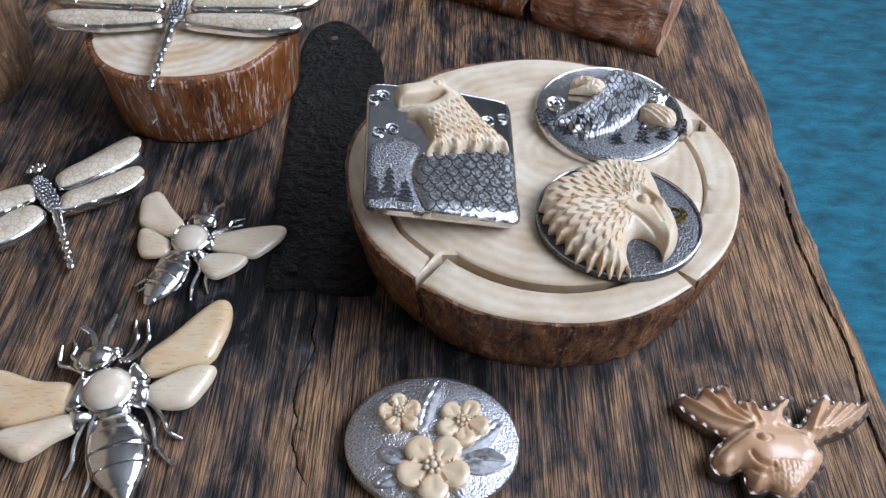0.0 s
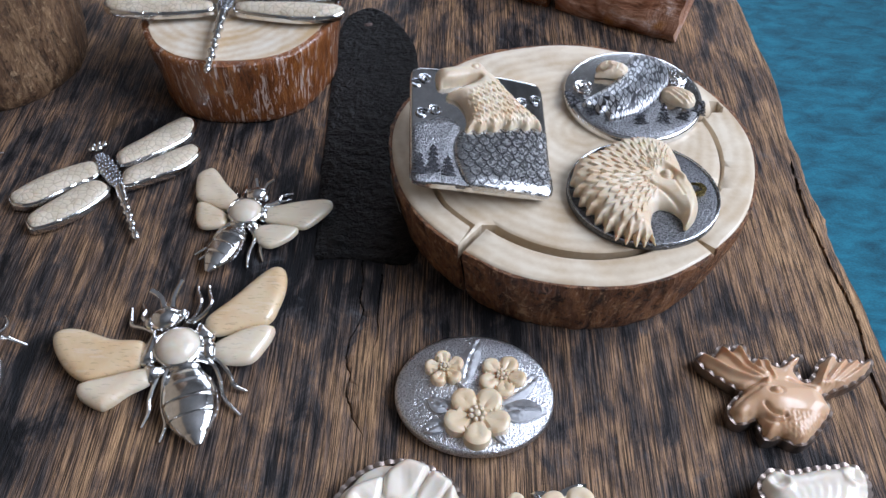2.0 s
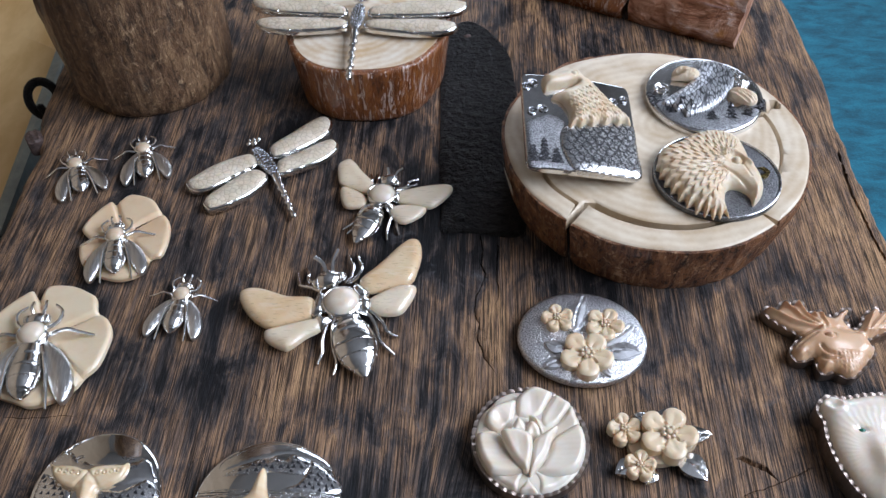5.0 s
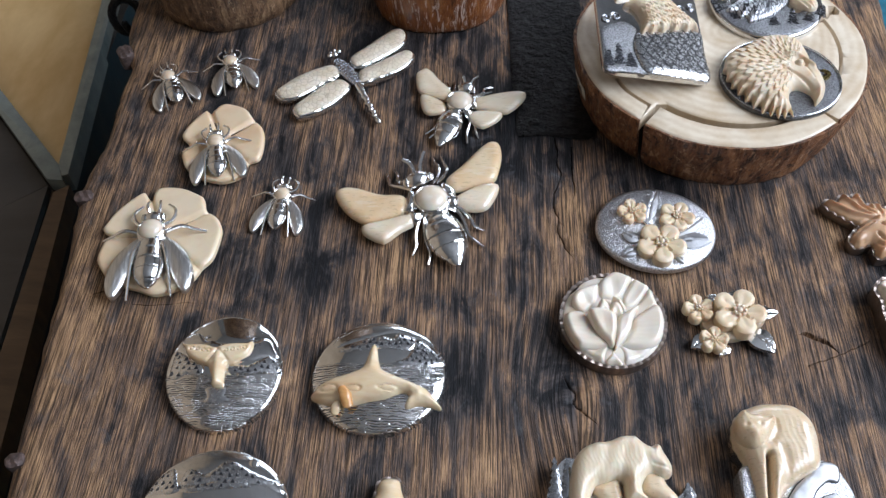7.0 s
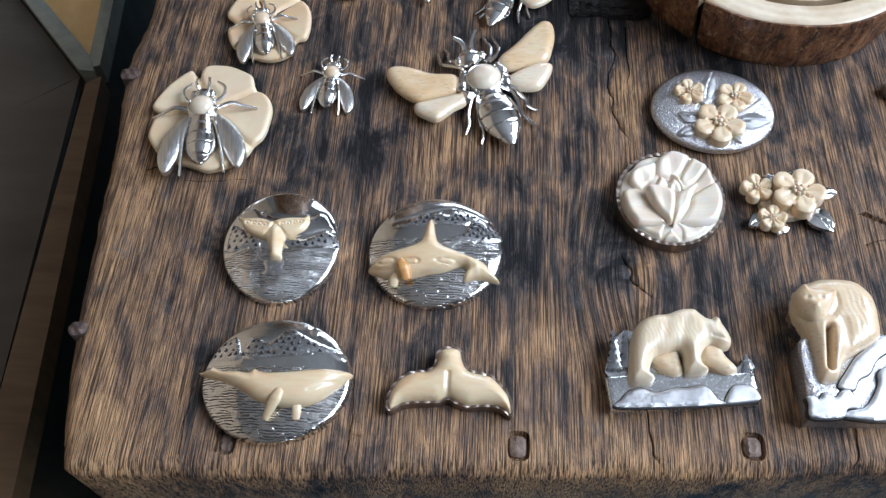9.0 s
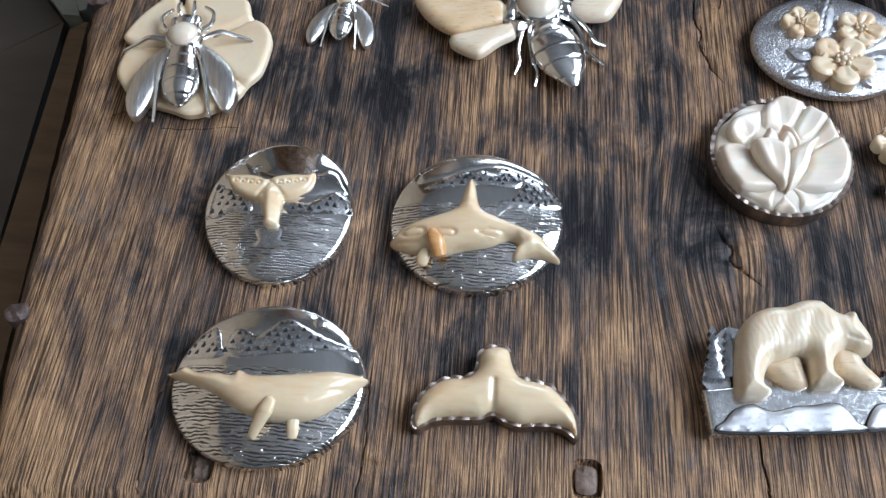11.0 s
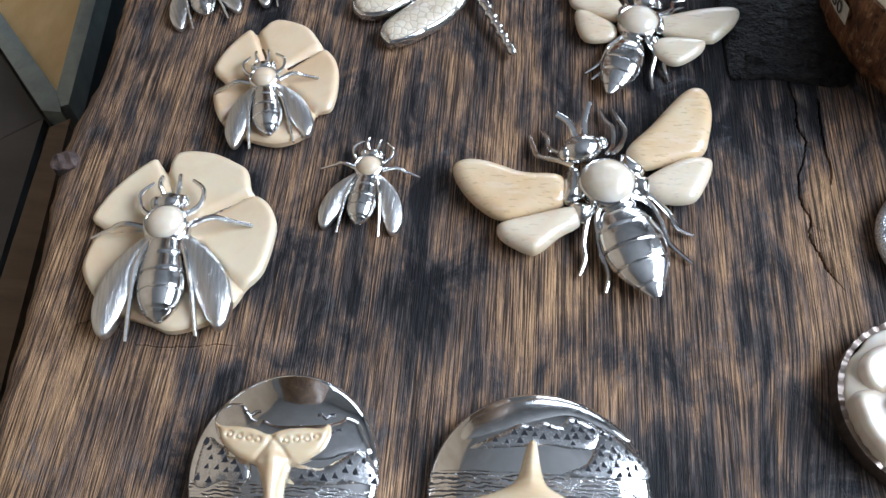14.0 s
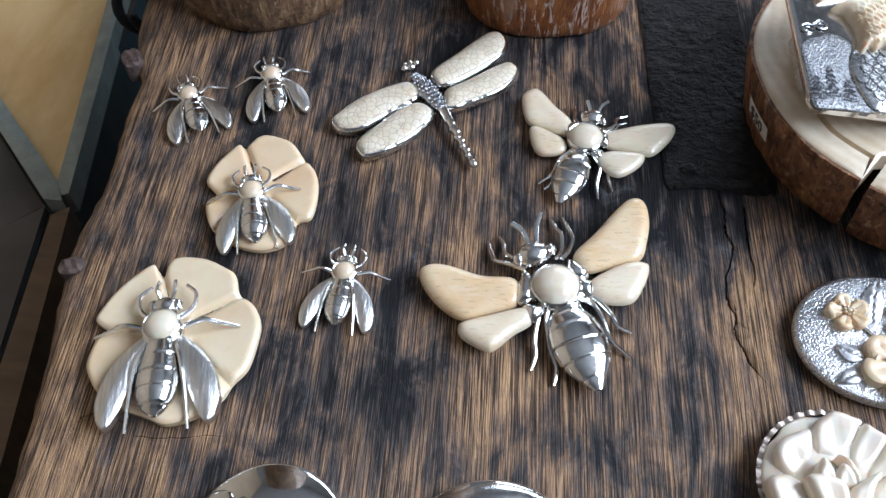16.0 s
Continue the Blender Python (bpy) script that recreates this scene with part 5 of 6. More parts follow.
fly = thing("flying_eagle_buckle", 0.0727, 0.3354, Z, "oval silver buckle with flying eagle over pierced trees", "belt buckle", "eagle buckles")
ov2 = oval(33.4, 34.0, 72)
part("plate", disc(ov2, 3.8, 0.8), MIRROR, fly, "bright silver plate")
part("hill_range", relief(spline([(-31, -4), (-25, 2), (-20, -6), (-14, 0), (-8, -8), (-2, -3), (4, -10), (10, -6), (15, -13), (22, -9), (29, -12), (23, -23), (12, -30), (0, -32.5), (-13, -30), (-24, -22)], 3), lambda x, y, d: 4.3 + 0.8 * (1 - (x * x + y * y) / 1150) + 0.4 * np.clip(d / 0.8, 0, 1), 2.0, 3.6, (0.5,)), STIPPLED_GREY, fly, "stippled hills")
for tx, ty, hgt, lean in ((-28, -3, 13, 24), (-20, -11, 14, 20), (-10, -14, 14, 12), (1, -17, 15, 3), (11, -16, 17, -8), (20, -13, 16, -16), (28, -7, 12, -24)):
    saw = [(0, hgt)] + [p for i in range(5) for p in ((1.6 + 0.55 * i, hgt - 2.2 * (i + 1) * hgt / 13), (0.5 + 0.25 * i, hgt - (2.2 * i + 2.7) * hgt / 13))]
    loop = np.array(saw + [(-x, y) for x, y in saw[:0:-1]])
    c, s = math.cos(radians(lean)), math.sin(radians(lean))
    loop = np.stack([loop[:, 0] * c - loop[:, 1] * s + tx, loop[:, 0] * s + loop[:, 1] * c + ty - 9], 1)
    part("tree_cutout", relief(loop, lambda x, y, d: 5.6 - 0.8 * (x * x + y * y) / 1150, 1.5, 3.8, ()), SILVER_DARK, fly, "blackened saw-edged tree")
wl = spline([(-26, -11.5), (-17, -2), (-9, 6), (-2, 17), (1, 25), (6, 27.5), (11, 27), (15.5, 24), (18, 19), (18.5, 12), (17, 4.5), (13, -2), (9.5, -8), (4, -14), (-1, -18), (-8, -21), (-14, -22.7), (-15, -18), (-19, -18.5), (-20, -14)], 4)
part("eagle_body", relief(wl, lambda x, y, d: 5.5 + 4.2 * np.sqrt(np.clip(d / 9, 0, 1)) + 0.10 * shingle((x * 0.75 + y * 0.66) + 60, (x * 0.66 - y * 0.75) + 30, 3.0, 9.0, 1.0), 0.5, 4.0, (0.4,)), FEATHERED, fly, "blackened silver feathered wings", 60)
part("eagle_head", relief(spline([(-17, 14.5), (-13.5, 19.5), (-8, 19.5), (-1.5, 16), (-2, 10.5), (-6, 8.5), (-12, 9.5), (-18, 10), (-13, 12.5)], 4), lambda x, y, d: 6.0 + 4.5 * np.sqrt(np.clip(d / 4, 0, 1)) + 0.5 * shingle(y, x + 40, 1.8, 2.4, 1.2), 0.7, 5.0, (0.4,)), IVORY_HEAD, fly, "small carved ivory eagle head")
part("eagle_tail", relief(spline([(13, -1), (17, 2), (23, 1), (28, -3.5), (28, -9), (24, -12), (19, -10), (14, -6)], 4), lambda x, y, d: 6.0 + 3.6 * np.sqrt(np.clip(d / 4, 0, 1)) + 0.35 * np.sin((x + 0.9 * y) * 2.4), 0.7, 4.5, (0.4,)), IVORY_HEAD, fly, "fluted ivory tail")
for cx, cy, k in ((-24, 1.5, 1), (22.5, 11, -1)):
    sp = [(cx + k * (0.8 + 0.42 * t) * math.cos(t * 1.1), cy + (0.8 + 0.42 * t) * math.sin(t * 1.1), 5.9) for t in np.linspace(0, 10, 18)]
    part("cloud_scroll", tube(sp, 0.75, 7, 3), SILVER, fly, "engraved silver cloud scroll")

sq = thing("square_eagle_buckle", -0.0023, 0.2931, 0.0507, "square silver buckle with ivory eagle bust and scaled breast", "belt buckle", "eagle buckles", 3.75, 7.4, 10.9)
sl = oval(31.2, 33.6, 96, 0, 16.0)
bow = lambda x, y: -0.4 + 1.9 * np.cos(x / 31 * 1.3)
part("plate", relief(sl, lambda x, y, d: bow(x, y) - 0.7 * (1 - np.clip(d / 0.9, 0, 1)) ** 2, 3.0, -2.6, (0.4, 0.9, 2.0)), MIRROR, sq, "polished bowed silver plate")
part("belt_loop", box(-24, -14, -14, 14, -17.6, -2.4, 1.0), SILVER_SOFT, sq, "silver loop behind the plate")
breast = spline([(-7.7, -3.3), (3.6, -0.1), (15.7, 3.2), (29.6, 3.7), (30.0, -13.4), (30.4, -32.2), (17.0, -33.4), (3.1, -33.6), (-6.4, -33.2), (-9.1, -28.5), (-11.6, -20.4), (-12.1, -13.5), (-11.0, -8.0)], 4)
part("scaled_breast", relief(breast, lambda x, y, d: bow(x, y) + 0.5 + 1.6 * np.sqrt(np.clip(d / 4.0, 0, 1)), 1.1, -1.0, (0.4, 1.0)), SILVER_SCALE, sq, "smooth silver breast")
cuts = []
for row in range(9):
    for col in range(10):
        cx, cy = -12 + 5.0 * col + 2.5 * (row % 2) + 0.12 * row, 3.2 - 4.1 * row + 0.10 * (5.0 * col)
        arc_pts = np.array([(cx - 2.5, cy), (cx - 2.1, cy - 2.3), (cx, cy - 4.0), (cx + 2.1, cy - 2.3), (cx + 2.5, cy)])
        if inside(arc_pts, breast).all():
            e = seg_dist(arc_pts, breast)
            cuts.append(tube([(x, y, float(bow(x, y)) + 0.52 + 1.6 * math.sqrt(min(1.0, k / 4.0))) for (x, y), k in zip(arc_pts, e)], 0.24, 6, 3))
part("scale_engraving", join(*cuts), NIELLO, sq, "blackened cuts in overlapping scales")
part("stippled_hill", relief(spline([(-30.1, -3.6), (-22.1, 1.7), (-15.2, 3.8), (-9.4, -1.2), (-11.7, -8.1), (-12.8, -14.2), (-12.1, -21.3), (-9.3, -29.4), (-6.8, -33.5), (-19.3, -33.1), (-30.0, -32.6), (-30.1, -19.8)], 4), lambda x, y, d: bow(x, y) + 0.3 + 0.5 * np.clip(d / 0.8, 0, 1), 2.2, -1.0, (0.4,)), STIPPLED_GREY, sq, "stippled silver hill")
for (tx, ty), hgt in zip([(-27.4, -31.2), (-21.5, -30.3), (-15.3, -31.1)], (13, 17, 12)):
    saw = [(0, hgt)] + [p for i in range(5) for p in ((1.8 + 0.45 * i, hgt - (2.2 * i + 2.2) * hgt / 13), (0.6 + 0.2 * i, hgt - (2.2 * i + 2.7) * hgt / 13))]
    loop = np.array(saw + [(-x, y) for x, y in saw[:0:-1]]) + (tx, ty)
    part("tree_cutout", relief(loop, lambda x, y, d: bow(x, y) + 1.05, 1.5, 0.0, ()), SILVER_DARK, sq, "blackened saw-edged tree")
bl = spline([(-20.2, 27.3), (-19.5, 29.7), (-16.7, 31.3), (-11.9, 32.9), (-7.0, 35.6), (-0.9, 37.3), (2.3, 35.3), (4.0, 32.3), (7.7, 29.8), (11.3, 24.0), (14.9, 19.2), (19.8, 13.7), (23.4, 10.3), (27.7, 5.7), (28.0, 1.3), (24.4, 3.2), (20.5, -0.3), (16.9, 1.6), (12.7, -1.9), (9.6, 0.0), (5.4, -4.4), (2.4, -2.2), (-1.2, -5.5), (-3.5, -3.8), (-7.0, -6.5), (-7.7, -3.6), (-6.3, 0.9), (-6.6, 6.4), (-8.2, 10.7), (-11.1, 14.2), (-14.6, 15.1), (-14.9, 16.3), (-9.9, 19.8), (-3.9, 24.2), (-9.4, 22.4), (-14.2, 20.5), (-17.5, 20.2), (-19.6, 22.3)], 3)


def bust(x, y, d):
    z = bow(x, y) + 0.6 + 6.0 * np.sqrt(np.maximum(0, 1 - (1 - np.clip(d / 6.5, 0, 1)) ** 2))
    f = np.clip((d - 0.3) / 1.5, 0, 1) * np.clip((20 - y + 0.9 * (x - -2.9)) / 6, 0, 1) * np.clip((x + 14) / 3, 0, 1)
    z = z + f * feathers(0.86 * x + 0.5 * y + 50, 60 - 0.86 * y + 0.5 * x, 2.5, 4.4, 1.2)
    k = seg_dist(np.stack([x, y], 1), spline([(-16.6, 21.0), (-9.4, 22.8), (-1.0, 26.1)], 5, False), False)
    ex, ey = x - -2.9, y - 31.6
    z = z - 3.6 * np.exp(-(k / 1.2) ** 2)
    return z + 0.7 * np.exp(-((ex / 1.3) ** 2 + (ey / 1.1) ** 2)) - 0.7 * np.exp(-((np.hypot(ex, ey) - 1.9) / 0.5) ** 2)


part("eagle_bust", relief(bl, bust, 0.55, -0.5, (0.35, 0.9)), IVORY_HEAD, sq, "carved ivory eagle bust with open beak", 60)
for (cx, cy), k in zip([(-24.8, 25.6), (-28.5, 22.9), (-20.6, 7.1), (-26.2, 4.9), (20.1, 18.5), (27.1, 21.8)], (1, -1, 1, -1, 1, -1)):
    sp = [(cx + k * (0.5 + 0.36 * t) * math.cos(t * 1.1), cy + (0.5 + 0.30 * t) * math.sin(t * 1.1), float(bow(cx, cy)) + 0.5) for t in np.linspace(0, 8, 14)]
    part("scroll", tube(sp, 0.45, 7, 3), SILVER_MID, sq, "silver cloud scroll")

# ---- flower brooches ----
fo = thing("flower_brooch", -0.0027, 0.1863, 0, "oval stippled silver brooch with three ivory blossoms", "brooch", "flower brooches")
part("plate", disc(oval(32.1, 27.6, 72, -3), 5.2, 2.6, 1.0, 2.6), STIPPLED, fo, "stippled oval silver plate")
part("pin_base", relief(oval(24, 20, 36), lambda x, y, d: 3.0 + 0 * x, 6.0, 0.0, (1.0,)), SILVER_DARK, fo)
for l in ((-4.5, 2, 2.5, 24.5, 3.4, 1.0), (7, -7, 26, 7.5, 3.8, -1.2), (9, -11, 28.5, -9.5, 4.6, 1.0), (-9, -10, -19, -5.5, 3.0, 0.5), (-10, -16, -19.5, -20, 2.6, -0.6), (8, -19, 12, -24, 1.4, 0)):
    part("leaf", leaf(l[0], l[1], l[2], l[3], l[4] * 1.15, 6.0, 8.6, l[5]), FROST, fo, "polished silver leaf")
part("stem", tube([(-10, 5, 8.5), (-5, 0, 8.6), (1, -9, 8.4)], 0.7, 7), SILVER, fo)
blossom(fo, -12.2, 8.4, 8.2, 100, 6.5, 10.2)
blossom(fo, 11.0, 5.2, 9.8, 62, 6.5, 10.6)
blossom(fo, 0.8, -13.5, 13.2, 55, 6.5, 11.5)

cl = thing("flower_cluster_brooch", 0.0275, 0.1285, 0, "small brooch of three ivory blossoms with silver leaves", "brooch", "flower brooches")
for l in ((-2, 6, 12, 20.5, 3.0, 0.8), (10, 4, 26, 6.8, 3.2, 0.8), (8, -5, 20.5, -16, 4.2, 1.5), (-10, -8, -20, -14.4, 3.0, 0), (-8, 9, -19, 13, 2.4, 0.5), (0, 12, -9, 16, 2.0, 0), (-2, -12, -7, -19, 2.2, 0)):
    part("leaf", leaf(l[0], l[1], l[2], l[3], l[4] * 1.35, 2.4, 4.6, l[5]), SILVER, cl, "polished silver leaf")
part("base", relief(oval(13, 9, 30), lambda x, y, d: 5.5 - 1.5 * (1 - np.clip(d / 2, 0, 1)), 3.0, 0, (0.8,)), IVORY, cl, "ivory backing")
blossom(cl, -14.2, 6.2, 8.0, 100, 3.5, 8.0)
blossom(cl, -9.0, -11.2, 7.2, 80, 3.5, 7.5)
blossom(cl, 4.6, 3.3, 13.4, 66, 4.0, 10.5)

# ---- carved rose ----
rose = thing("rose_brooch", -0.0298, 0.1276, 0, "round white ivory rose brooch in scalloped silver", "brooch", "flower brooches")
ro = oval(25.4, 26.6, 72)
part("setting", bezel(ro, 1.2, 6.4, 0.8, 4.0, 1.6), COPPER_SILVER, rose, "scalloped silver setting")
rl = oval(25.0, 26.2, 110)
ra = np.arctan2(rl[:, 1], rl[:, 0])
rl = rl * (1.0 - 0.035 * (np.abs(np.sin(ra * 4.5 + 0.3)) ** 6) * (ra > 0.2) * (ra < 2.95))[:, None]


part("rose_bed", relief(rl, lambda x, y, d: 6.0 + 2.5 * np.sqrt(np.clip(d / 6.0, 0, 1)), 1.6, 4.0, (0.4, 1.0)), IVORY_ROSE, rose, "white ivory ground of the rose")


def rose_petal(lp, low, top, out, turn, label):
    """One carved petal: rounded, raised towards one side, with faint flutes along it."""
    loop = spline(lp, 5)
    c = loop.mean(0)
    t = radians(turn)
    ax = np.array([math.cos(t), math.sin(t)])
    half = max(np.abs((loop - c) @ ax).max(), 1e-6)

    def h(x, y, d):
        u = ((x - c[0]) * ax[0] + (y - c[1]) * ax[1]) / half
        v = (x - c[0]) * ax[1] - (y - c[1]) * ax[0]
        z = top + out * u - 0.9 * np.exp(-(((u + 0.1) / 0.6) ** 2 + (v / (0.35 * half)) ** 2))
        return np.maximum(z - 2.6 * (1 - np.clip(d / 2.6, 0, 1)) ** 2, low) + 0.02 * np.sin(v * 2.6)
    part("rose_petal", relief(loop, h, 0.6, low, (0.3, 0.9)), IVORY_ROSE, rose, label, 60)


for lp, top, out, turn in (
        ([(-20.9, -13.6), (-12.2, -16.9), (-1.9, -14.6), (-4.5, -20.8), (-6.7, -24.8), (-11.7, -22.7), (-17, -18.7)], 9.2, -0.5, 235),
        ([(0, -14.5), (9.2, -16.5), (19.7, -13.5), (15.9, -19.4), (10.6, -23.3), (4, -25.5), (2.5, -20.6)], 9.2, -0.5, 305),
        ([(-1.4, -15.6), (0.1, -20), (2.6, -25.7), (-1.7, -25.7), (-5.4, -25.2), (-3.4, -20.1)], 9.8, -0.5, 270),
        ([(-20.6, 8.2), (-18.4, 13.5), (-12.6, 17.2), (-6.5, 18.8), (-6.9, 10.4), (-10, 5.1), (-14.2, 0.9), (-18.4, 3.1)], 11, 1.8, 135),
        ([(-6.5, 11.1), (-6.2, 19.2), (-2.2, 23.6), (2.2, 25.7), (7.7, 24.3), (10.3, 21.9), (5.5, 12.6), (0.8, 9.3), (-3.3, 9.8)], 11.4, 2.16, 95),
        ([(4.5, 10.1), (8.5, 17.9), (11.7, 21.9), (15.4, 20.1), (18.7, 16.8), (14.8, 10.5), (10.2, 5.8), (6, 5.4)], 11.2, 1.8, 60),
        ([(8.7, 4.1), (14.9, 11.2), (18.8, 16.7), (21, 11.4), (21.6, 6.6), (15.6, 2.3), (11, 0.1)], 11, 1.44, 35),
        ([(-24.5, -2.1), (-22.4, 1.3), (-16.3, 2.2), (-11, -1.7), (-8.2, -8.3), (-3.8, -14.7), (-1, -17.2), (-8.1, -18.4), (-17, -18.7), (-20, -15.1), (-22.9, -9.5)], 12, 1.62, 185),
        ([(9.8, -1.3), (16.9, 4.4), (22.1, 6.6), (24.2, -2.1), (22.5, -10.5), (19.2, -15.5), (12, -18.3), (2.2, -17.1), (5, -12.7), (8.1, -7.7)], 12, 1.62, 0)):
    rose_petal(lp, 6.0, top, out, turn, "carved spreading outer petal")
for lp, top, out, turn in (
        ([(-9.2, -1.4), (-6.4, 6.8), (-2.8, 4.2), (-0.6, -2.5)], 15, 2.16, 90),
        ([(-0.8, 8.4), (3.2, 6.4), (5.9, 0.4), (3.9, -1.3), (1.8, 3.7)], 16, 1.44, 60),
        ([(-3.8, -1.9), (-0.5, 5), (3.2, 3), (4, -2.3)], 15.8, 1.8, 90),
        ([(0.3, -5.4), (4.4, -0.9), (11.6, 2.7), (8.9, -2.8), (6.6, -9.5), (2, -16.1), (-1.1, -18.5)], 16, 2.52, 75),
        ([(-13.5, -1.2), (-7.7, 0.6), (-1, -1.5), (0.5, -6.4), (-0.5, -14.6), (-2.1, -18.2), (-6.1, -14.8), (-10.2, -9.1)], 16.6, 2.88, 100)):
    rose_petal(lp, 8.0, top, out, turn, "folded petal of the bud")

# ---- animal brooches ----
moose = thing("moose_brooch", 0.125, 0.170, 0, "tan ivory moose head brooch in scalloped silver", "brooch", "animal brooches")
ml = spline([(-34.7, 35.8), (-31, 38), (-28, 36.5), (-25, 40.5), (-22.5, 42.2), (-20.1, 39.4), (-17.3, 42.1), (-15.1, 43), (-14.3, 38.5), (-13, 33.9), (-10, 35.8), (-7, 36.2), (-5.3, 34.2), (-0.8, 32.8), (2.8, 35.7), (8, 39.1), (8.1, 36.7), (4.1, 31.2), (6.9, 25.7), (10.4, 26.6), (13.7, 31), (15.6, 34.9), (22.5, 39), (23.8, 35.7), (26.4, 37.3), (28.2, 35.8), (31.8, 36.7), (33.6, 35.5), (37.4, 36.9), (35.7, 33), (31.7, 29.1), (25.1, 25.1), (12.9, 19.8), (14.1, 12.7), (10.7, 7.9), (2.2, -1), (-2.4, -2.7), (-6.1, -1.3), (-8.8, 0.4), (-14.8, -0.9), (-15.5, 7), (-18.6, 7.4), (-22.1, 5.7), (-25.4, 6.7), (-26.4, 10.1), (-24.4, 14.9), (-19.2, 19.9), (-24.7, 24.7), (-32.2, 31.2)], 2)
part("setting", bezel(ml, 1.0, 5.2, 1.4, 5.0, 1.3), COPPER_SILVER, moose, "scalloped tarnished silver setting")


def moose_height(x, y, d):
    z = 4.5 + (6.5 - 3.2 * np.clip((y - 19.0) / 6.0, 0, 1)) * np.sqrt(np.maximum(0, 1 - (1 - np.clip(d / 7.0, 0, 1)) ** 2))
    p = np.stack([x, y], 1)
    # fluted antlers
    for k, (x0, y0, x1, y1) in enumerate(((-10, 23, -33, 36), (-10, 24, -24, 40), (-9, 25, -17, 41), (-8, 26, -10.5, 36), (-6, 26, -6, 36), (12, 23, 21, 38), (14, 23, 26, 36), (16, 23, 31, 36), (20, 24, 36, 35))):
        z = z + 2.4 * np.exp(-(seg_dist(p, np.array([[x0, y0], [(x0 + x1) / 2 - 1.0, (y0 + y1) / 2 - 1.2], [x1, y1]], float), False) / 1.0) ** 2)
    for course in ([(-18, 21), (-12, 23.5), (-8, 26)], [(0, 25), (5, 23), (9, 20), (13, 18)]):
        z = z - 1.3 * np.exp(-(seg_dist(p, spline(course, 5, False), False) / 1.0) ** 2)
    z = z + 2.2 * np.exp(-(((x + 9) / 9) ** 2 + ((y - 14) / 7) ** 2))
    z = z + 1.2 * np.exp(-(np.hypot(x + 8.1, y - 17.6) / 1.6) ** 2) - 0.9 * np.exp(-((np.hypot((x + 8.1) / 1.4, y - 17.6) - 2.0) / 0.5) ** 2)
    for course, w, k in (([(-24, 12), (-19, 16), (-14, 19)], 0.6, 0.9), ([(-13.6, 11.5), (-11, 8), (-6.5, 6.5)], 0.7, 1.4), ([(-26, 8), (-23, 6.5), (-20, 8)], 0.8, 1.2), ([(-14, 7), (-11.5, 4.5), (-6, 5)], 0.7, 1.0)):
        z = z - k * np.exp(-(seg_dist(p, spline(course, 6, False), False) / w) ** 2)
    hair = (y < 9) * (x > -9)
    return z + hair * shingle(x + 0.4 * y, 40 - y, 1.9, 2.2, 0.55)


part("moose_head", relief(ml, moose_height, 0.55, 3.0, (0.3, 0.9)), IVORY_MOOSE, moose, "glossy carved tan moose head with antlers", 60)

bh = thing("bear_head_brooch", 0.122, 0.128, 0, "white ivory bear head brooch with green eyes in silver", "brooch", "animal brooches")
bo = spline([(-18.5, 21), (-14, 25), (-9, 24), (-3, 25), (4, 26.5), (10, 27), (14, 28), (19, 26), (20, 20), (18, 12), (16.5, 2), (15, -10), (10, -22), (2, -28), (-6, -26), (-12.5, -19), (-17, -7), (-18.5, 4), (-18, 12), (-19.5, 17)], 5)
part("setting", bezel(bo, 1.4, 9.9, 0.8, 3.6, 1.8), COPPER_SILVER, bh, "scalloped tarnished silver setting")


def bear_face(x, y, d):
    z = 8.5 + 6.5 * np.sqrt(np.maximum(0, 1 - (1 - np.clip(d / 9, 0, 1)) ** 2))
    z = z + 4.5 * np.exp(-((x / 4.8) ** 2 + ((y + 10) / 12) ** 2))
    for ex, ey in ((-13.5, 20), (15, 22.5)):
        z = z - 2.2 * np.exp(-(np.hypot(x - ex, y - ey) / 2.2) ** 2) + 0.9 * np.exp(-((np.hypot(x - ex, y - ey) - 4) / 1.2) ** 2)
    z = z - 1.2 * np.exp(-(np.hypot((x + 5) / 1.5, y - 6) / 1.8) ** 2) - 1.2 * np.exp(-(np.hypot((x - 8) / 1.5, y - 6.6) / 1.8) ** 2)
    fur = np.sin(np.arctan2(y + 6, x) * 44 + 0.5 * np.sin(np.hypot(x, y + 6) * 0.9))
    return z + 0.05 * fur * (np.hypot(x / 1.0, (y + 8) / 1.7) > 7)


part("bear_face", relief(bo, bear_face, 0.7, 6.0, (0.3, 0.9)), IVORY_ROSE, bh, "carved white bear face with fine fur", 60)
for ex, ey in ((-5, 6), (8, 6.6)):
    part("eye", ball((ex, ey, 14.2), (1.5, 1.0, 1.0), 10, 8), GREEN, bh, "green stone eye")
part("nose", ball((2, -14.5, 18.6), (3.6, 2.2, 1.6), 14, 8), GREEN, bh, "dark green stone nose")

def drift(parent, lp, top, low):
    """A polished snow drift outlined by a blackened cut."""
    loop = spline(lp, 4)
    d = part("snow_drift", relief(loop, lambda x, y, d: top - 0.6 * (1 - np.clip(d / 1.1, 0, 1)) ** 2 + 0.12 * np.sin(x * 0.45) * np.sin(y * 0.4), 1.1, low, (0.3, 0.9)), FROST, parent, "bright silver snow drift")
    part("cut_line", relief(loop + normals(loop) * 0.55, lambda x, y, e: top - 1.35 + 0 * x, 3.0, low, ()), NIELLO, d, "blackened outline")


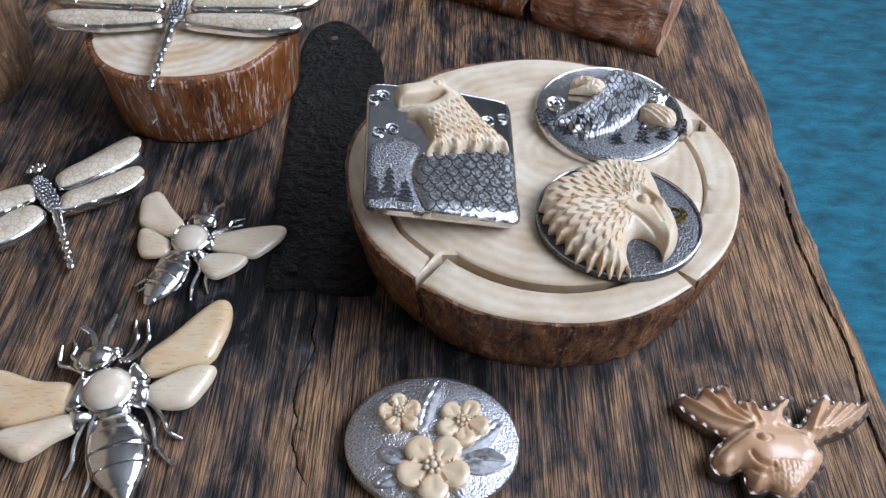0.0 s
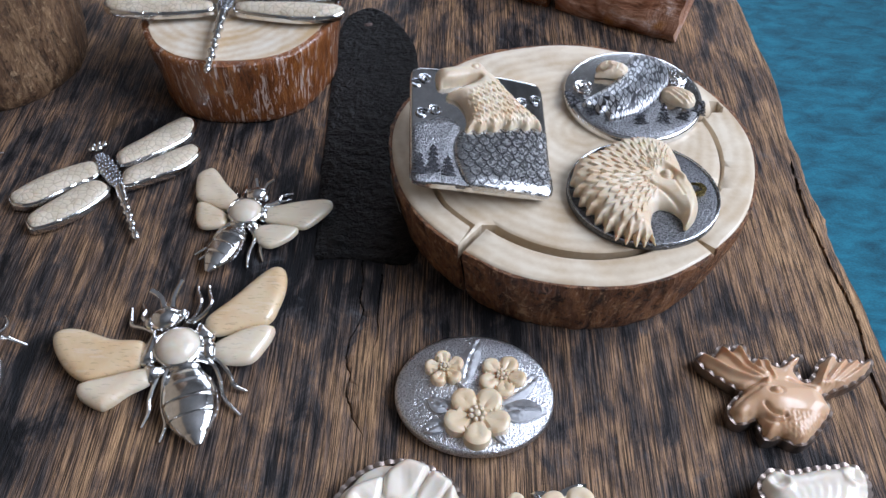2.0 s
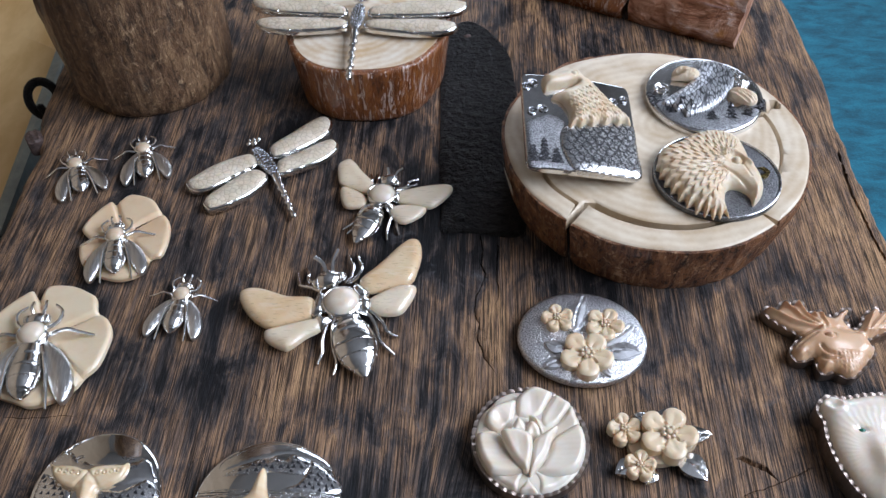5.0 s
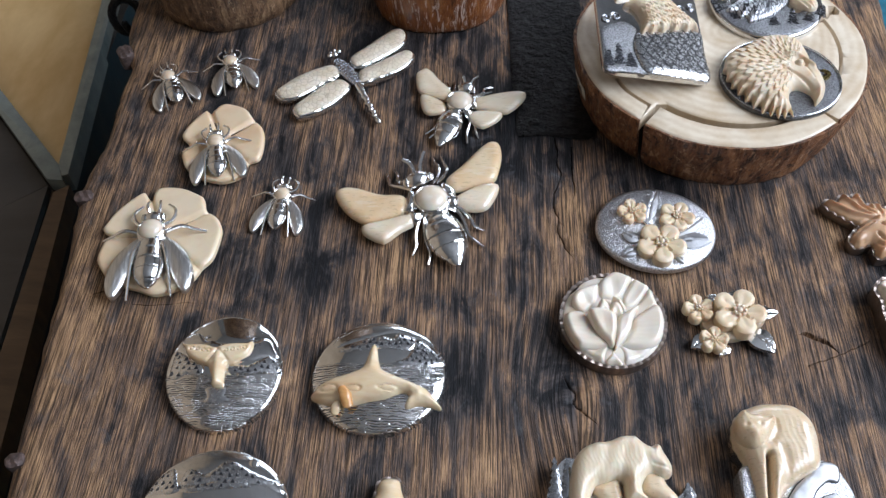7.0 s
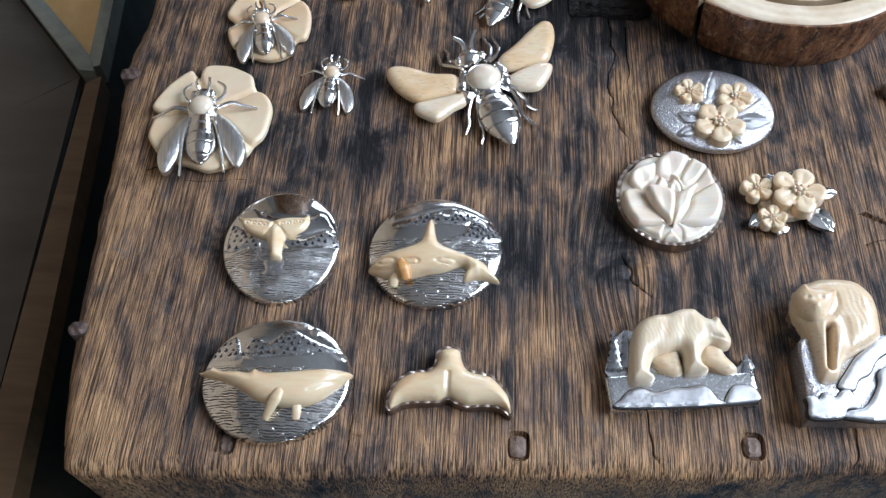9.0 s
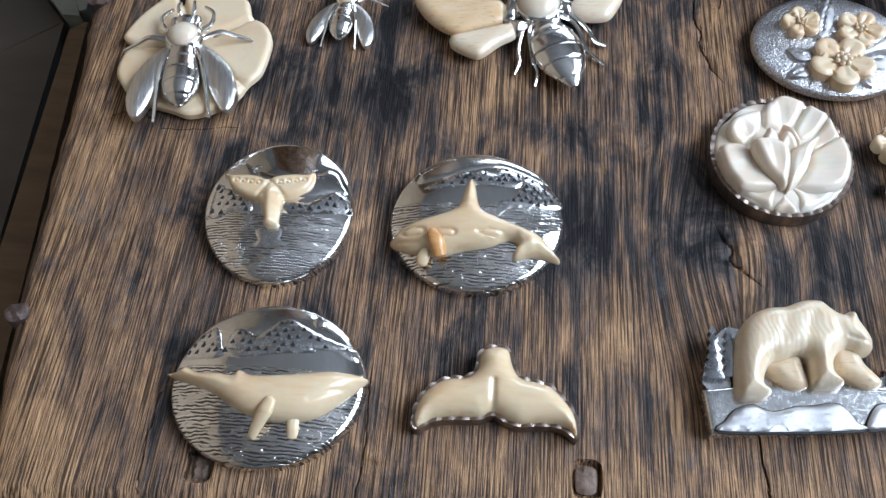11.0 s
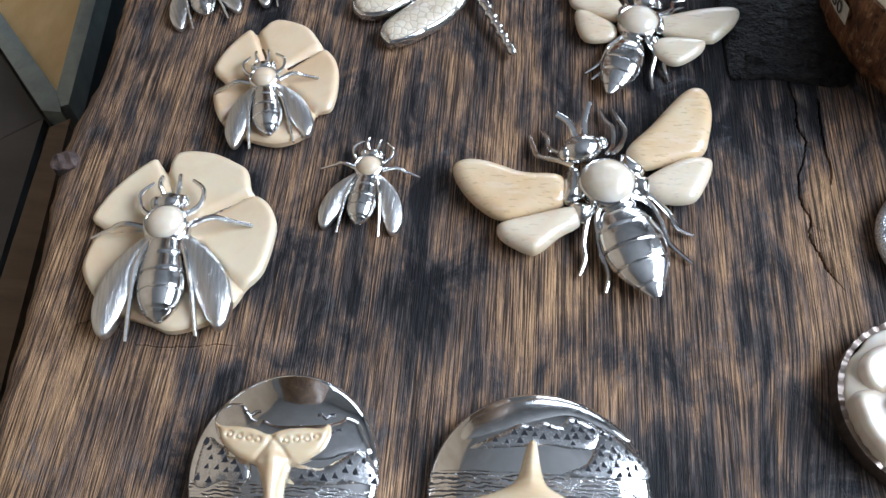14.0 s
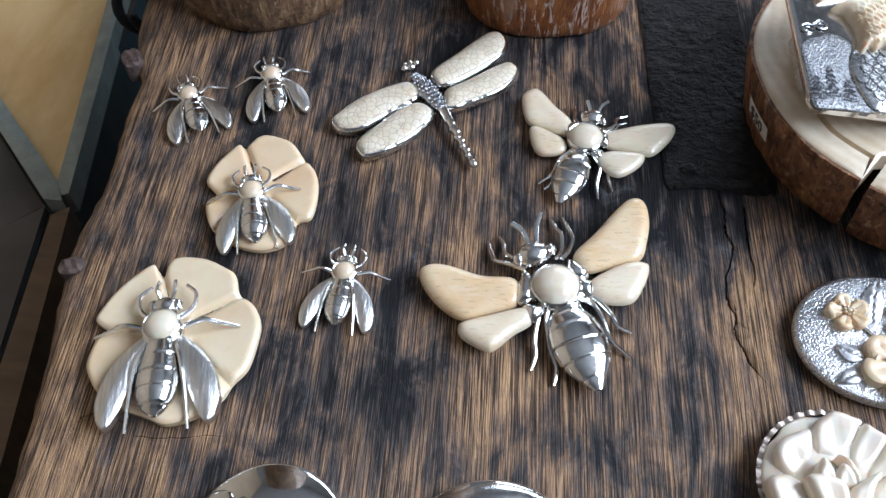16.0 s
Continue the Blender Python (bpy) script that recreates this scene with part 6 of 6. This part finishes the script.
walker = thing("walking_bear_brooch", -0.030, 0.050, 0, "ivory walking bear brooch on a silver snow bank", "brooch", "animal brooches")
wb = np.array([(-36, -19.5), (-20, -17), (0, -15.5), (29, -14.5), (30.3, -27.7), (0, -31), (-34.2, -34.3)], float)
wbl = np.concatenate([np.linspace(a, b, 10, endpoint=False) for a, b in zip(wb, np.roll(wb, -1, 0))])
part("base_plate", relief(wbl, lambda x, y, d: 7.0 - 0.8 * (1 - np.clip(d / 0.8, 0, 1)) ** 2, 2.0, 0, (0.4, 1.0)), SILVER_SOFT, walker, "satin silver ledge")
part("back_plate", relief(spline([(-33, -20), (-33, -6), (-28, 3), (-22, 4), (-8, -2), (10, -8), (22, -12), (27, -6), (28.5, -14), (0, -17)], 3), lambda x, y, d: 5.0 + 0 * x, 3.0, 0, (0.4,)), SILVER_SOFT, walker)
for lp in ([(-32, -33.6), (-29.9, -30.4), (-26.3, -26.3), (-20.6, -24.3), (-14.6, -26.3), (-7.2, -24.2), (-1, -23.4), (5.2, -22.1), (8.7, -23.5), (11.8, -28), (13.5, -30.3), (-10.3, -32.6)], [(14.9, -30), (16.1, -25.8), (19, -22), (22.7, -21.3), (27, -21.4), (29.1, -23.9), (29.6, -27.5), (21.3, -29.2)]):
    drift(walker, lp, 8.6, 6.0)
for tx, ty, hgt, wd in ((-31.5, -17, 21, 3.6), (-26, -16, 20, 3.4), (26.5, -14, 8, 2.4)):
    saw = [(0, hgt)] + [p for i in range(6) for p in ((wd * (0.35 + 0.13 * i), hgt * (1 - 0.155 * (i + 0.75))), (wd * (0.15 + 0.12 * i), hgt * (1 - 0.155 * (i + 1))))]
    loop = np.array(saw + [(-x, y) for x, y in saw[:0:-1]]) + (tx, ty)
    part("spruce", relief(loop, lambda x, y, d: 7.2 + 0.5 * np.clip(d, 0, 1), 1.3, 4.0, ()), SILVER_MID, walker, "saw-edged silver spruce")
wl2 = spline([(-25.7, -22.1), (-25.7, -12.8), (-24.4, -3.1), (-22.6, 2.5), (-19, 6.9), (-13.8, 9.7), (-7.4, 10.8), (-2.1, 13), (1.8, 13.7), (5, 13.3), (7.8, 10.8), (11.4, 8.7), (13.3, 9.9), (15.7, 8.9), (16.9, 6.1), (18.9, 2.3), (19.8, -1.3), (18.9, -4.3), (14.9, -5.1), (10.9, -3.6), (7.7, -5.9), (6.1, -9.2), (6.2, -12.7), (8.4, -15.3), (7.5, -17), (1.4, -17.7), (-1.5, -17.1), (-1.9, -13.1), (-2, -8.5), (-5, -7), (-10.1, -8.8), (-13.9, -10.1), (-16.1, -13.7), (-16.9, -17.7), (-15.1, -19.8), (-16, -21.9), (-20.9, -22.9)], 3)


def walking_bear(x, y, d):
    z = 9.0 + 7.0 * np.sqrt(np.maximum(0, 1 - (1 - np.clip(d / 6.5, 0, 1)) ** 2))
    p = np.stack([x, y], 1)
    for course, w, k in (([(8, 8), (8.5, 2), (10, -3)], 1.6, 0.5), ([(-8, 8), (-9.5, 0), (-13, -8)], 2.2, 0.4), ([(1.5, 10), (-1, 3), (-2.5, -6)], 2.0, 0.4), ([(11, -0.5), (15, -1.8), (19, -2.6)], 0.5, 0.6)):
        z = z - k * np.exp(-(seg_dist(p, spline(course, 6, False), False) / w) ** 2)
    z = z + 1.2 * np.exp(-(np.hypot(x - 13.4, y - 7.4) / 1.4) ** 2) - 0.7 * np.exp(-(np.hypot(x - 16.0, y - 3.0) / 0.6) ** 2)
    return z + 0.04 * np.sin(x * 3.4 + y * 0.8 + 1.3 * np.sin(y * 0.7) + np.sin(x * 0.9)) * np.clip(d / 3, 0, 1)


for lp in ([(-15.8, -9.9), (-4.8, -5.7), (-2.8, -11), (-1.8, -16.3), (-5.9, -18.4), (-9.9, -17.2), (-12.9, -14.1)], [(6.6, -2.4), (14.5, -2.7), (17.4, -8), (21.3, -12.7), (20.9, -15.4), (16.2, -16.4), (10.9, -13.7), (6.4, -9.8)]):
    part("far_leg", relief(spline(lp, 4), lambda x, y, d: 7.5 + 3.0 * np.sqrt(np.clip(d / 3.0, 0, 1)), 0.9, 5.0, (0.3, 0.9)), IVORY_STAND, walker, "shaded far leg of the bear")
part("bear", relief(wl2, walking_bear, 0.5, 6.5, (0.3, 0.9)), IVORY_BEAR, walker, "carved cream bear striding", 60)

stand = thing("standing_bear_brooch", 0.050, 0.060, 0, "ivory standing bear brooch behind silver snowy rocks", "brooch", "animal brooches")
bb = spline([(-31.6, 6.7), (-28.7, 14), (-22, 18), (-15.5, 19.5), (-5.3, 19.2), (0.4, 15.8), (4.2, 9.3), (4.6, -0.6), (2.5, -10.4), (-8, -17), (-14.5, -22), (-18.5, -29.5), (-26.3, -30.5), (-27.2, -20.8), (-28.7, -7.3), (-31.4, -0.4)], 5)


def standing_bear(x, y, d):
    z = 12.0 + 8.0 * np.sqrt(np.maximum(0, 1 - (1 - np.clip(d / 8.5, 0, 1)) ** 2))
    p = np.stack([x, y], 1)
    for course, w, k in (([(-19.5, -7), (-20.2, -13), (-21.5, -25)], 1.3, 8.0), ([(-28, 1), (-24, -1.5), (-18, -1), (-14.5, 4), (-14.5, 9)], 1.3, 0.8), ([(-13, -4), (-12.5, -11), (-14, -18)], 2.0, 0.8)):
        z = z - k * np.exp(-(seg_dist(p, spline(course, 6, False), False) / w) ** 2)
    z = z + 0.05 * np.sin(x * 2.6 + 0.5 * y + 1.2 * np.sin(y * 0.5)) * np.clip(d / 3, 0, 1)
    return z


part("bear", relief(bb, standing_bear, 0.7, 4.0, (0.3, 0.9)), IVORY_STAND, stand, "carved cream bear standing", 60)
part("setting", bezel(bb, 0.5, 9.0, 0.0, 5.0), SILVER, stand, "thin silver setting strip")
sb = spline([(-31.4, -11.5), (-31.4, -28), (-31.3, -45.7), (-30.5, -46), (-8, -45.5), (15, -44.6), (15.6, -44), (15.6, -30), (15.3, -19.4), (11.2, -10), (4.6, -5.6), (-0.8, -7.7), (-7, -12.5), (-12.5, -17.7), (-16.4, -25.8), (-19, -29), (-24.1, -29), (-25, -20), (-25.5, -11.5)], 4)
part("rock_plate", relief(sb, lambda x, y, d: 11.5 + 1.0 * np.sqrt(np.clip(d / 3.0, 0, 1)) + 0.6 * np.sin(0.25 * x + 0.9) * np.sin(0.3 * y), 1.4, 0.0, (0.4, 1.0)), STIPPLED, stand, "stippled silver rocks")
part("stippled_rock", relief(spline([(-31, -12), (-31, -29), (-28, -30.5), (-25.2, -28), (-25.8, -12)], 4), lambda x, y, d: 13.0 + 0.4 * np.clip(d, 0, 1), 1.5, 10.0, (0.3,)), STIPPLED, stand)
for lp in ([(-32, -46.6), (-32.2, -40.9), (-32.7, -37.9), (-29.7, -37), (-27.6, -38.5), (-25.3, -35.6), (-22.5, -36), (-20.4, -37.4), (-17.6, -34.5), (-14.4, -33.8), (-13.1, -35.6), (-10.8, -38.2), (-11.5, -41.8), (-16.7, -42.5), (-19.2, -46.1)], [(-13.5, -24.8), (-8.7, -18.5), (-3, -13.7), (1.5, -8.9), (6.1, -7.6), (10.5, -9.6), (9.2, -15.9), (4.4, -16.1), (-0.7, -20.3), (-4.2, -25.7), (-9.5, -29), (-12.3, -33.7), (-17.4, -33.4), (-18.2, -31.4)], [(-17.3, -46), (-15.7, -43.2), (-9.6, -41.7), (-5.3, -37.2), (-1.6, -30.7), (-0.6, -25.5), (3.5, -22.7), (8.5, -23.8), (4.9, -45)]):
    drift(stand, lp, 14.4, 10.5)
part("head", relief(spline([(-32.2, 8.4), (-29.6, 12.3), (-27.2, 13.7), (-25.6, 11.9), (-21.3, 11.8), (-17.7, 10.9), (-15.1, 11.3), (-14.1, 9.1), (-15.9, 4.8), (-18.9, 0), (-22.7, -3.8), (-26.9, -4.2), (-30.7, -0.8), (-32.5, 3.3)], 4), lambda x, y, d: 18.5 + 5.0 * np.sqrt(np.maximum(0, 1 - (1 - np.clip(d / 6.0, 0, 1)) ** 2)) + 1.8 * np.exp(-(((x + 25.5) / 3.2) ** 2 + ((y - 1.2) / 3.0) ** 2)) - 0.9 * np.exp(-(np.hypot(x + 28.2, y - 5.2) / 0.9) ** 2) - 0.9 * np.exp(-(np.hypot(x + 22.2, y - 5.4) / 0.9) ** 2) + 0.04 * np.sin(x * 3.0 + y), 0.55, 14.0, (0.3, 0.9)), IVORY_STAND, stand, "carved bear head turned forward", 60)

# ---- whale brooches ----
tail = thing("whale_tail_brooch", -0.2203, 0.0946, 0, "round silver brooch with ivory whale tail over water", "brooch", "whale brooches")
part("plate", disc(oval(28.7, 31.8, 80, 8), 3.4, 5.6), SEA_TAIL, tail, "domed silver disc engraved with water")
td = on_dome(3.4, 5.6, 31.8)
for lp in ([(-25.3, -6.3), (-26, -2.3), (-25.9, 2.7), (-25.3, 6.9), (-23.3, 8.4), (-20, 6.2), (-16.9, 4.8), (-16, 2.4), (-12.6, 2.2), (-9.5, 0.8), (-8.3, -3.1), (-10.2, -5.2), (-16.7, -5.1), (-21.8, -7.2)], [(2.2, -4.4), (1.8, -0.1), (4.4, 1.3), (11.9, 0.6), (16.1, 3.5), (19.5, 5.7), (22, 7.3), (26, 5.1), (28.4, 1.3), (28.5, -2.6), (23.4, -2.6), (12.7, -4.5)]):
    part("shore_hill", relief(spline(lp, 3), lambda x, y, d: td(x, y) + 0.9 * np.clip(d / 0.6, 0, 1), 1.6, 3.5, (0.3,)), SILVER_SOFT, tail, "nicked silver shore hill")
    nicks(tail, spline(lp, 3), td, 0.9, 3.5, 1.5)
cloud = [(-23.7, 14.3), (-21.8, 19.1), (-16.1, 19.5), (-13.6, 17.1), (-10.8, 14.1), (-7.7, 14.3), (-5.2, 13), (-1.3, 12.6), (9.8, 13.9), (15.2, 15.7), (16.8, 17.5), (20.8, 16.5), (23.7, 11.1), (25.8, 7.1), (18.5, 5.7), (13.3, 3.3), (4.1, 2.7), (-3.4, 3.2), (-10.8, 2.7), (-16.6, 5.4), (-20.2, 7.2)]
part("cloud_bank", relief(spline(cloud, 4), lambda x, y, d: td(x, y) + 0.45 * np.clip(d / 0.7, 0, 1), 2.0, 3.5, (0.3, 0.8)), MIRROR, tail, "polished silver cloud bank")
for bx, by in ((13.5, 11.5), (-12, 15.5), (11, 16)):
    part("gull", tube([(bx - 2.6, by + 0.9, float(td(bx, by)) + 0.55), (bx - 1.2, by + 1.1, float(td(bx, by)) + 0.6), (bx, by, float(td(bx, by)) + 0.6), (bx + 1.3, by + 1.2, float(td(bx, by)) + 0.55), (bx + 2.7, by + 1.4, float(td(bx, by)) + 0.5)], 0.24, 6, 3), SILVER_DARK, tail, "engraved dark gull")
tl = spline([(-23, 12.9), (-19.8, 11.5), (-14, 11.2), (-9.1, 10.5), (-4.6, 9.1), (-0.7, 10.8), (4.8, 11.8), (10.3, 12.2), (12.7, 13.6), (13.4, 10.7), (12.1, 6.5), (9.4, 3.7), (5.6, 1.5), (2.6, 0.3), (2.3, -3.1), (2.3, -8), (2.7, -11.2), (-2.2, -11.5), (-3, -8.3), (-5.1, -3.6), (-7.1, -0.3), (-12, 1.3), (-16.2, 3.7), (-19.1, 6.5), (-20.8, 9.9)], 4)


def fluke_height(x, y, d):
    p = np.stack([x, y], 1)
    z = td(x, y) + 1.6 + 1.9 * np.sqrt(np.maximum(0, 1 - (1 - np.clip(d / 2.2, 0, 1)) ** 2))
    z = z + 1.7 * np.exp(-((x + 1.4 + 0.12 * (y + 4)) / 2.2) ** 2) * np.clip((6.0 - y) / 4.0, 0, 1)
    for course in ([(-7.5, 0.5), (-4.5, 5.0), (-3.8, 8.0)], [(3.2, 1.0), (0.0, 5.0), (-3.4, 8.0)]):
        z = z - 0.8 * np.exp(-(seg_dist(p, spline(course, 5, False), False) / 0.7) ** 2)
    for ex, ey in ((-16.5, 8.2), (-13.4, 7.6), (-10.4, 7.2), (-7.6, 6.9), (0.8, 7.2), (3.8, 7.7), (6.8, 8.2), (9.6, 9.0)):
        z = z - 0.7 * np.exp(-((np.hypot((x - ex) / 1.2, y - ey) - 0.8) / 0.35) ** 2)
    return z


part("whale_tail", relief(tl, fluke_height, 0.5, 5.0, (0.3, 0.9)), IVORY_WHALE, tail, "waxy carved ivory whale tail", 60)
part("splash", relief(spline([(-5.9, -12.7), (-2.6, -11), (2.7, -10.2), (4.1, -13), (3.7, -15.8), (7.5, -17.1), (0.7, -18.9), (-5.7, -18.8), (-4.3, -16.4)], 3), lambda x, y, d: td(x, y) + 0.25 * np.clip(d / 0.6, 0, 1), 1.4, 3.5, (0.3,)), SILVER_SOFT, tail, "raised silver splash under the tail")

orca = thing("orca_brooch", -0.1447, 0.0939, 0, "oval silver brooch with carved ivory orca over sea", "brooch", "whale brooches")
part("plate", disc(oval(32.7, 30.6, 80, 4), 3.4, 5.4), SEA, orca, "domed silver plate engraved with waves")
od = on_dome(3.4, 5.4, 32.7)
part("sky", relief(spline([(-22.7, 13.7), (-22.6, 18.9), (-16, 23.5), (-6.9, 27.3), (2.4, 28.7), (13.6, 26.4), (22.8, 21.8), (26.4, 16.9), (17.3, 20.4), (8.1, 23.1), (-2.8, 20.1), (-11.9, 16.9)], 5), lambda x, y, d: od(x, y) + 0.35 * np.clip(d / 0.6, 0, 1), 2.0, 3.5, (0.3,)), SILVER, orca, "mirror-bright sky band")
for lp in ([(-20.7, 10.8), (-15.4, 14.2), (-10.9, 16.5), (-6.5, 19.3), (-2.8, 18.7), (0.8, 20.4), (5.5, 19.2), (8.1, 22.5), (12.7, 21.6), (17.4, 19.4), (15.6, 13.2), (8.4, 12.3), (1.1, 12.8), (-7.9, 11.6)], [(6, 4), (13, 8), (15.6, 13.2), (17.4, 19.4), (22.8, 17.7), (26.4, 14.9), (30, 12.1), (32.1, 7.3), (28.2, 5.1), (19.3, 4.1)]):
    part("mountain", relief(spline(lp, 4), lambda x, y, d: od(x, y) + 0.6 * np.clip(d / 0.6, 0, 1), 1.6, 3.5, (0.3,)), SILVER_SOFT, orca, "pierced silver mountain range")
    nicks(orca, spline(lp, 4), od, 0.6, 3.1, 1.35)
ol = spline([(-31.4, -12.9), (-29.6, -10.2), (-27.2, -7.5), (-21.2, -4.7), (-14.2, -2.5), (-8.7, -0.1), (-6.5, 2.5), (-5, 8.6), (-3.8, 12.7), (-2.2, 13.8), (-1, 11.8), (-0, 5.9), (1.6, 1.1), (4.3, -1), (10.6, -3.6), (15.9, -5.5), (22.8, -7.9), (26.3, -10.8), (28.8, -13), (31.3, -16.4), (30.5, -17.6), (26.3, -16.8), (23.7, -16.4), (19.4, -16.9), (16.1, -18.4), (14.4, -18.2), (14.8, -14.9), (16, -12.6), (13.4, -10.9), (9.1, -12.5), (4, -14.7), (-2.9, -16.1), (-9.7, -18), (-12.2, -18.6), (-18.4, -18.1), (-23.7, -17), (-29.1, -15.2)], 3)


def orca_height(x, y, d):
    z = od(x, y) + 0.8 + 5.2 * np.sqrt(np.maximum(0, 1 - (1 - np.clip(d / 5.5, 0, 1)) ** 2))
    for ex, ey, rx, ry in ((-22.5, -11.0, 4.2, 1.7), (-10.6, -11.6, 3.6, 1.5), (6.5, -10.8, 5.0, 1.1)):
        k = np.hypot((x - ex) / rx, (y - ey) / ry)
        z = z - 0.9 * np.exp(-((k - 1.0) / 0.22) ** 2)
    return z - 0.8 * np.exp(-(seg_dist(np.stack([x, y], 1), spline([(-30, -13.8), (-25, -14.6), (-20, -15.2)], 4, False), False) / 0.6) ** 2) + 0.12 * np.sin(x * 1.6) * (x > 13)


part("orca", relief(ol, orca_height, 0.65, 5.0, (0.3, 0.9)), IVORY_WHALE, orca, "waxy carved ivory orca with tall fin", 60)
part("flipper", tube([(-15.6, -12.0, 14.6), (-13.4, -15.5, 14.0), (-11.8, -20.0, 11.2)], [1.8, 2.9, 2.3], 14, 6, flat=0.6), IVORY_ORANGE, orca, "amber coloured flipper")
part("flipper", tube([(-17.2, -17.0, 9.8), (-18.0, -20.0, 9.2), (-18.4, -22.6, 8.2)], [1.8, 2.4, 1.8], 14, 6, flat=0.6), IVORY_WHALE, orca)


whale = thing("humpback_brooch", -0.2120, 0.0243, 0, "oval silver brooch with ivory humpback under mountains", "brooch", "whale brooches")
part("plate", disc(oval(33.7, 29.5, 80, 4), 3.4, 5.4), SEA, whale, "domed silver plate engraved with waves")
wd_ = on_dome(3.4, 5.4, 33.7)
part("sky", relief(spline([(-24, 19), (-14, 25), (-2, 28), (9, 27.5), (19, 23), (27, 16), (30, 9.5), (17, 13), (6, 17.5), (-5, 16), (-14, 15)], 5), lambda x, y, d: wd_(x, y) + 0.35 * np.clip(d / 0.6, 0, 1), 2.0, 3.5, (0.3,)), SILVER, whale, "mirror-bright sky band")
for lp in ([(-15.9, 10.9), (-15.2, 16.8), (-12.8, 18.9), (-8.8, 17.6), (-5.6, 15.8), (-1.6, 19.6), (1.6, 22.8), (5.2, 23.6), (10.3, 21.3), (17.4, 17.9), (25.1, 15.5), (29, 13.5), (18.2, 12), (-0.2, 11.6), (-11.1, 10.1)], [(-31, 7.1), (-29.3, 12), (-25.6, 16.5), (-20.9, 19.4), (-19, 16.5), (-17.2, 10.9), (-15, 9.1), (-18.7, 6.6), (-25.2, 6.5)], [(-16.7, 8.6), (-15.9, 10.9), (-9.4, 10.8), (-0.6, 13.8), (4.3, 17.6), (11.3, 14.6), (14.5, 12.3), (14.7, 10.6), (0.3, 8.9), (-10.5, 7.1)]):
    part("mountain", relief(spline(lp, 4), lambda x, y, d: wd_(x, y) + 0.6 * np.clip(d / 0.6, 0, 1), 1.6, 3.5, (0.3,)), SILVER_SOFT, whale, "nicked silver mountain range")
    nicks(whale, spline(lp, 4), wd_, 0.6, 3.6, 1.3)
part("moon", ball((15, 22.5, float(wd_(15, 22.5)) + 0.6), (2.4, 2.4, 0.8), 16, 8), SILVER, whale, "small raised silver moon")
hw = spline([(-35.1, 0.7), (-31.1, 1.5), (-28.1, 3), (-24.6, 1.4), (-21.7, 0.7), (-16.2, 0.7), (-10.6, 0.1), (-8.7, 1.9), (-4.3, 0.5), (5.6, 1.2), (16.2, 2.8), (23.2, 4), (30.4, 4.1), (34.4, 3.1), (33.4, 1.1), (29.5, -3.2), (24.8, -7.9), (20.1, -11.7), (15.2, -13.8), (9.2, -14.7), (3.9, -14.6), (-2.6, -13.3), (-8.3, -11), (-16.5, -6.3), (-24.5, -3.2), (-30.4, -1.4)], 4)
part("humpback", relief(hw, lambda x, y, d: wd_(x, y) + 0.8 + 5.6 * np.sqrt(np.maximum(0, 1 - (1 - np.clip(d / 6.5, 0, 1)) ** 2)) - 0.5 * np.exp(-(seg_dist(np.stack([x, y], 1), spline([(33, -1.5), (24, -4), (17, -8)], 5, False), False) / 0.6) ** 2), 0.7, 5.0, (0.3, 0.9)), IVORY_WHALE, whale, "waxy carved ivory humpback whale", 60)
part("flipper", tube([(5.2, -9.0, 15.2), (3.6, -12.5, 14.0), (1.6, -16, 12.0), (-0.8, -20.5, 8.8)], [1.8, 2.7, 2.3, 1.5], 12, 6, flat=0.6), IVORY_WHALE, whale)
part("flipper", tube([(12, -12.5, 9.5), (12.2, -16, 9.0), (12.2, -19.4, 7.6)], [2.2, 2.0, 1.6], 12, 5, flat=0.6), IVORY_WHALE, whale)

fluke = thing("fluke_pin", -0.139, 0.033, 0, "cream ivory whale fluke pin in twisted silver edging", "brooch", "whale brooches")
fl = spline([(0.3, 7.8), (4.8, 9), (8.6, 7.7), (10, 2.8), (12.6, -1.6), (18.4, -3.1), (23.3, -4.6), (28.3, -9.6), (31.2, -14.6), (31.8, -20.9), (29.2, -18.9), (25.2, -17.4), (18.8, -17.3), (13.2, -17.9), (8.4, -16.5), (4.1, -14.5), (-0.5, -16.4), (-8.5, -16.8), (-15.7, -18), (-20.7, -21.1), (-21.7, -16.1), (-19.6, -10), (-15.8, -5.9), (-11.1, -3.5), (-5.4, -2.8), (-1.8, 0.5), (-1.3, 5)], 5)
part("edging", bezel(fl, 0.9, 5.4, 0.8, 4.6, 1.4), COPPER_SILVER, fluke, "twisted silver edging")
part("fluke", relief(fl, lambda x, y, d: 4.5 + 6.0 * np.sqrt(np.maximum(0, 1 - (1 - np.clip(d / 6.5, 0, 1)) ** 2)) - 1.0 * np.exp(-((x - 4.1) / 1.0) ** 2) * (y < -4), 0.75, 3.0, (0.3, 0.9)), IVORY_WHALE, fluke, "waxy ivory fluke", 60)
